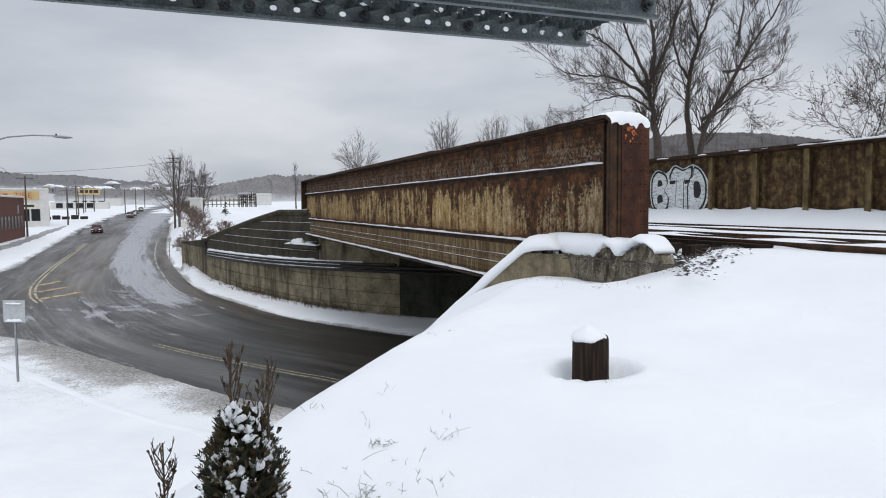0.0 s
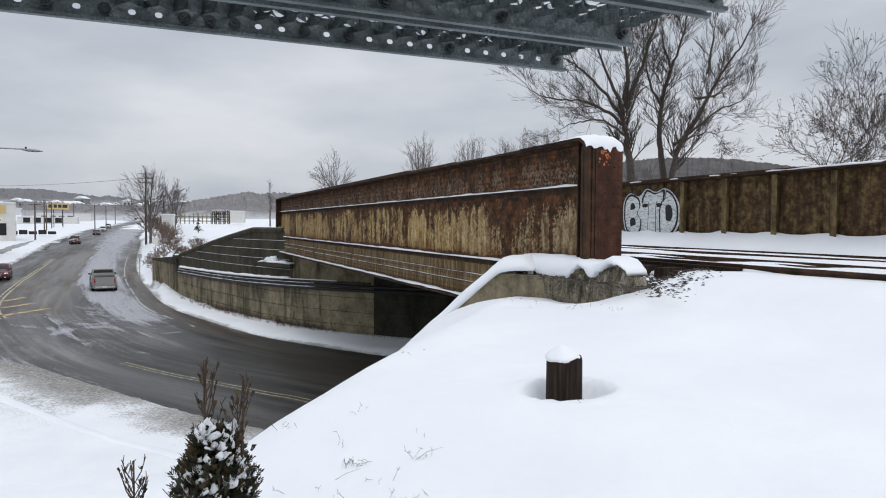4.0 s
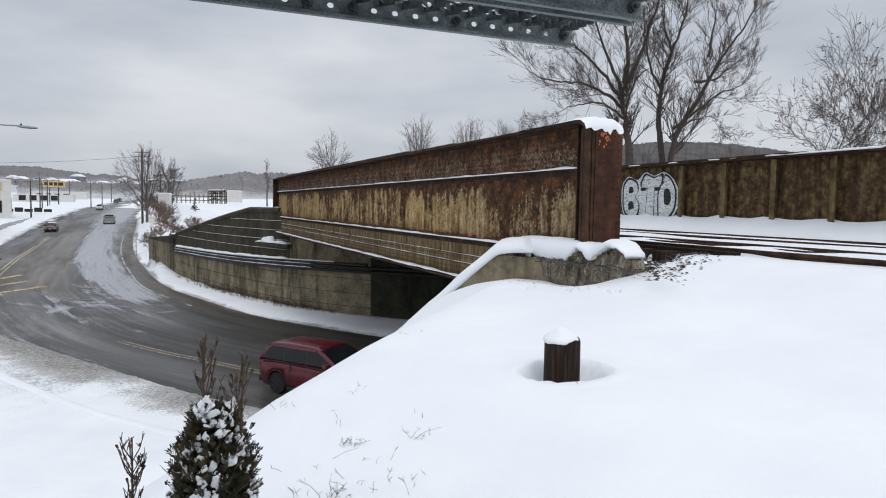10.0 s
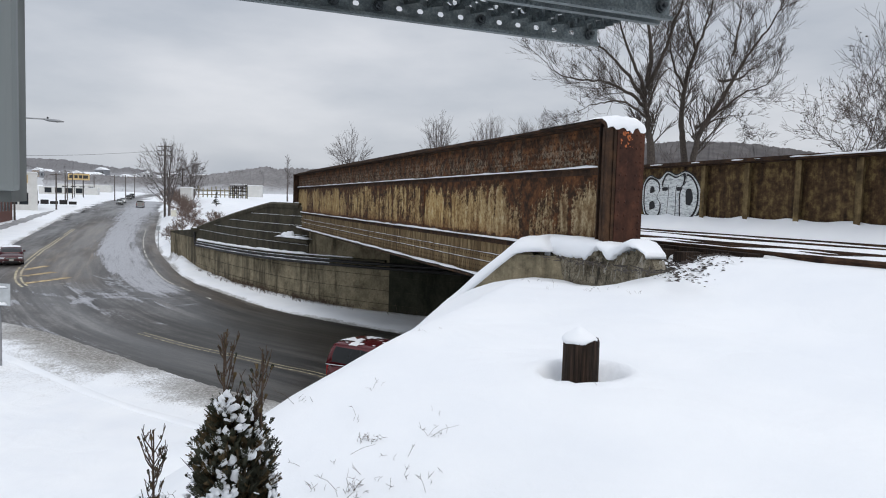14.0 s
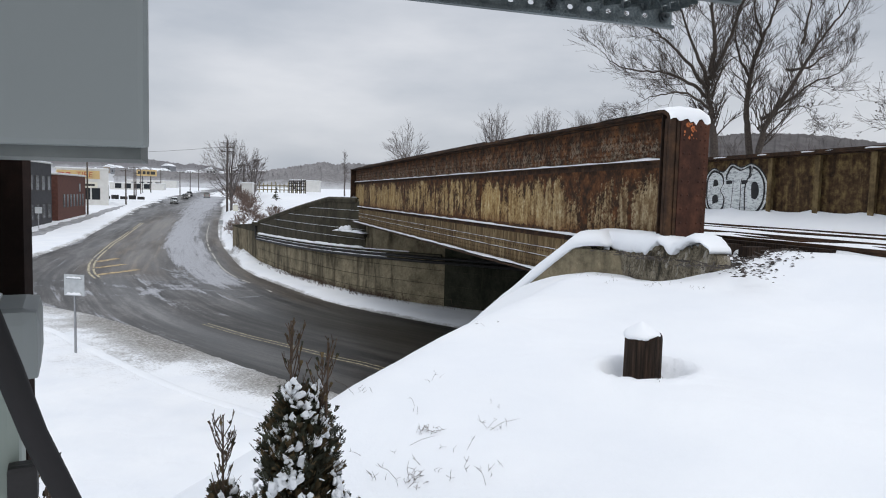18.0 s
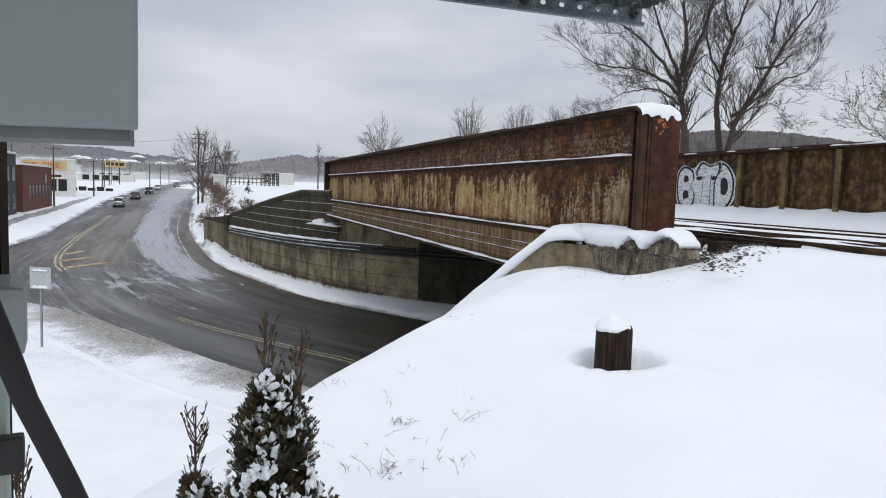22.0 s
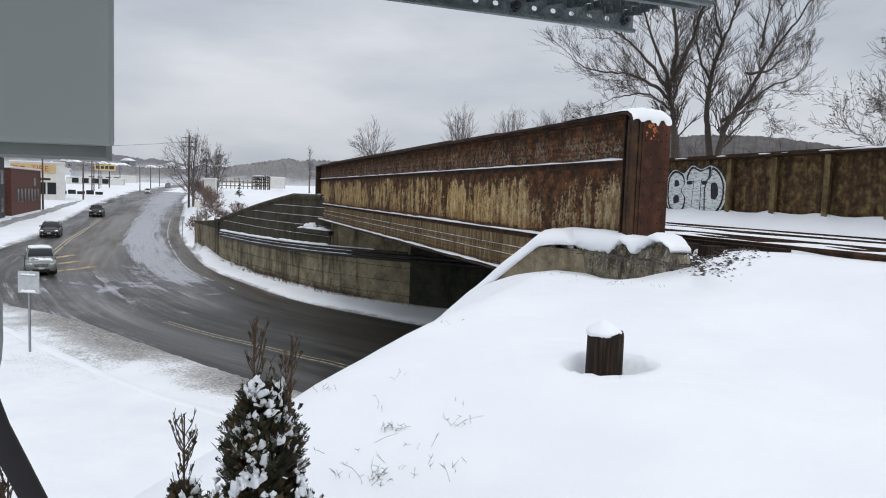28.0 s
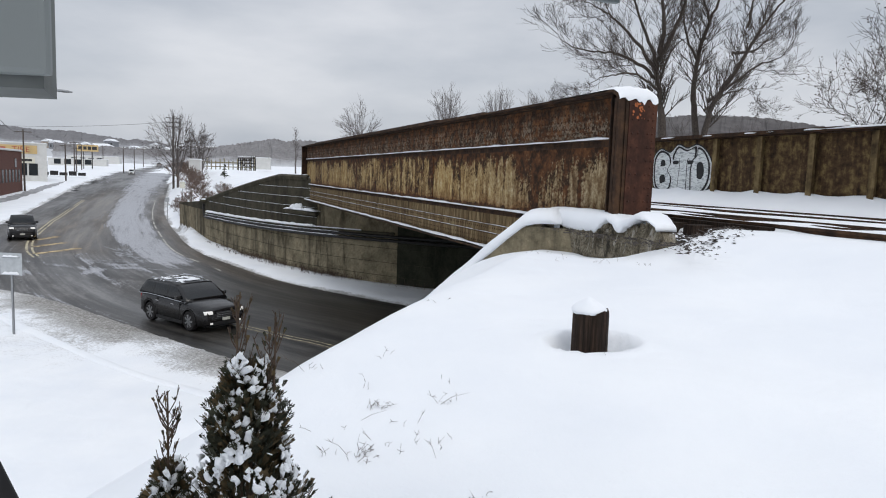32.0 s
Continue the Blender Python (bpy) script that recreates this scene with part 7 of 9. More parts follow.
yard_sign = thing("yard_sign", "low white notice board on two posts", "sign", at=pose(-79.6, 127.4, ground_at(-79.6, 127.4), 0, 0, 20))
for i in (-1.2, 1.2):
    part("post", boxed(i - 0.06, i + 0.06, -0.06, 0.06, -0.3, 3.2), BLACK_STEEL, yard_sign)
part("board", boxed(-1.7, 1.7, -0.12, -0.062, 1.9, 3.2), SIGN_WHITE, yard_sign)

pylon = thing("pylon_sign", "tall yellow sign with dark lettering on two posts", "sign", at=pose(-118.0, 229.5, ground_at(-118, 229.5) - 1.2, 0, 0, 22) @ Matrix.Diagonal((0.82, 1, 0.97, 1)))
for i in (-1.6, 1.6):
    part("post", boxed(i - 0.12, i + 0.12, -0.12, 0.12, -0.5, 8.6), BLACK_STEEL, pylon)
face = part("sign_face", boxed(-3.9, 3.9, -0.3, -0.125, 7.2, 9.4), SIGN_YELLOW, pylon)
for a, b in ((-3.4, -2.0), (-1.6, -0.4), (0.0, 1.2), (1.5, 3.3)):
    part("bar", boxed(a, b, -0.32, -0.301, 7.75, 8.85), SIGN_BLACK, face)

rngt = random.Random(77)
far_cols = [WHITE_WALL, plain("pale_blue_siding", (0.42, 0.47, 0.52), 0.8, 0, 0.1, 1), plain("tan_siding", (0.42, 0.38, 0.32), 0.8, 0, 0.1, 1), plain("grey_siding", (0.28, 0.28, 0.29), 0.8, 0, 0.1, 1)]


def small_house(x, y, w, d, h, turn, mat, label, z):
    b = thing("house", label, "house", "distant houses", at=pose(x, y, z, 0, 0, turn))
    part("wall", boxed(-w / 2, w / 2, -d / 2, d / 2, -3.0, h), mat, b)
    bm = bmesh.new()
    prism(bm, [(-w / 2 - 0.4, h), (w / 2 + 0.4, h), (0, h + w * 0.36)], -d / 2 - 0.3, d / 2 + 0.3)
    part("roof", bm, SNOW, b)
    for i in range(3):
        win = part("window", boxed(-w / 2 + w * (0.14 + 0.28 * i), -w / 2 + w * (0.30 + 0.28 * i), -d / 2 - 0.06, -d / 2 - 0.01, h * 0.35, h * 0.75), GLASS_DARK, b)


for i in range(30):
    t = i / 30
    y = 420 + 420 * t + rngt.uniform(-20, 20)
    x = -y * rngt.uniform(0.40, 0.60) + (15 if i % 3 == 0 else 0)
    if -0.47 < x / y < -0.425:
        x = -y * 0.50
    small_house(x, y, rngt.uniform(7, 11), rngt.uniform(8, 12), rngt.uniform(3.5, 6), rngt.uniform(-30, 30), rngt.choice(far_cols), "distant small house with a snowy roof", 1.5 + max(0, y - 330) * 0.022 + rngt.uniform(0, 3))
for x, y, w, d, h, tn in ((-150, 262, 20, 10, 3.0, 22), (-172, 315, 22, 12, 3.6, 20)):
    house_block("shop", x, y, w, d, h, tn, WHITE_WALL, "low pale roadside shop under snow", [("f", 2 + 3.5 * i, 1.0, 2.2, 1.8) for i in range(4)])
lot_wall = thing("parked_row", "dark row of parked machinery in the snowy lot", "machinery", at=pose(-92.0, 158.0, ground_at(-92, 158), 0, 0, 25))
for i in range(5):
    part("machine", boxed(i * 1.9, i * 1.9 + 1.6, -0.5, 0.6, 0.3, 1.0 + 0.3 * (i % 2), bevel=0.1), BLACK_STEEL, lot_wall)

# yard beyond the abutment: stacked frames, a white shed, a signal case
yard_z = 1.6
shed = house_block("white_shed", -40.4, 150.0, 2.9, 3, 2.3, 8, WHITE_WALL, "small white shed in the rail yard", (), category="shed", z=2.0)
stack = thing("stacked_frames", "row of stacked rail-yard frames behind the shed", "equipment", at=pose(-53.5, 154.0, 2.0, 0, 0, 4))
for i in range(13):
    x = i * 0.95
    part("upright", boxed(x, x + 0.13, 0, 0.4, -1.0, 1.9 + 0.3 * math.sin(i * 1.7)), plain("frame_paint", (0.23, 0.20, 0.12), 0.7, 0, 0.3, 2) if i == 0 else bpy.data.materials["frame_paint"], stack)
part("crossbar", boxed(0, 12.3, 0.12, 0.28, 1.1, 1.35), bpy.data.materials["frame_paint"], stack)
part("crossbar", boxed(0, 12.3, 0.12, 0.28, 0.2, 0.4), bpy.data.materials["frame_paint"], stack)
rack = thing("equipment_rack", "dark lattice of stacked track equipment beside the white shed", "equipment", at=pose(-44.6, 151.0, 2.0, 0, 0, 4))
rack_rng = random.Random(4)
for i in range(9):
    x = i * 0.46
    part("upright", boxed(x, x + 0.12, 0, 0.3, -0.6, 2.2 + rack_rng.uniform(0, 0.7)), BLACK_STEEL, rack)
for z in (0.5, 1.1, 1.7, 2.2):
    part("shelf", boxed(-0.1, 3.9, 0.31, 0.6, z, z + 0.16), WOOD_POLE, rack)
for i in range(10):
    x, z = rack_rng.uniform(0, 3.3), rack_rng.choice((0.66, 1.26, 1.86, 2.36))
    part("crate", boxed(x, x + rack_rng.uniform(0.3, 0.6), 0.32, 0.58, z + 0.001, z + rack_rng.uniform(0.2, 0.4)), WOOD_POLE, rack)
snow_run("snow_strip", [(-0.1, 0.4, 2.62), (1.6, 0.4, 2.7), (3.9, 0.4, 2.62)], 0.4, 0.12, rack, seed=8, n=16, rag=0.6)
hut = house_block("white_hut", -40.6, 111.0, 1.7, 2.0, 2.4, 10, WHITE_WALL, "small white hut among the brush", (), category="hut", z=0.6)
case = thing("signal_case", "small dark trackside signal case on the snow", "case", at=pose(-15.6, 62.0, ground_at(-15.6, 62.0)))
part("case_box", boxed(-0.2, 0.2, -0.2, 0.2, 0, 0.95, bevel=0.03), BLACK_STEEL, case)
part("case_lamp", boxed(-0.62, -0.26, -0.1, 0.1, 1.0, 1.3, bevel=0.03), BLACK_STEEL, case)
part("case_arm", boxed(-0.3, 0.0, -0.03, 0.03, 0.951, 1.02), BLACK_STEEL, case)

# pipes with snow along the far abutment
pipes = thing("abutment_pipes", "pair of dark pipes with snow along the abutment wall", "pipes")
ps = np.interp(np.linspace(2, 35.6, 70), WALL_S, np.arange(len(WALL_LINE)))
pl = np.stack([np.interp(ps, np.arange(len(WALL_LINE)), WALL_LINE[:, k]) for k in (0, 1)], 1)
pt = np.gradient(pl, axis=0)
pt /= np.hypot(*pt.T)[:, None]
out_n = np.stack([-pt[:, 1], pt[:, 0]], 1)
PIPE_S = np.linspace(2, 35.6, 70)
along_z = np.interp(PIPE_S, [2, 10, 15.6, 22, 35.6], [-0.9, -0.9, -0.95, -1.10, -1.32])
ledge_pts = [(*(p + q * 0.10), z) for p, q, z, s_ in zip(pl, out_n, along_z, PIPE_S) if s_ > 12]
bm = bmesh.new()
tube(bm, [(x, y, z - 0.10) for x, y, z in ledge_pts], 0.075, 6)
part("ledge", bm, CONCRETE_DARK, pipes, "narrow concrete ledge above the pipes")
for s0, s1, w_, h_ in ((17.5, 35.4, 0.26, 0.12), (13.8, 17.6, 0.12, 0.05)):
    run_ = [p for p, s_ in zip([(*(p + q * 0.11), z - 0.03) for p, q, z in zip(pl, out_n, along_z)], PIPE_S) if s0 <= s_ <= s1]
    snow_run("snow_strip", run_, w_, h_, pipes, seed=31 + int(s0), n=110, rag=0.25)
for dz, rise_ in ((-0.24, 0.78), (-0.43, 0.90)):
    pts = [(*(p + q * 0.13), z + dz) for p, q, z in zip(pl, out_n, along_z)]
    ex, ey, ez = pts[-1]
    pts += [(ex - 0.12, ey + 0.17, ez + 0.05), (ex - 0.20, ey + 0.28, ez + 0.22), (ex - 0.21, ey + 0.30, ez + rise_)]
    bm = bmesh.new()
    tube(bm, pts, 0.075, 8)
    part("pipe", bm, BLACK_STEEL, pipes, smooth=True)
    snow_run("snow_strip", [(x, y, z + 0.062) for (x, y, z), s_ in zip(pts[:70], PIPE_S) if s_ > 15.5], 0.08, 0.035, pipes, seed=90 + int(dz * 100), n=140, rag=0.6)
part("pipe_cap", boxed(-0.35, 0.45, -0.3, 0.3, -0.62, -0.48, m=pose(ex - 0.1, ey + 0.3, 0, 0, 0, 122)), CONCRETE_DARK, pipes, "small slab over the pipe bends")
snow_run("snow_strip", [(ex - 0.05, ey + 0.0, -0.48), (ex - 0.2, ey + 0.6, -0.48)], 0.4, 0.07, pipes, seed=38, n=14)
seat = thing("bridge_seat", "narrow concrete bearing shelf beside the girder, heaped with snow", "bridge seat")
seat_s = np.linspace(17.2, 20.2, 16)
seat_p = [np.array([np.interp(s_, WALL_S, WALL_LINE[:, k]) for k in (0, 1)]) for s_ in seat_s]
seat_o = np.array([-0.80, -0.60]) * 0.22
bm = bmesh.new()
tube(bm, [(*(p + seat_o), -0.34) for p in seat_p], 0.13, 6)
part("shelf", bm, CONCRETE_DARK, seat)
snow_run("snow_heap", [(*(p + seat_o), -0.23) for p in seat_p], 0.30, 0.11, seat, seed=5, n=26, rag=0.5)
snow_run("snow_heap", [(*(p + seat_o * 0.6), -0.20) for p in seat_p[8:14]], 0.30, 0.30, seat, seed=6, n=10, rag=0.4)
coping_far = thing("wing_wall_coping", "snow-dusted sloped coping of the far wing wall", "coping")
cs = np.linspace(18.5, 36.2, 40)
ci_ = np.interp(cs, WALL_S, np.arange(len(WALL_LINE)))
cl = np.stack([np.interp(ci_, np.arange(len(WALL_LINE)), WALL_LINE[:, k]) for k in (0, 1)], 1)
bm = bmesh.new()
tube(bm, [(x + 0.1, y - 0.05, z + 0.02) for (x, y), z in zip(cl, wall_top(cs))], 0.17, 6)
part("coping_stone", bm, CONCRETE_DARK, coping_far)
snow_run("snow_cap", [(x + 0.35, y + 0.15, z + 0.06) for (x, y), z in zip(cl, wall_top(cs))], 0.5, 0.14, coping_far, seed=41, n=80)

# upper stage of the far wing: a darker face set forward of the wall
us = np.linspace(17.5, WALL_END - 0.1, 60)
ui = np.interp(us, WALL_S, np.arange(len(WALL_LINE)))
ul = np.stack([np.interp(ui, np.arange(len(WALL_LINE)), WALL_LINE[:, k]) for k in (0, 1)], 1)
ut = np.gradient(ul, axis=0)
ut /= np.hypot(*ut.T)[:, None]
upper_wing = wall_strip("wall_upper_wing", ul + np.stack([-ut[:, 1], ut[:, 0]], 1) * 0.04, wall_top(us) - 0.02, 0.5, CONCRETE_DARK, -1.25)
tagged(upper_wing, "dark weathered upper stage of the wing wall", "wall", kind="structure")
for z0 in (-0.55, -0.05, 0.45, 0.95):
    m_ = wall_top(us) > z0 + 0.12
    if m_.sum() > 3:
        snow_run("snow_joint", [(*(p + np.array([-q[1], q[0]]) * 0.045), z0) for p, q, ok in zip(ul, ut, m_) if ok], 0.018, 0.016, upper_wing, seed=int(z0 * 100) + 60, n=60)
course_lines = thing("wall_courses", "recessed snow-dusted joints along the concrete wall", "joints", kind="structure")
for z0 in (-1.75, -2.45, -3.1):
    pts = [(*(p + q * 0.01), z0 + 0.02 * math.sin(i * 0.3)) for i, (p, q) in enumerate(zip(pl, out_n))]
    bm = bmesh.new()
    tube(bm, pts, 0.014, 4)
    part("joint", bm, CONCRETE_DARK, course_lines)


# dead weeds along the foot of the far wall
def wall_weeds():
    rng = random.Random(55)
    store = ([], [])
    for i in range(480):
        a = rng.choice([rng.gauss(24, 2.5), rng.gauss(17, 2.0), rng.uniform(9, 34)])
        k = float(np.interp(a, WALL_S, np.arange(len(WALL_LINE))))
        k0 = int(min(len(WALL_LINE) - 2, max(0, k)))
        p = WALL_LINE[k0] + (WALL_LINE[k0 + 1] - WALL_LINE[k0]) * (k - k0)
        t = WALL_LINE[k0 + 1] - WALL_LINE[k0]
        t = t / math.hypot(*t)
        q = p + np.array([-t[1], t[0]]) * (0.08 + rng.random() ** 2 * 0.7)
        z = ground_at(q[0], q[1])
        h = rng.uniform(0.08, 0.3) * (2.0 if rng.random() < 0.1 else 1.0)
        b = Vector((q[0], q[1], z - 0.03))
        e = b + Vector((rng.gauss(0, 0.35) * h, rng.gauss(0, 0.35) * h, h))
        light_tube(store, [b, b.lerp(e, 0.5) + Vector((0, 0, 0.02)), e], [0.011, 0.009, 0.006], 3)
        for n in range(2):
            c = b.lerp(e, rng.uniform(0.4, 0.9))
            light_tube(store, [c, c + Vector((rng.gauss(0, 0.08), rng.gauss(0, 0.08), rng.uniform(0.02, 0.1)))], [0.008, 0.005], 3)
    tagged(from_arrays("dead_weeds", *store, STEM), "dead brown weeds along the foot of a concrete wall", "weeds", kind="stuff")


wall_weeds()


# ---- wooded hills far behind ----
def hill(name, pts, depth, base, seed, label, rough=3.0, step_m=3.0, mat=None):
    """A wooded ridge: crest heights along a plan line, a ragged skyline of crowns, sloping towards the viewer."""
    rng = np.random.default_rng(seed)
    p = np.array(pts, float)
    s = np.r_[0, np.cumsum(np.hypot(*np.diff(p[:, :2], axis=0).T))]
    n = int(s[-1] / step_m)
    q = np.linspace(0, s[-1], n)
    X, Y, Z = (np.interp(q, s, p[:, k]) for k in range(3))
    v, f = [], []
    rows = 9
    nrm = np.stack([X, Y], 1) / np.hypot(X, Y)[:, None]
    for r in range(rows):
        t = r / (rows - 1)
        for i in range(n):
            d = depth * (t - 1)
            z = base + (Z[i] - base) * t ** 0.8 + rough * rng.uniform(-0.5, 0.9) * (0.3 + 0.7 * t)
            v.append((X[i] + nrm[i, 0] * d + rng.uniform(-1, 1), Y[i] + nrm[i, 1] * d, z))
    for r in range(rows - 1):
        for i in range(n - 1):
            f.append((r * n + i, r * n + i + 1, (r + 1) * n + i + 1, (r + 1) * n + i))
    return tagged(from_arrays(name, v, f, mat), label, "hills", kind="structure")


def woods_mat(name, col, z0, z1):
    # bare woods above; lower slopes paler with snow and haze put into the colour
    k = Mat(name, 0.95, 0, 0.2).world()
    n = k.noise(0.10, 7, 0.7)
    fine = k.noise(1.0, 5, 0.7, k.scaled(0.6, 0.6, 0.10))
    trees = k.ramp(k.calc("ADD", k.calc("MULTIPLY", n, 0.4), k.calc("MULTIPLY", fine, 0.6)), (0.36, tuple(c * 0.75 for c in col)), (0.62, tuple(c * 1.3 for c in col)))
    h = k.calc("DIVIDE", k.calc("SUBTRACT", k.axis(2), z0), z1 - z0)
    snow_haze = k.ramp(k.calc("ADD", k.calc("MULTIPLY", h, 0.5), k.calc("MULTIPLY", n, 0.6)), (0.36, 0.75), (0.52, 0.38), (0.66, 0.0))
    k.color(k.mix(snow_haze, trees, (0.62, 0.64, 0.67)))
    return k.m


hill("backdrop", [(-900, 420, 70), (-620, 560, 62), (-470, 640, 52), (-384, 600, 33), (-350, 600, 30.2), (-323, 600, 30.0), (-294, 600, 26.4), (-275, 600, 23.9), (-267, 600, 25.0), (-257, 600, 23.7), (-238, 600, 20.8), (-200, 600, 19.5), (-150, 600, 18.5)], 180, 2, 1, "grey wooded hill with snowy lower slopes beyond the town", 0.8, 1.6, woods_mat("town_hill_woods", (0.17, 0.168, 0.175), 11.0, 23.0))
# grey lightened and foot whitened to paint haze over the yard woods
hill("backdrop_2", [(-215, 380, 13), (-175, 400, 11.5), (-145, 400, 12.4), (-133, 400, 14.2), (-121, 400, 16.0), (-108, 400, 18.2), (-97, 400, 20.3), (-91, 400, 18.6), (-84, 400, 19.6), (-66, 400, 19.5), (-20, 400, 19), (60, 400, 20), (140, 400, 22), (230, 380, 24)], 60, 0, 2, "bare grey woodland behind the rail yard", 0.8, 0.6, woods_mat("hazy_yard_woods", (0.205, 0.200, 0.203), 3.0, 10.5))
hill("backdrop_3", [(60, 560, 30), (120, 520, 44), (157, 500, 50), (192, 500, 52.5), (225, 500, 52), (262, 500, 48.5), (323, 500, 41), (480, 470, 38), (760, 380, 46)], 160, 0, 3, "dark wooded hill beyond the bridge", 0.9, 1.0, plain("dark_woods", (0.095, 0.088, 0.088), 0.95, 0, 0.3, 0.08, 0.4))


# ---- slush thrown up by wheels: ridges along the lanes and curved tracks of turning traffic ----
def slush_ridges():
    rng = random.Random(91)
    v, f = [], []

    def ribbon(pts, w):
        p = np.array(pts)
        t = np.gradient(p, axis=0)
        t /= np.maximum(np.hypot(*t.T), 1e-6)[:, None]
        nrm = np.stack([-t[:, 1], t[:, 0]], 1)
        k0 = len(v)
        for i, (q, m) in enumerate(zip(p, nrm)):
            e = min(1.0, 4.0 * min(i, len(p) - 1 - i) / len(p))
            a, b = w * e * rng.uniform(0.35, 1.0), w * e * rng.uniform(0.35, 1.0)
            z = float(road_z(q[0], q[1]))
            v.extend([(*(q + m * a), z + 0.004), (*q, z + 0.004 + 0.012 * e), (*(q - m * b), z + 0.004)])
            if i:
                k = k0 + 3 * i
                f.extend([(k - 3, k - 2, k + 1, k), (k - 2, k - 1, k + 2, k + 1)])

    base = float(line_dist(np.array([40.0]), np.array([6.2]), R_LINE)[1][0])
    for i in range(46):
        d = rng.choice([rng.gauss(5.4, 0.4), rng.gauss(6.2, 0.5), rng.gauss(10.5, 0.9), rng.gauss(13, 0.8)])
        a0 = base + rng.uniform(52, 190)
        ln = rng.uniform(1.5, 7)
        q = offset_line(d, a0, a0 + ln, int(ln / 0.3) + 4)
        ribbon(q + np.array([[0.2 * math.sin(j * 0.05 + i), 0.2 * math.cos(j * 0.04 + i)] for j in range(len(q))]), rng.uniform(0.03, 0.07))
    # short bursts of slush thrown off the trodden lane towards the painted island
    for i in range(34):
        t = rng.random()
        root = np.array([-19.9 + 4.2 * t, 44.2 - 6.6 * t]) + np.array([rng.gauss(0, 0.35), rng.gauss(0, 0.35)])
        a = math.radians(rng.gauss(132, 17))
        ln = rng.uniform(0.9, 2.9)
        n = int(ln / 0.12) + 4
        ribbon([root + np.array([math.cos(a), math.sin(a)]) * ln * u + np.array([0.07 * math.sin(5 * u + i), 0.0]) for u in np.linspace(0, 1, n)], rng.uniform(0.04, 0.12))
    for i in range(16):
        t = rng.random()
        root = np.array([-19.0 + 7.0 * t, 38.6 - 5.2 * t]) + np.array([rng.gauss(0, 0.5), rng.gauss(0, 0.4)])
        a = math.radians(rng.choice([rng.gauss(150, 8), rng.gauss(35, 10)]))
        ln = rng.uniform(0.8, 2.4)
        n = int(ln / 0.12) + 4
        ribbon([root + np.array([math.cos(a), math.sin(a)]) * ln * u for u in np.linspace(0, 1, n)], rng.uniform(0.04, 0.10))
    ob = from_arrays("slush_ridges", v, f, plain("grey_slush", (0.25, 0.258, 0.27), 0.7, 0, 0.25, 6, 0.5), smooth=True)
    tagged(ob, "ridges of grey slush left by tyres on the road", "slush", kind="stuff")


slush_ridges()

# a trodden grey side track between the brick building and the road
side_v, side_f = [], []
SIDE = smooth_line([(-44, 62), (-50.9, 76.9), (-58.9, 97.1), (-68.0, 118.7), (-77.0, 141.0)], 12)
side_t = np.gradient(SIDE, axis=0)
side_t /= np.hypot(*side_t.T)[:, None]
rng = random.Random(8)
for i, (p, q) in enumerate(zip(SIDE, side_t)):
    e = min(1.0, 6.0 * min(i, len(SIDE) - 1 - i) / len(SIDE))
    for k_ in (-1, 0, 1):
        x, y = p[0] - q[1] * k_ * e * rng.uniform(0.5, 1.1), p[1] + q[0] * k_ * e * rng.uniform(0.5, 1.1)
        side_v.append((x, y, ground_at(x, y) + (0.05 if k_ == 0 else 0.012)))
    if i:
        b = 3 * i
        side_f += [(b - 3, b - 2, b + 1, b), (b - 2, b - 1, b + 2, b + 1)]
tagged(from_arrays("side_track", side_v, side_f, plain("trodden_snow", (0.30, 0.305, 0.315), 0.8, 0, 0.5, 1.2, 0.4), smooth=True), "trodden grey slush track in snow", "track", kind="structure")

# low ridges of an old wheel track in the snow along the near verge
verge_track = thing("snow_track", "faint old wheel track in verge snow", "track", kind="structure")
NEAR_EDGE = smooth_line([(2, 14.7), (-3.7, 18.5), (-6.2, 20.1), (-11.0, 24.0), (-14.2, 26.6), (-18.5, 29.2)], 8)
vt = np.gradient(NEAR_EDGE, axis=0)
vt /= np.hypot(*vt.T)[:, None]
for off in (2.9,):
    pl_ = NEAR_EDGE + np.stack([-vt[:, 1], vt[:, 0]], 1) * off
    pl_ = pl_[6:34]
    snow_run("snow_ridge", [(x, y, ground_at(x, y) - 0.02) for x, y in pl_], 0.34, 0.045, verge_track, seed=int(off * 10), rag=0.2, n=50)


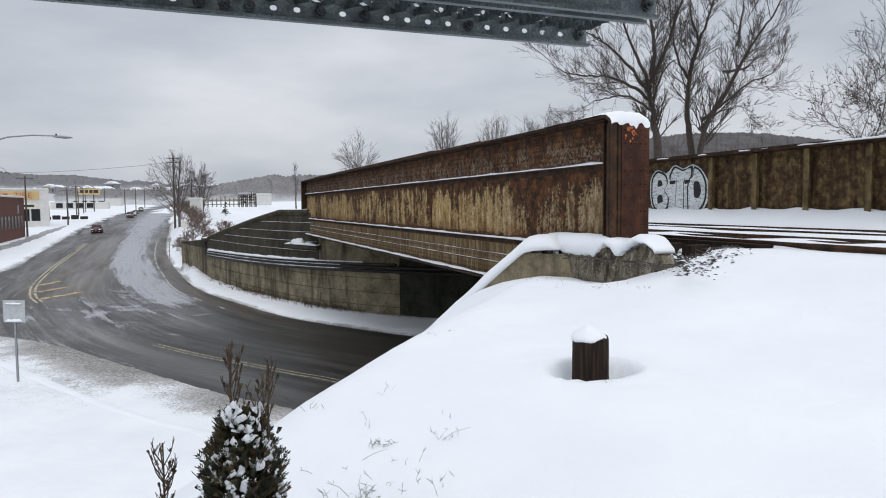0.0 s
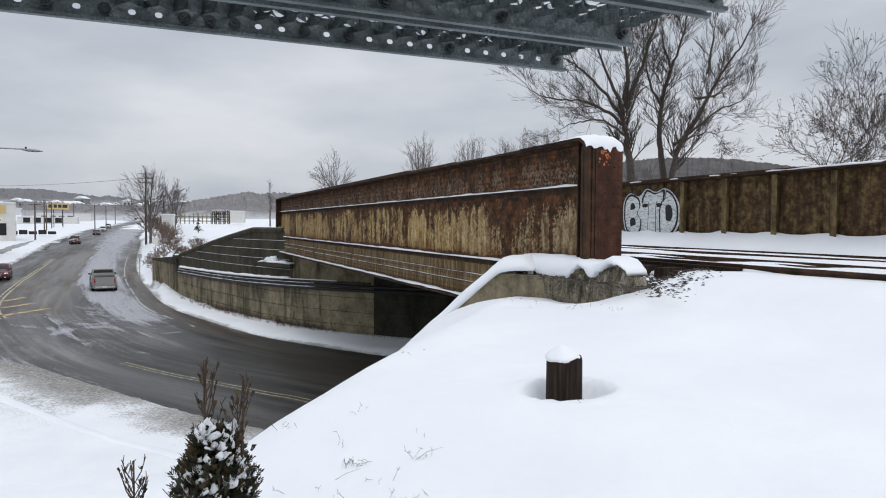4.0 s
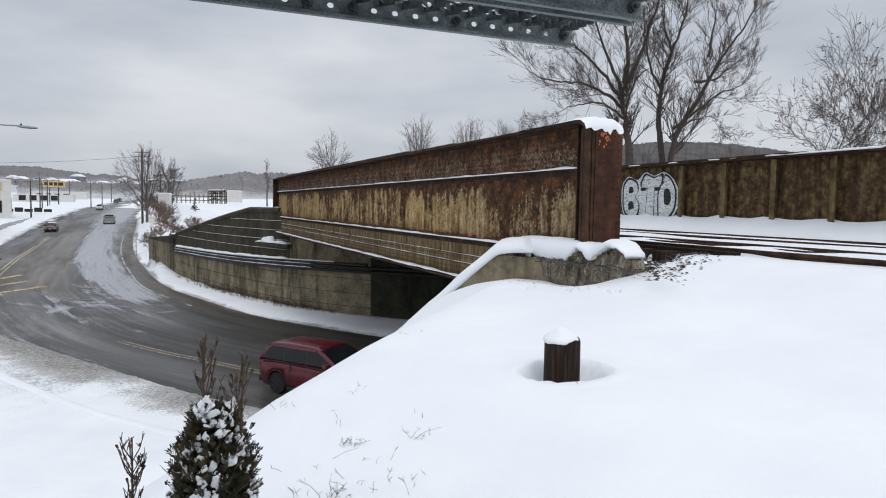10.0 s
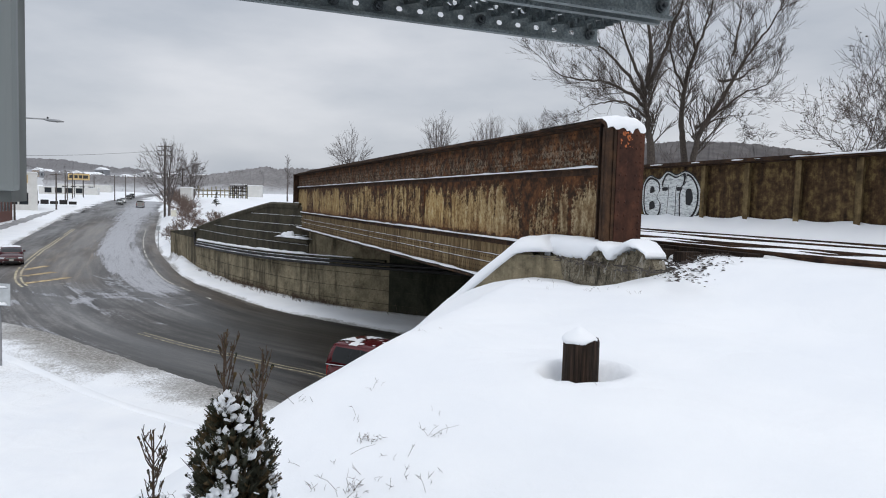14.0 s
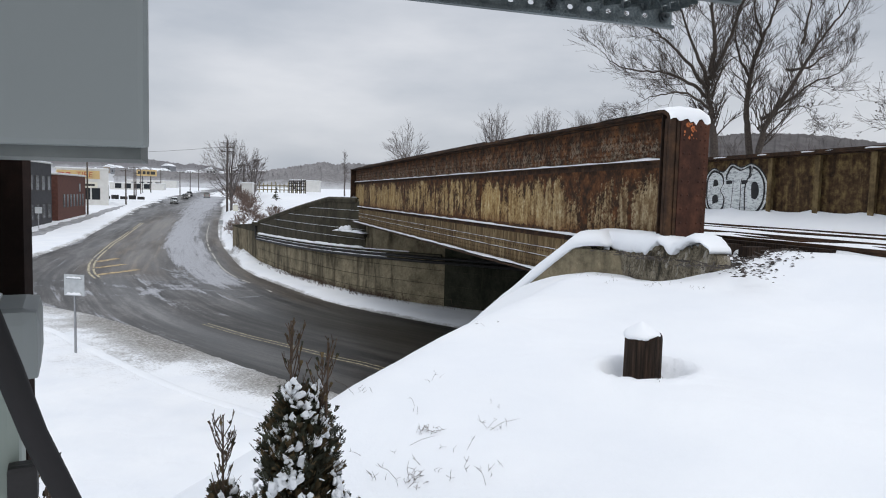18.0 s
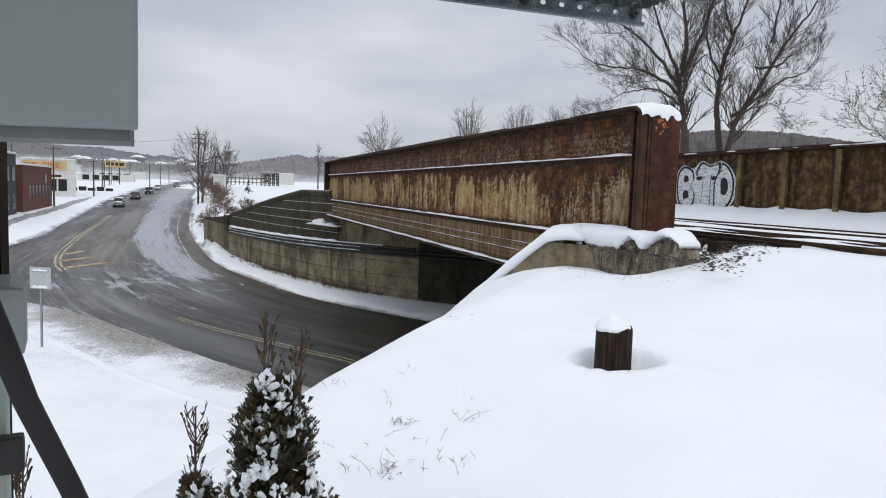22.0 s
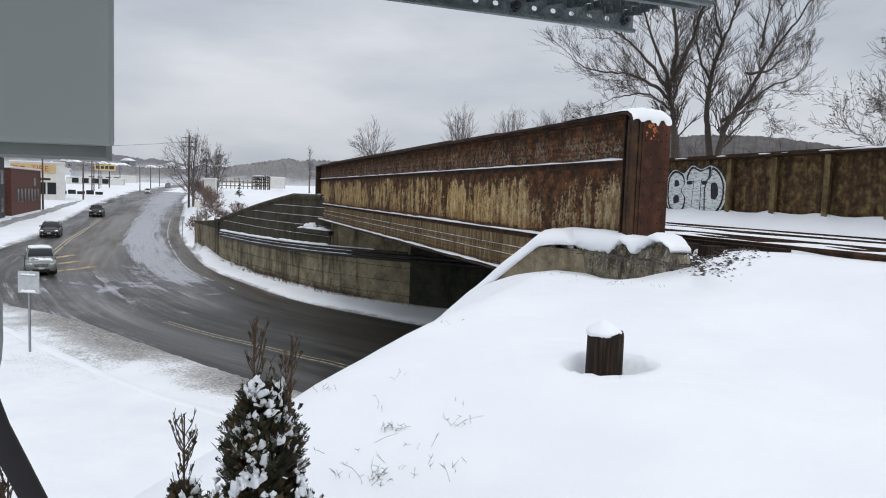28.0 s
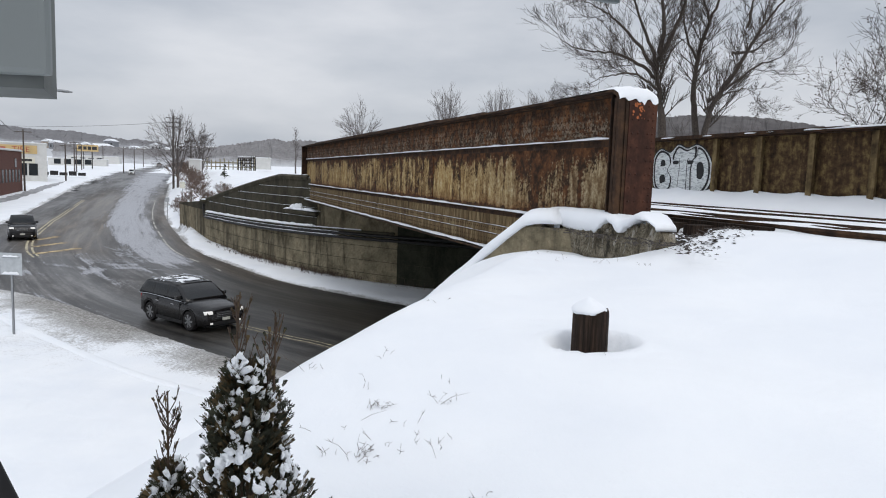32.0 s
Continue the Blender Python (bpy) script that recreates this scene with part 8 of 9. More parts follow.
# ---- small snow-roofed houses scattered up the town's hillside ----
def hillside_houses():
    rng = random.Random(77)
    walls = [plain("hillside_white_siding", (0.55, 0.56, 0.57), 0.8, 0, 0.1, 0.5), plain("hillside_grey_siding", (0.24, 0.25, 0.27), 0.8, 0, 0.1, 0.5), plain("hillside_tan_siding", (0.36, 0.31, 0.26), 0.8, 0, 0.1, 0.5)]
    glass = plain("hillside_window", (0.05, 0.055, 0.06), 0.3, 0, 0.1, 1)
    words = ["white", "grey", "tan"]
    for i in range(20):
        a = -190 - 155 * (i + rng.uniform(0.1, 0.9)) / 20
        crest = float(np.interp(a, [-384, -350, -323, -294, -275, -257, -238, -200], [33, 30.2, 30.0, 26.4, 23.9, 23.7, 20.8, 19.5]))
        t = rng.uniform(0.12, 0.55)
        far = math.hypot(a, 600)
        k = 1 + 180 * (t - 1) / far
        x, y, z = a * k, 600 * k, 2 + (crest - 2) * t ** 0.8 - 1.0
        w, d, h = rng.uniform(6, 9), rng.uniform(6, 8), rng.uniform(3.6, 5.2)
        c = rng.randrange(3)
        house = thing("hillside_house", words[c] + " house with a snow-covered gable roof on the hillside", "house", "hillside houses", at=pose(x, y, z, 0, 0, rng.uniform(-20, 60)))
        part("wall", boxed(-w / 2, w / 2, -d / 2, d / 2, 0, h), walls[c], house)
        bm = bmesh.new()
        prism(bm, [(-w / 2 - 0.4, h + 0.01), (w / 2 + 0.4, h + 0.01), (0, h + 1.9)], -d / 2 - 0.4, d / 2 + 0.4)
        bmesh.ops.recalc_face_normals(bm, faces=bm.faces)
        part("roof", bm, SNOW, house)
        for q in (-0.28, 0.05, 0.3):
            part("window", boxed(q * w - 0.6, q * w + 0.6, -d / 2 - 0.08, -d / 2 - 0.01, h - 3.0, h - 1.3), glass, house)


hillside_houses()


# ---- vehicles ----
def car_paint(name, col, dirt=0.35):
    k = Mat(name, 0.24, 0.0, 0.4)
    n = k.noise(3.0, 7, 0.65)
    z = k.axis(2)
    splash = k.calc("MULTIPLY", k.ramp(z, (0.25, 1.0), (0.75, 0.0)), k.ramp(n, (0.35, 0.2), (0.65, 1.0)))
    k.color(k.mix(k.calc("MULTIPLY", splash, dirt), col, (0.16, 0.145, 0.13)))
    k.b.inputs["Coat Weight"].default_value = 0.12
    return k.m


GLASS = plain("car_glass", (0.010, 0.012, 0.014), 0.12, 0, 0.2, 1, 0, 0.35)
TRIM = plain("black_plastic_trim", (0.018, 0.018, 0.019), 0.6, 0, 0.3, 8)
CHROME = plain("chrome_trim", (0.55, 0.56, 0.58), 0.2, 0.9, 0.1, 8)
TYRE = plain("tyre_rubber", (0.016, 0.015, 0.015), 0.85, 0, 0.3, 10)
DARK_RIM = plain("dark_alloy_rim", (0.05, 0.05, 0.053), 0.35, 0.6, 0.2, 8)
RIM = plain("alloy_rim", (0.32, 0.33, 0.34), 0.35, 0.7, 0.2, 8)
BRIGHT_RIM = plain("polished_rim", (0.62, 0.63, 0.64), 0.3, 0.55, 0.15, 8)
PLATE = plain("pale_plate", (0.55, 0.55, 0.50), 0.5, 0, 0.1, 8)
TAIL = plain("red_tail_lens", (0.28, 0.012, 0.012), 0.25, 0, 0.2, 6)


def glow(name, col, power):
    k = Mat(name, 0.2)
    k.color(col)
    k.b.inputs["Emission Color"].default_value = rgb(col)
    k.b.inputs["Emission Strength"].default_value = power
    return k.m


HEADLAMP = glow("lit_headlamp", (0.80, 0.79, 0.76), 0.35)


def loft(stations):
    """A closed shell from rings of equal length."""
    bm = bmesh.new()
    rings = [[bm.verts.new(p) for p in ring] for ring in stations]
    n = len(rings[0])
    for a, b in zip(rings, rings[1:]):
        for q in range(n):
            bm.faces.new((a[q], a[(q + 1) % n], b[(q + 1) % n], b[q]))
    bm.faces.new(rings[0][::-1])
    bm.faces.new(rings[-1])
    bmesh.ops.recalc_face_normals(bm, faces=bm.faces)
    return bm


def body_ring(x, w, z0, zt, crown=0.03, tuck=0.06):
    """A body section: sill, swelling side, shoulder, crowned top."""
    side = [(-w + tuck, z0), (-w + 0.01, z0 + (zt - z0) * 0.22), (-w, z0 + (zt - z0) * 0.55), (-w + 0.02, z0 + (zt - z0) * 0.82), (-w + 0.07, zt - 0.015), (-w * 0.5, zt + crown * 0.7)]
    ring = side + [(0, zt + crown)] + [(-y, z) for y, z in side[::-1]]
    return [(x, y, z) for y, z in ring]


def wheel(parent, x, y, r, s, rim):
    w = part("wheel", bmesh.new(), TYRE, parent)
    w.matrix_local = pose(x, y, r, 90, 0, 0)
    bm = bmesh.new()
    lathe(bm, [(r * 0.68, -0.09), (r * 0.68, -0.10), (r * 0.93, -0.105), (r, -0.075), (r, 0.075), (r * 0.93, 0.105), (r * 0.68, 0.10), (r * 0.68, 0.09)], 24)
    bmesh.ops.delete(bm, geom=[f for f in bm.faces if len(f.verts) > 4], context="FACES_ONLY")
    part("tyre", bm, TYRE, w, smooth=False)
    bm = bmesh.new()
    lathe(bm, [(r * 0.68, -0.092), (r * 0.68, 0.092)], 24)
    for q in range(7):
        a = q * math.pi / 3.5
        box(bm, 0.02, r * 0.66, -0.028, 0.028, -s * 0.100 - 0.007, -s * 0.100 + 0.007, m=Matrix.Rotation(a, 4, "Z"))
    part("rim", bm, rim, w)
    bm = bmesh.new()
    lathe(bm, [(r * 0.66, -0.0935), (r * 0.66, 0.0935)], 20)
    part("hub_shadow", bm, TRIM, w)


SIZE = 0.88      # the cars are of the compact kind


def mantle(name, x0, x1, half, height, thick, bare, seed, parent):
    """Snow lying on a roof or bonnet: an uneven sheet with ragged edges and bare patches."""
    rng = np.random.default_rng(seed)
    nx2, ny2 = 26, 18
    v, f = [], []
    for i in range(nx2):
        for j in range(ny2):
            x, y = x0 + (x1 - x0) * i / (nx2 - 1), half * (2 * j / (ny2 - 1) - 1)
            e = min(i, nx2 - 1 - i, j, ny2 - 1 - j)
            v.append((x + rng.uniform(-0.02, 0.02), y + rng.uniform(-0.02, 0.02), height(x, y) + (thick * rng.uniform(0.5, 1.0) if e else -0.012)))
    for i in range(nx2 - 1):
        for j in range(ny2 - 1):
            x, y = x0 + (x1 - x0) * i / nx2, half * (2 * j / ny2 - 1)
            if noise.noise(Vector((x * 2.3, y * 2.3, seed))) + 0.5 * noise.noise(Vector((x * 6, y * 6, seed))) > bare - 0.5:
                f.append((i * ny2 + j, (i + 1) * ny2 + j, (i + 1) * ny2 + j + 1, i * ny2 + j + 1))
    ob = from_arrays(name, v, f, SNOW, parent, True)
    return ob


def vehicle(name, label, category, paint, L, W, H, r, wb, side, cabin, snow=0.0, lights=True, bed=None, chrome=False, hood_snow=0.0, roof_rack=False, size=1.0, bare=0.0, rim=None):
    """Local x forward, origin on the ground below the body's middle. side: (x, top of the lower body) from tail to nose in parts of L and H;
    cabin: x of rear foot, rear top, front top, front foot, in parts of L."""
    g = thing(name, label, category, "vehicles")
    L, W, H, r, wb = (q * SIZE * size for q in (L, W, H, r, wb))
    w = W / 2
    xs = lambda u: (u - 0.5) * L  # noqa: E731
    z0 = r * 0.62
    fine = [(u, float(np.interp(u, [p[0] for p in side], [p[1] for p in side]))) for u in sorted(set([p[0] for p in side] + list(np.linspace(0.04, 0.96, 16))))]
    st = []
    for u, t in fine:
        taper = 1 - 0.17 * max(0, (abs(u - 0.5) - 0.36) / 0.14) ** 2.4
        lift = 0.16 * max(0, (abs(u - 0.5) - 0.44) / 0.06)
        st.append(body_ring(xs(u), w * taper, z0 + lift * H * 0.35, t * H, 0.025 if u < cabin[3] else 0.05))
    body = part("body", loft(st), paint, g, smooth=True)
    # wheel openings cut through the flanks
    bm = bmesh.new()
    for x in (-wb / 2, wb / 2):
        for s in (1, -1):
            lathe(bm, [(r * 1.15, -0.17), (r * 1.15, 0.17)], 28, m=pose(x, s * (w - 0.09), r * 1.04, 90, 0, 0))
    bmesh.ops.recalc_face_normals(bm, faces=bm.faces)
    cutter = bpy.data.objects.new("cutter", mesh_of(bm, "cutter", TRIM))
    scene.collection.objects.link(cutter)
    cut = body.modifiers.new("arches", "BOOLEAN")
    cut.operation, cut.object, cut.solver = "DIFFERENCE", cutter, "EXACT"
    whole = body.data
    body.data = bpy.data.meshes.new_from_object(body.evaluated_get(bpy.context.evaluated_depsgraph_get()))
    body.modifiers.clear()
    bpy.data.objects.remove(cutter)
    bpy.data.meshes.remove(whole)
    part("underbody", boxed(xs(0.05), xs(0.95), -w * 0.70, w * 0.70, z0 - 0.04, z0 + 0.20), TRIM, g)
    top_at = lambda x: float(np.interp(x / L + 0.5, [p[0] for p in side], [p[1] for p in side])) * H  # noqa: E731
    belt = top_at(xs((cabin[0] + cabin[3]) / 2))
    tz = H - 0.075
    a, b, c, d = (xs(u) for u in cabin)
    ws, wt = w - 0.055, w * 0.78
    # the greenhouse: curved screens and sides
    runs = [(a, 0.0), (a + (b - a) * 0.30, 0.52), (a + (b - a) * 0.70, 0.90), (b, 0.975), (b + (c - b) * 0.35, 1.0), (b + (c - b) * 0.75, 1.0), (c, 0.975), (c + (d - c) * 0.30, 0.80), (c + (d - c) * 0.65, 0.45), (d, 0.0)]

    def frame_at(x, k):
        z1 = max(belt, top_at(x)) if k < 0.02 else belt
        z = z1 + (tz - z1) * k + 0.004
        hw = ws + (wt - ws) * k
        return hw, z

    rings = []
    for x, k in runs:
        hw, z = frame_at(x, max(k, 0.01))
        zb = top_at(x) - 0.02
        rings.append([(x, -ws * 0.99, zb), (x, -(ws + hw) / 2 - 0.012 * k, (zb + z) / 2), (x, -hw, z), (x, -hw * 0.6, z + 0.02 * k), (x, 0, z + 0.03 * k), (x, hw * 0.6, z + 0.02 * k), (x, hw, z), (x, (ws + hw) / 2 + 0.012 * k, (zb + z) / 2), (x, ws * 0.99, zb)])
    part("cabin_shell", loft(rings), paint, g, smooth=True)
    rr = []
    for x, k in runs[2:8] if not bed else runs[2:7]:
        hw, z = frame_at(x, k)
        x = x if k > 0.85 else x - (d - c) * 0.22
        z = z if k > 0.85 else frame_at(x, 0.945)[1]
        rr.append([(x, -hw - 0.002, z - 0.030), (x, -hw - 0.008, z + 0.006), (x, -hw * 0.72, z + 0.036), (x, 0, z + 0.050), (x, hw * 0.72, z + 0.036), (x, hw + 0.008, z + 0.006), (x, hw + 0.002, z - 0.030)])
    part("roof", loft(rr), paint, g, smooth=True)
    ks, kx = [q[1] for q in runs[6:]][::-1], [q[0] for q in runs[6:]][::-1]
    front_x = lambda f: float(np.interp(f, ks, kx))  # noqa: E731
    rear_x = lambda f: float(np.interp(f, [q[1] for q in runs[:4]], [q[0] for q in runs[:4]]))  # noqa: E731

    def pane(name, grid, mat):
        bm = bmesh.new()
        vs = [[bm.verts.new(p) for p in row] for row in grid]
        for ra, rb in zip(vs, vs[1:]):
            for q in range(len(ra) - 1):
                bm.faces.new((ra[q], ra[q + 1], rb[q + 1], rb[q]))
        bmesh.ops.recalc_face_normals(bm, faces=bm.faces)
        part(name, bm, mat, g, smooth=True)

    # screens follow the curve of the shell, a few millimetres proud of it
    for name_, part_runs, cut0, cut1, back in (("windscreen", runs[6:], 0.14, 0.93, 0.009), ("rear_window", runs[:4], 0.25, 0.86, -0.009)):
        px_, pk_ = [q[0] for q in part_runs], [q[1] for q in part_runs]
        grid = []
        for q in np.linspace(cut0, cut1, 9):
            x = px_[0] + (px_[-1] - px_[0]) * q
            k = float(np.interp(q, [(v - px_[0]) / (px_[-1] - px_[0]) for v in px_], pk_))
            hw, z = frame_at(x, max(k, 0.02))
            grid.append([(x + back, hw * e, z + 0.010 + float(np.interp(abs(e), [0, 0.6, 1], [0.03, 0.02, 0])) * k) for e in (-0.90, -0.6, -0.3, 0, 0.3, 0.6, 0.90)])
        pane(name_, grid, GLASS)
    # side windows, with dark posts between them
    split = [0.05, 0.335, 0.645, 1.0] if not bed else [0.10, 0.40, 1.0]
    for s in (1, -1):
        def side_pane(name, x0, x1, f0, f1, proud, mat):
            grid = []
            for f in np.linspace(f0, f1, 5):
                xa, xb = max(x0, rear_x(f) + (0.13 if not bed else 0.08)), min(x1, front_x(f) - 0.10)
                yy = s * (ws + (wt - ws) * f + 0.012 * (1 - abs(2 * f - 1)) + proud)
                grid.append([(xa, yy, belt + (tz - belt) * f), (max(xb, xa + 0.01), yy, belt + (tz - belt) * f)])
            pane(name, grid, mat)

        cuts = [a + (d - 0.16 - a) * t for t in split]
        for x0, x1 in zip(cuts, cuts[1:]):
            side_pane("side_window", x0 + 0.025, x1 - 0.025, 0.10, 0.86, 0.011, GLASS)
        for x in cuts[1:-1]:
            side_pane("pillar", x - 0.05, x + 0.05, 0.08, 0.88, 0.008, TRIM)
        bm = bmesh.new()
        tube(bm, [(x, s * (ws + 0.012), top_at(x) - 0.005) for x in np.linspace(a, d, 6)], 0.016, 5)
        part("belt_trim", bm, CHROME if chrome else TRIM, g)
        m = part("mirror", boxed(-0.07, 0.07, *sorted((s * 0.02, s * 0.19)), -0.06, 0.07, bevel=0.03), paint if not bed else TRIM, g)
        m.matrix_local = pose(d - 0.34, s * (w - 0.07), belt + 0.10)
        for x in (-wb / 2, wb / 2):
            bm = bmesh.new()
            tube(bm, [(x + r * 1.17 * math.cos(q), s * (w - 0.010), r * 1.04 + r * 1.17 * math.sin(q)) for q in np.linspace(-0.2, math.pi + 0.2, 15)], 0.018, 5)
            part("wheel_arch", bm, TRIM, g)
            wheel(g, x, s * (w - 0.10), r, s, rim or RIM)
        part("sill", boxed(-wb / 2 + r * 1.2, wb / 2 - r * 1.2, *sorted((s * (w - 0.12), s * (w + (0.09 if bed else 0.0)))), z0 - 0.03, z0 + (0.03 if bed else 0.08), bevel=0.012), (CHROME if bed else TRIM), g)
        for x in (a + (d - a) * 0.46, a + (d - a) * 0.78):
            part("door_handle", boxed(x - 0.16, x, *sorted((s * (w - 0.03), s * (w + 0.012))), belt - 0.17, belt - 0.14), CHROME if chrome else paint, g)
        for x in (a + (d - a) * (0.42 if not bed else 0.30), d - 0.30):
            part("door_seam", boxed(x, x + 0.012, *sorted((s * (w - 0.03), s * (w + 0.002))), z0 + 0.12, belt - 0.05), TRIM, g)
        nose, nz = xs(1.0), top_at(xs(0.975))
        bm = bmesh.new()
        box(bm, nose - 0.40, nose + 0.012, *sorted((s * (w * 0.56), s * (w * 0.88))), nz - 0.125, nz - 0.015, bevel=0.03)
        for v in bm.verts:
            v.co.x -= 0.055 * max(0.0, (abs(v.co.y) - w * 0.55) / (w * 0.3)) ** 1.5 + 0.30 * max(0.0, v.co.z - nz + 0.13)
        part("headlamp", bm, HEADLAMP if lights else CHROME, g)
        part("tail_lamp", boxed(xs(0) - 0.008, xs(0) + 0.14, *sorted((s * (w * 0.64), s * (w * 0.83))), belt - 0.42, belt - 0.08, bevel=0.02), TAIL, g)
        part("fog_lamp", boxed(nose - 0.12, nose + 0.016, *sorted((s * w * 0.58, s * w * 0.70)), z0 + 0.09, z0 + 0.15), HEADLAMP if lights else CHROME, g)
    part("grille", boxed(nose - 0.12, nose + 0.006, -w * 0.42, w * 0.42, nz - 0.25, nz - 0.06, bevel=0.02), TRIM, g)
    for q in range(3):
        part("grille_bar", boxed(nose - 0.02, nose + 0.014, -w * 0.40, w * 0.40, nz - 0.225 + 0.06 * q, nz - 0.205 + 0.06 * q), CHROME, g)
    part("air_intake", boxed(nose - 0.12, nose + 0.010, -w * 0.54, w * 0.54, z0 + 0.05, z0 + 0.17, bevel=0.02), TRIM, g)
    part("front_bumper", boxed(nose - 0.20, nose + 0.022, -w * 0.66, w * 0.66, z0 + 0.18, z0 + 0.30, bevel=0.035), paint, g)
    part("rear_bumper", boxed(xs(0) - 0.05, xs(0) + 0.14, -w * 0.80, w * 0.80, z0 + 0.04, z0 + 0.22, bevel=0.03), CHROME if bed else TRIM, g)
    part("number_plate", boxed(nose + 0.023, nose + 0.03, -0.15, 0.15, z0 + 0.19, z0 + 0.29), PLATE, g)
    part("number_plate", boxed(xs(0) - 0.062, xs(0) - 0.051, -0.15, 0.15, z0 + 0.10, z0 + 0.20), PLATE, g)
    if bed:
        part("cargo_bed", boxed(xs(0.035), xs(bed), -w * 0.80, w * 0.80, belt - 0.05, belt + 0.045), TRIM, g, "dark open cargo bed")
        for s in (1, -1):
            part("bed_rail", boxed(xs(0.01), xs(bed), *sorted((s * w * 0.80, s * w * 0.96)), belt + 0.0, belt + 0.055, bevel=0.015), paint, g)
        part("tailgate", boxed(xs(0) - 0.012, xs(0) + 0.04, -w * 0.72, w * 0.72, z0 + 0.25, belt + 0.03, bevel=0.012), paint, g)
    if roof_rack:
        for s in (1, -1):
            bm = bmesh.new()
            tube(bm, [(b + 0.1, s * wt * 0.92, H + 0.0), (c - 0.3, s * wt * 0.92, H + 0.0)], 0.02, 6)
            part("roof_rail", bm, CHROME, g)
    if snow:
        mantle("roof_snow", b - 0.04, c - 0.02, wt * 0.96, lambda x, y: tz + 0.058 - 0.035 * (y / wt) ** 2, snow, bare, int(L * 100), g)
    if hood_snow:
        mantle("hood_snow", d + 0.04, xs(0.93), w * 0.74, lambda x, y: top_at(x) + 0.052 - 0.05 * (y / (w * 0.8)) ** 2, 0.02, 0.42, 9, g)
    return g


SUV = [(0.0, 0.48), (0.012, 0.60), (0.05, 0.635), (0.30, 0.635), (0.62, 0.615), (0.72, 0.610), (0.82, 0.595), (0.92, 0.555), (0.965, 0.52), (0.988, 0.47), (1.0, 0.38)]
VAN = [(0.0, 0.46), (0.010, 0.57), (0.04, 0.60), (0.40, 0.60), (0.70, 0.585), (0.80, 0.575), (0.89, 0.545), (0.95, 0.51), (0.985, 0.46), (1.0, 0.36)]
SEDAN = [(0.0, 0.52), (0.02, 0.66), (0.10, 0.70), (0.30, 0.685), (0.62, 0.665), (0.72, 0.65), (0.84, 0.61), (0.94, 0.54), (0.98, 0.48), (1.0, 0.36)]
TRUCK = [(0.0, 0.60), (0.01, 0.64), (0.05, 0.645), (0.38, 0.645), (0.62, 0.645), (0.72, 0.64), (0.82, 0.625), (0.94, 0.60), (0.98, 0.56), (1.0, 0.40)]

red_suv = vehicle("suv", "dark red compact crossover with wet grimy flanks", "suv", car_paint("dark_red_paint", (0.088, 0.005, 0.014), 0.2), 4.55, 1.84, 1.68, 0.35, 2.70, SUV, (0.02, 0.13, 0.53, 0.745), rim=DARK_RIM)
van = vehicle("minivan", "maroon minivan with snow on roof and bonnet", "minivan", car_paint("maroon_paint", (0.085, 0.006, 0.010), 0.25), 5.14, 1.98, 1.76, 0.34, 3.08, VAN, (0.015, 0.06, 0.60, 0.80), snow=0.016, chrome=True, hood_snow=1, lights=False, bare=0.62, rim=BRIGHT_RIM)
red_car = vehicle("sedan", "dark maroon sedan with a thin layer of roof snow", "car", car_paint("cherry_paint", (0.050, 0.006, 0.011), 0.25), 4.87, 1.79, 1.46, 0.33, 2.85, SEDAN, (0.10, 0.26, 0.56, 0.74), snow=0.02, chrome=True, lights=False)
silver_suv = vehicle("suv", "silver compact suv with snow-covered roof", "suv", car_paint("silver_paint", (0.20, 0.222, 0.215), 0.6), 4.60, 1.82, 1.70, 0.35, 2.66, SUV, (0.03, 0.12, 0.55, 0.72), snow=0.035, hood_snow=1, lights=False, rim=BRIGHT_RIM)
black_suv = vehicle("suv", "black suv with roof rails and patches of snow", "suv", car_paint("black_paint", (0.006, 0.006, 0.007), 0.12), 4.62, 1.95, 1.70, 0.37, 2.70, SUV, (0.02, 0.13, 0.54, 0.735), snow=0.014, roof_rack=True, chrome=True, bare=0.55)
dark_truck = vehicle("pickup_truck", "black pickup truck with lit headlamps", "pickup", car_paint("dark_grey_paint", (0.009, 0.009, 0.011), 0.12), 5.6, 1.98, 1.88, 0.39, 3.5, TRUCK, (0.36, 0.40, 0.60, 0.72), bed=0.35)
silver_truck = vehicle("pickup_truck", "silver extended-cab pickup truck with a black open bed", "pickup", car_paint("pewter_paint", (0.27, 0.268, 0.255), 0.6), 5.85, 2.03, 1.87, 0.39, 3.64, TRUCK, (0.38, 0.405, 0.60, 0.72), lights=False, bed=0.37, size=1.04, rim=BRIGHT_RIM)
far_car = vehicle("suv", "distant white car on the hill road", "car", car_paint("white_paint", (0.55, 0.56, 0.56)), 4.6, 1.82, 1.65, 0.34, 2.7, SUV, (0.03, 0.12, 0.55, 0.72))


# ---- what moves ----
# path of the oncoming lane and of the outgoing lane
IN_LANE = [(-160, 405), (-122, 285), (-106, 240), (-84, 184), (-68.5, 142), (-56.4, 110.5), (-48.2, 90), (-43, 75), (-36, 60), (-28.7, 47.6), (-22.9, 38.4), (-18.3, 33.3), (-14.8, 29.2), (-11.3, 26.4), (-7.75, 23.6), (-3.5, 20.75), (2, 17.2), (10, 11.8), (34, -4.5), (86, -39), (156, -86), (320, -195)]
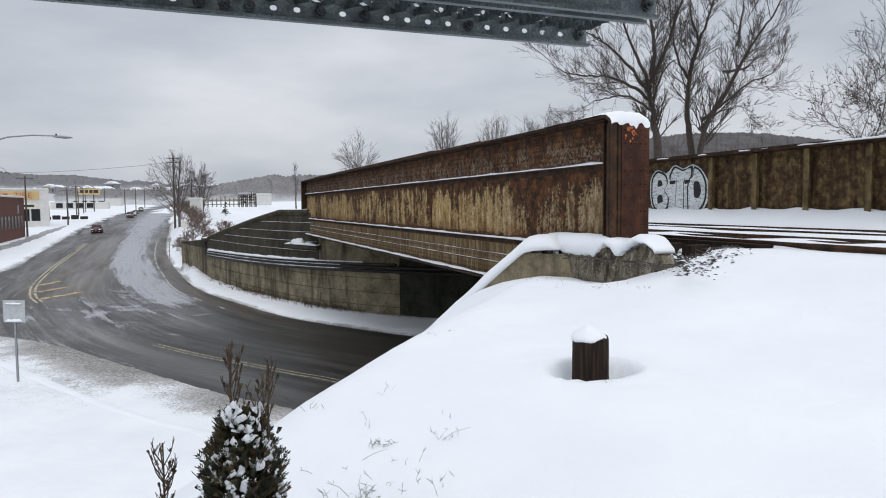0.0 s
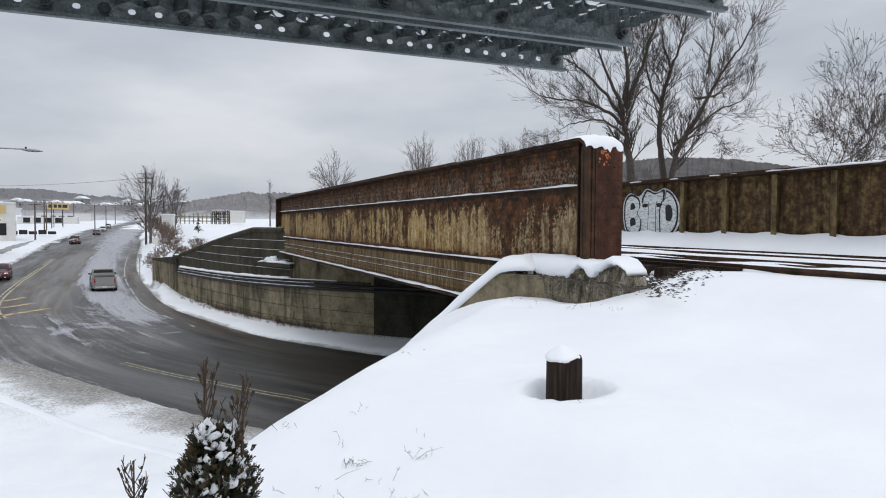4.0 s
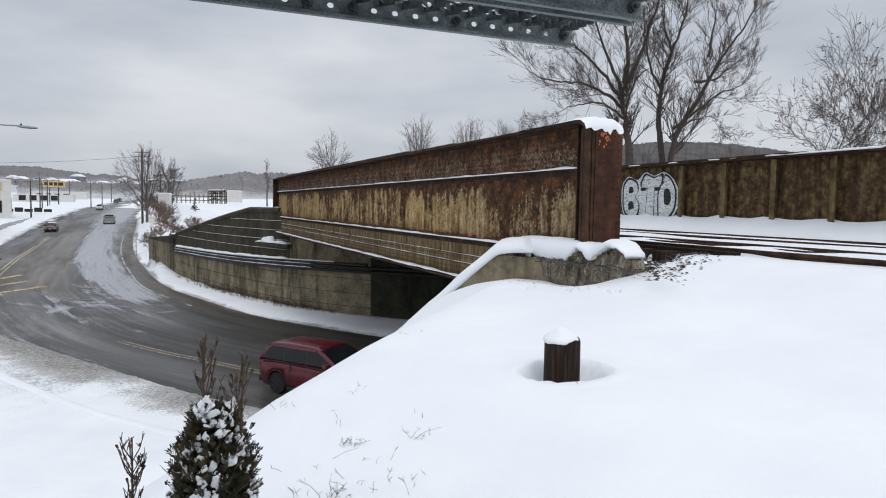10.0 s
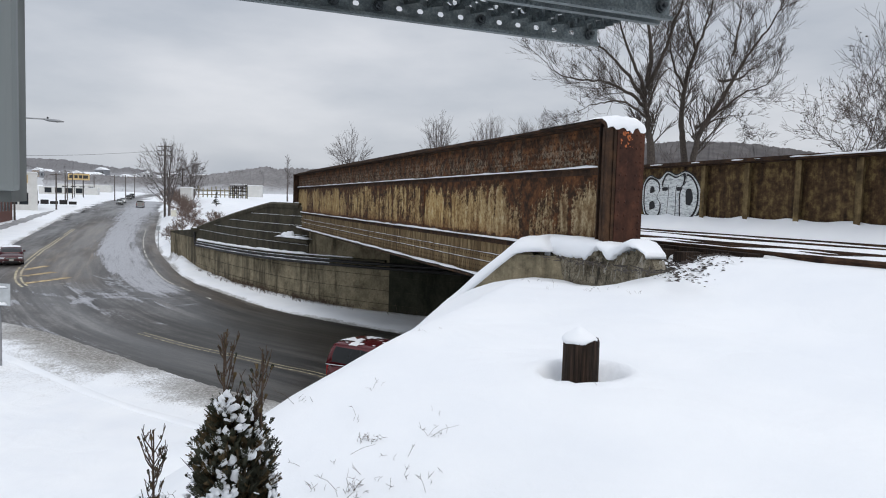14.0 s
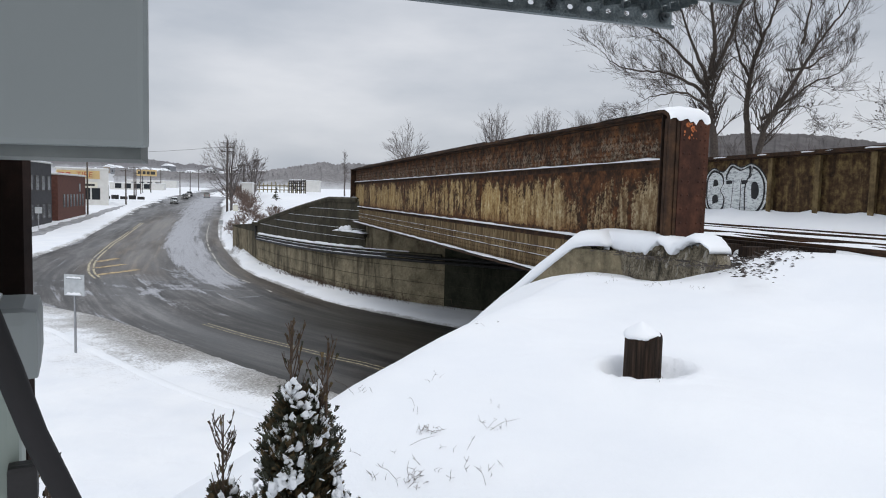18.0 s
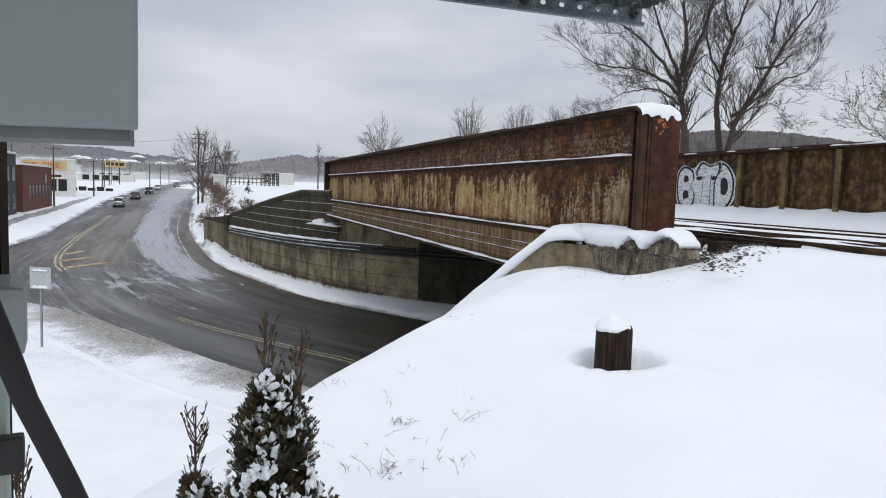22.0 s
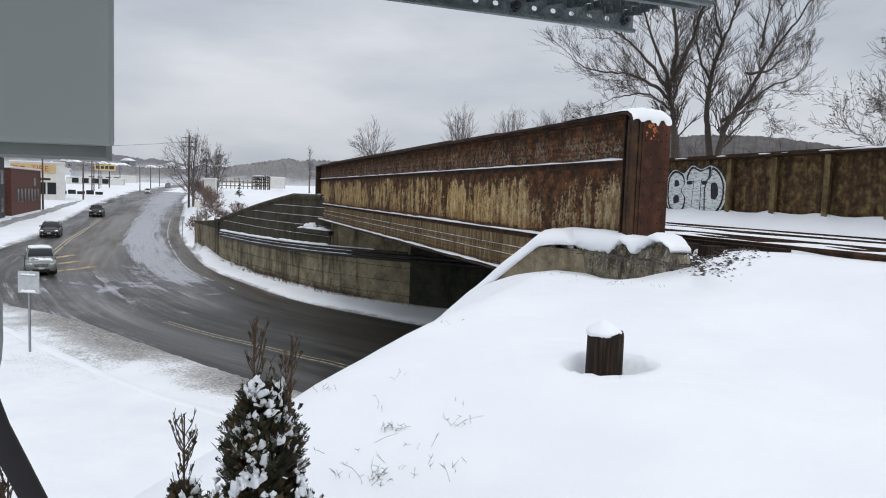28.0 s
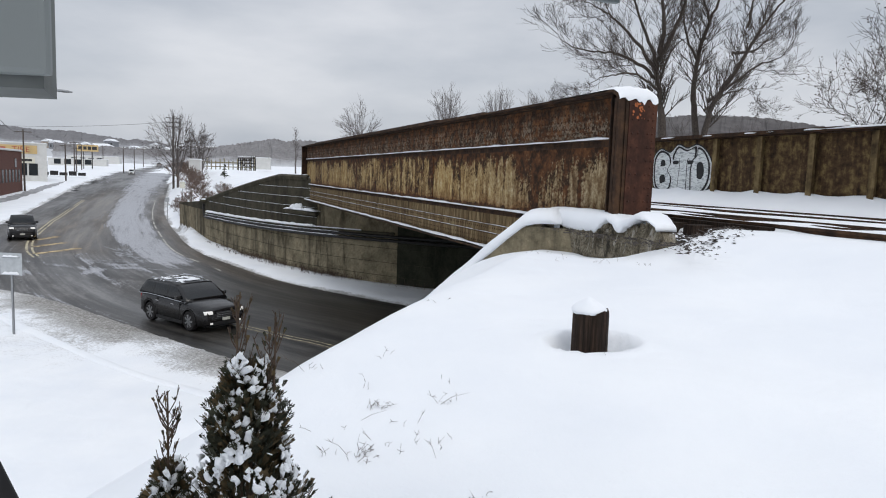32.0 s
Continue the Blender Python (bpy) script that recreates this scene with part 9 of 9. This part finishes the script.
OUT_LANE = [(322, -187), (160, -79.5), (90, -34), (36, 3), (12, 18.4), (4, 23.8), (-2.5, 28.1), (-6.6, 31.0), (-10, 34.7), (-14.6, 40.3), (-21.6, 50), (-33.5, 73.5), (-40.4, 89.9), (-49.5, 112), (-59.5, 137.6), (-70, 164), (-79, 187), (-93, 221), (-109, 257), (-125, 300), (-156, 405)]
RUNS = {}
RUNS['red_suv'] = (IN_LANE, [(0, 304.3), (0.5, 311.2), (1, 318.2), (1.5, 325.1), (2, 332.0), (2.5, 338.9), (3, 345.7), (3.5, 352.6), (4, 359.5), (4.5, 366.3), (5, 372.9), (5.5, 379.0), (6, 384.5), (6.5, 389.6), (7, 394.3), (7.5, 398.9), (8, 403.3), (8.5, 407.6), (9, 411.8), (9.5, 416.0), (10, 420.2), (10.5, 424.5), (11, 428.7), (11.5, 432.9), (12, 437.1), (12.5, 441.3), (13, 445.5), (13.5, 449.7), (14, 454.0), (14.5, 458.2), (15, 462.4), (15.5, 466.6), (16, 470.8), (16.5, 475.0), (17, 479.2), (17.5, 483.4), (18, 487.6), (18.5, 491.8), (19, 496.1), (19.5, 500.3), (20, 504.5), (20.5, 508.7), (21, 512.9), (21.5, 517.1), (22, 521.3), (22.5, 525.5), (23, 529.7), (23.5, 533.9), (24, 538.1), (24.5, 542.3), (25, 546.5), (25.5, 550.7), (26, 554.9), (26.5, 559.1), (27, 563.3), (27.5, 567.5), (28, 571.7), (28.5, 575.9), (29, 580.1), (29.5, 584.3), (30, 588.5), (30.5, 592.7), (31, 596.9), (31.5, 601.1), (32, 605.3)])
RUNS['van'] = (IN_LANE, [(0, 230.0), (0.5, 237.2), (1, 244.3), (1.5, 251.5), (2, 258.8), (2.5, 266.0), (3, 273.2), (3.5, 280.4), (4, 287.7), (4.5, 294.9), (5, 302.1), (5.5, 309.4), (6, 316.7), (6.5, 324.0), (7, 331.4), (7.5, 338.7), (8, 346.0), (8.5, 353.5), (9, 361.0), (9.5, 368.5), (10, 376.0), (10.5, 383.1), (11, 389.8), (11.5, 395.8), (12, 401.4), (12.5, 407.0), (13, 412.1), (13.5, 417.3), (14, 422.4), (14.5, 427.5), (15, 432.6), (15.5, 437.8), (16, 442.9), (16.5, 448.0), (17, 453.1), (17.5, 458.2), (18, 463.3), (18.5, 468.4), (19, 473.5), (19.5, 478.6), (20, 483.7), (20.5, 488.8), (21, 493.9), (21.5, 499.0), (22, 504.1), (22.5, 509.2), (23, 514.2), (23.5, 519.3), (24, 524.4), (24.5, 529.5), (25, 534.6), (25.5, 539.6), (26, 544.7), (26.5, 549.8), (27, 554.9), (27.5, 559.9), (28, 565.0), (28.5, 570.1), (29, 575.2), (29.5, 580.2), (30, 585.3), (30.5, 590.4), (31, 595.4), (31.5, 600.5), (32, 605.6)])
RUNS['red_car'] = (IN_LANE, [(0, 198.5), (0.5, 203.9), (1, 209.2), (1.5, 214.6), (2, 220.0), (2.5, 225.4), (3, 230.8), (3.5, 236.3), (4, 241.9), (4.5, 247.6), (5, 253.4), (5.5, 259.2), (6, 265.2), (6.5, 271.3), (7, 277.5), (7.5, 283.9), (8, 290.4), (8.5, 297.1), (9, 303.9), (9.5, 310.8), (10, 317.8), (10.5, 324.9), (11, 332.1), (11.5, 339.3), (12, 346.5), (12.5, 353.8), (13, 361.1), (13.5, 368.6), (14, 376.1), (14.5, 383.7), (15, 391.1), (15.5, 398.0), (16, 404.8), (16.5, 411.7), (17, 418.6), (17.5, 425.4), (18, 432.3), (18.5, 439.1), (19, 445.9), (19.5, 452.8), (20, 459.6), (20.5, 466.4), (21, 473.2), (21.5, 480.0), (22, 486.8), (22.5, 493.6), (23, 500.4), (23.5, 507.2), (24, 514.0), (24.5, 520.8), (25, 527.6), (25.5, 534.3), (26, 541.1), (26.5, 547.9), (27, 554.6), (27.5, 561.4), (28, 568.2), (28.5, 574.9), (29, 581.7), (29.5, 588.4), (30, 595.2), (30.5, 601.9), (31, 608.7), (31.5, 615.5), (32, 622.2)])
RUNS['silver_suv'] = (IN_LANE, [(0, 166.7), (0.5, 168.9), (1, 171.0), (1.5, 173.2), (2, 175.3), (2.5, 177.5), (3, 179.6), (3.5, 181.8), (4, 183.9), (4.5, 186.1), (5, 188.2), (5.5, 190.4), (6, 192.5), (6.5, 194.7), (7, 196.8), (7.5, 198.9), (8, 201.1), (8.5, 203.2), (9, 205.3), (9.5, 207.5), (10, 209.6), (10.5, 211.8), (11, 213.9), (11.5, 216.2), (12, 218.5), (12.5, 221.0), (13, 223.6), (13.5, 226.3), (14, 229.2), (14.5, 232.4), (15, 235.7), (15.5, 239.3), (16, 243.2), (16.5, 247.3), (17, 251.7), (17.5, 256.3), (18, 261.2), (18.5, 266.4), (19, 271.8), (19.5, 277.5), (20, 283.4), (20.5, 289.5), (21, 295.8), (21.5, 302.3), (22, 308.9), (22.5, 315.6), (23, 322.4), (23.5, 329.2), (24, 336.0), (24.5, 342.9), (25, 349.7), (25.5, 356.6), (26, 363.5), (26.5, 370.3), (27, 376.9), (27.5, 383.4), (28, 389.5), (28.5, 395.5), (29, 401.7), (29.5, 407.5), (30, 413.0), (30.5, 418.6), (31, 424.2), (31.5, 429.7), (32, 435.3)])
RUNS['black_suv'] = (IN_LANE, [(0, 1.0), (0.5, 6.0), (1, 12.3), (1.5, 18.6), (2, 24.9), (2.5, 31.2), (3, 37.5), (3.5, 43.7), (4, 50.0), (4.5, 56.3), (5, 62.6), (5.5, 68.9), (6, 75.2), (6.5, 81.5), (7, 87.8), (7.5, 94.2), (8, 100.5), (8.5, 106.8), (9, 113.1), (9.5, 119.4), (10, 125.8), (10.5, 132.1), (11, 138.4), (11.5, 144.8), (12, 151.1), (12.5, 157.4), (13, 163.8), (13.5, 170.1), (14, 176.5), (14.5, 182.9), (15, 189.2), (15.5, 195.6), (16, 202.0), (16.5, 208.4), (17, 214.8), (17.5, 221.2), (18, 227.6), (18.5, 234.0), (19, 240.4), (19.5, 246.9), (20, 253.3), (20.5, 259.8), (21, 266.3), (21.5, 272.7), (22, 279.3), (22.5, 285.8), (23, 292.3), (23.5, 298.8), (24, 305.4), (24.5, 312.0), (25, 318.6), (25.5, 325.2), (26, 331.8), (26.5, 338.4), (27, 345.2), (27.5, 352.0), (28, 359.0), (28.5, 366.0), (29, 373.0), (29.5, 379.9), (30, 386.9), (30.5, 394.0), (31, 400.8), (31.5, 406.8), (32, 412.6)])
RUNS['dark_truck'] = (IN_LANE, [(0, 1.0), (0.5, 5.4), (1, 11.0), (1.5, 16.5), (2, 22.1), (2.5, 27.7), (3, 33.3), (3.5, 38.9), (4, 44.5), (4.5, 50.1), (5, 55.7), (5.5, 61.4), (6, 67.0), (6.5, 72.6), (7, 78.2), (7.5, 83.8), (8, 89.4), (8.5, 95.0), (9, 100.6), (9.5, 106.2), (10, 111.9), (10.5, 117.5), (11, 123.1), (11.5, 128.8), (12, 134.4), (12.5, 140.0), (13, 145.7), (13.5, 151.3), (14, 157.0), (14.5, 162.6), (15, 168.3), (15.5, 173.9), (16, 179.6), (16.5, 185.2), (17, 190.9), (17.5, 196.6), (18, 202.3), (18.5, 208.0), (19, 213.6), (19.5, 219.3), (20, 225.1), (20.5, 230.8), (21, 236.5), (21.5, 242.3), (22, 248.2), (22.5, 254.1), (23, 260.1), (23.5, 266.2), (24, 272.4), (24.5, 278.6), (25, 285.0), (25.5, 291.5), (26, 298.1), (26.5, 304.8), (27, 311.5), (27.5, 318.3), (28, 325.0), (28.5, 331.8), (29, 338.5), (29.5, 345.2), (30, 352.0), (30.5, 358.9), (31, 365.7), (31.5, 372.4), (32, 379.1)])
RUNS['far_car'] = (IN_LANE, [(0, 214.6), (0.5, 214.7), (1, 214.7), (1.5, 214.7), (2, 214.7), (2.5, 214.7), (3, 214.7), (3.5, 214.7), (4, 214.8), (4.5, 214.8), (5, 214.8), (5.5, 214.8), (6, 214.8), (6.5, 214.8), (7, 214.8), (7.5, 214.8), (8, 214.8), (8.5, 214.8), (9, 214.8), (9.5, 214.8), (10, 214.8), (10.5, 214.8), (11, 214.8), (11.5, 214.8), (12, 214.8), (12.5, 214.8), (13, 214.8), (13.5, 214.8), (14, 214.8), (14.5, 214.8), (15, 214.8), (15.5, 214.8), (16, 214.8), (16.5, 214.8), (17, 214.8), (17.5, 214.8), (18, 214.8), (18.5, 214.8), (19, 214.8), (19.5, 214.8), (20, 214.8), (20.5, 214.8), (21, 214.8), (21.5, 214.8), (22, 214.8), (22.5, 214.8), (23, 214.8), (23.5, 214.8), (24, 214.8), (24.5, 214.8), (25, 214.8), (25.5, 214.8), (26, 214.8), (26.5, 214.8), (27, 214.8), (27.5, 214.8), (28, 214.8), (28.5, 214.8), (29, 214.8), (29.5, 214.8), (30, 214.8), (30.5, 214.8), (31, 214.8), (31.5, 214.8), (32, 214.8)])
RUNS['silver_truck'] = (OUT_LANE, [(0, 378.2), (0.5, 383.5), (1, 388.8), (1.5, 394.2), (2, 400.0), (2.5, 406.5), (3, 413.3), (3.5, 420.1), (4, 426.9), (4.5, 433.6), (5, 440.3), (5.5, 446.9), (6, 453.5), (6.5, 460.0), (7, 466.4), (7.5, 472.9), (8, 479.3), (8.5, 485.7), (9, 492.0), (9.5, 498.3), (10, 504.5), (10.5, 510.7), (11, 516.8), (11.5, 522.7), (12, 528.6), (12.5, 534.4), (13, 540.1), (13.5, 545.6), (14, 551.0), (14.5, 556.1), (15, 561.1), (15.5, 565.9), (16, 570.6), (16.5, 575.0), (17, 579.4), (17.5, 583.6), (18, 587.7), (18.5, 591.8), (19, 595.9), (19.5, 599.9), (20, 604.0), (20.5, 608.0), (21, 612.0), (21.5, 616.1), (22, 620.2), (22.5, 624.3), (23, 628.4), (23.5, 632.5), (24, 636.6), (24.5, 640.8), (25, 645.0), (25.5, 649.2), (26, 653.5), (26.5, 657.8), (27, 662.1), (27.5, 666.4), (28, 670.7), (28.5, 675.1), (29, 679.4), (29.5, 683.7), (30, 688.0), (30.5, 692.3), (31, 696.6), (31.5, 701.0), (32, 705.3)])


def lane(points):
    p = smooth_line(points, 20)
    return p, np.r_[0, np.cumsum(np.hypot(*np.diff(p, axis=0).T))]


def drive(thing_, points, times):
    """Keys a vehicle along a lane: metres run at each time; the body points along the chord of its axles."""
    p, s = lane(points)

    def spot(a):
        x, y = float(np.interp(a, s, p[:, 0])), float(np.interp(a, s, p[:, 1]))
        return Vector((x, y, float(road_z(x, y))))

    rows = []
    for t, a in times:
        f, b = spot(a + 1.4), spot(a - 1.4)
        d = f - b
        yaw, pitch = math.degrees(math.atan2(d.y, d.x)), math.degrees(math.atan2(d.z, math.hypot(d.x, d.y)))
        m = (f + b) / 2
        rows.append((t, pose(m.x, m.y, m.z + 0.006, 0, -pitch, yaw)))
    walk(thing_, rows)


def motions():
    drive(red_suv, *RUNS['red_suv'])
    drive(van, *RUNS['van'])
    drive(red_car, *RUNS['red_car'])
    drive(silver_suv, *RUNS['silver_suv'])
    drive(black_suv, *RUNS['black_suv'])
    drive(dark_truck, *RUNS['dark_truck'])
    drive(far_car, *RUNS['far_car'])
    drive(silver_truck, *RUNS['silver_truck'])


motions()
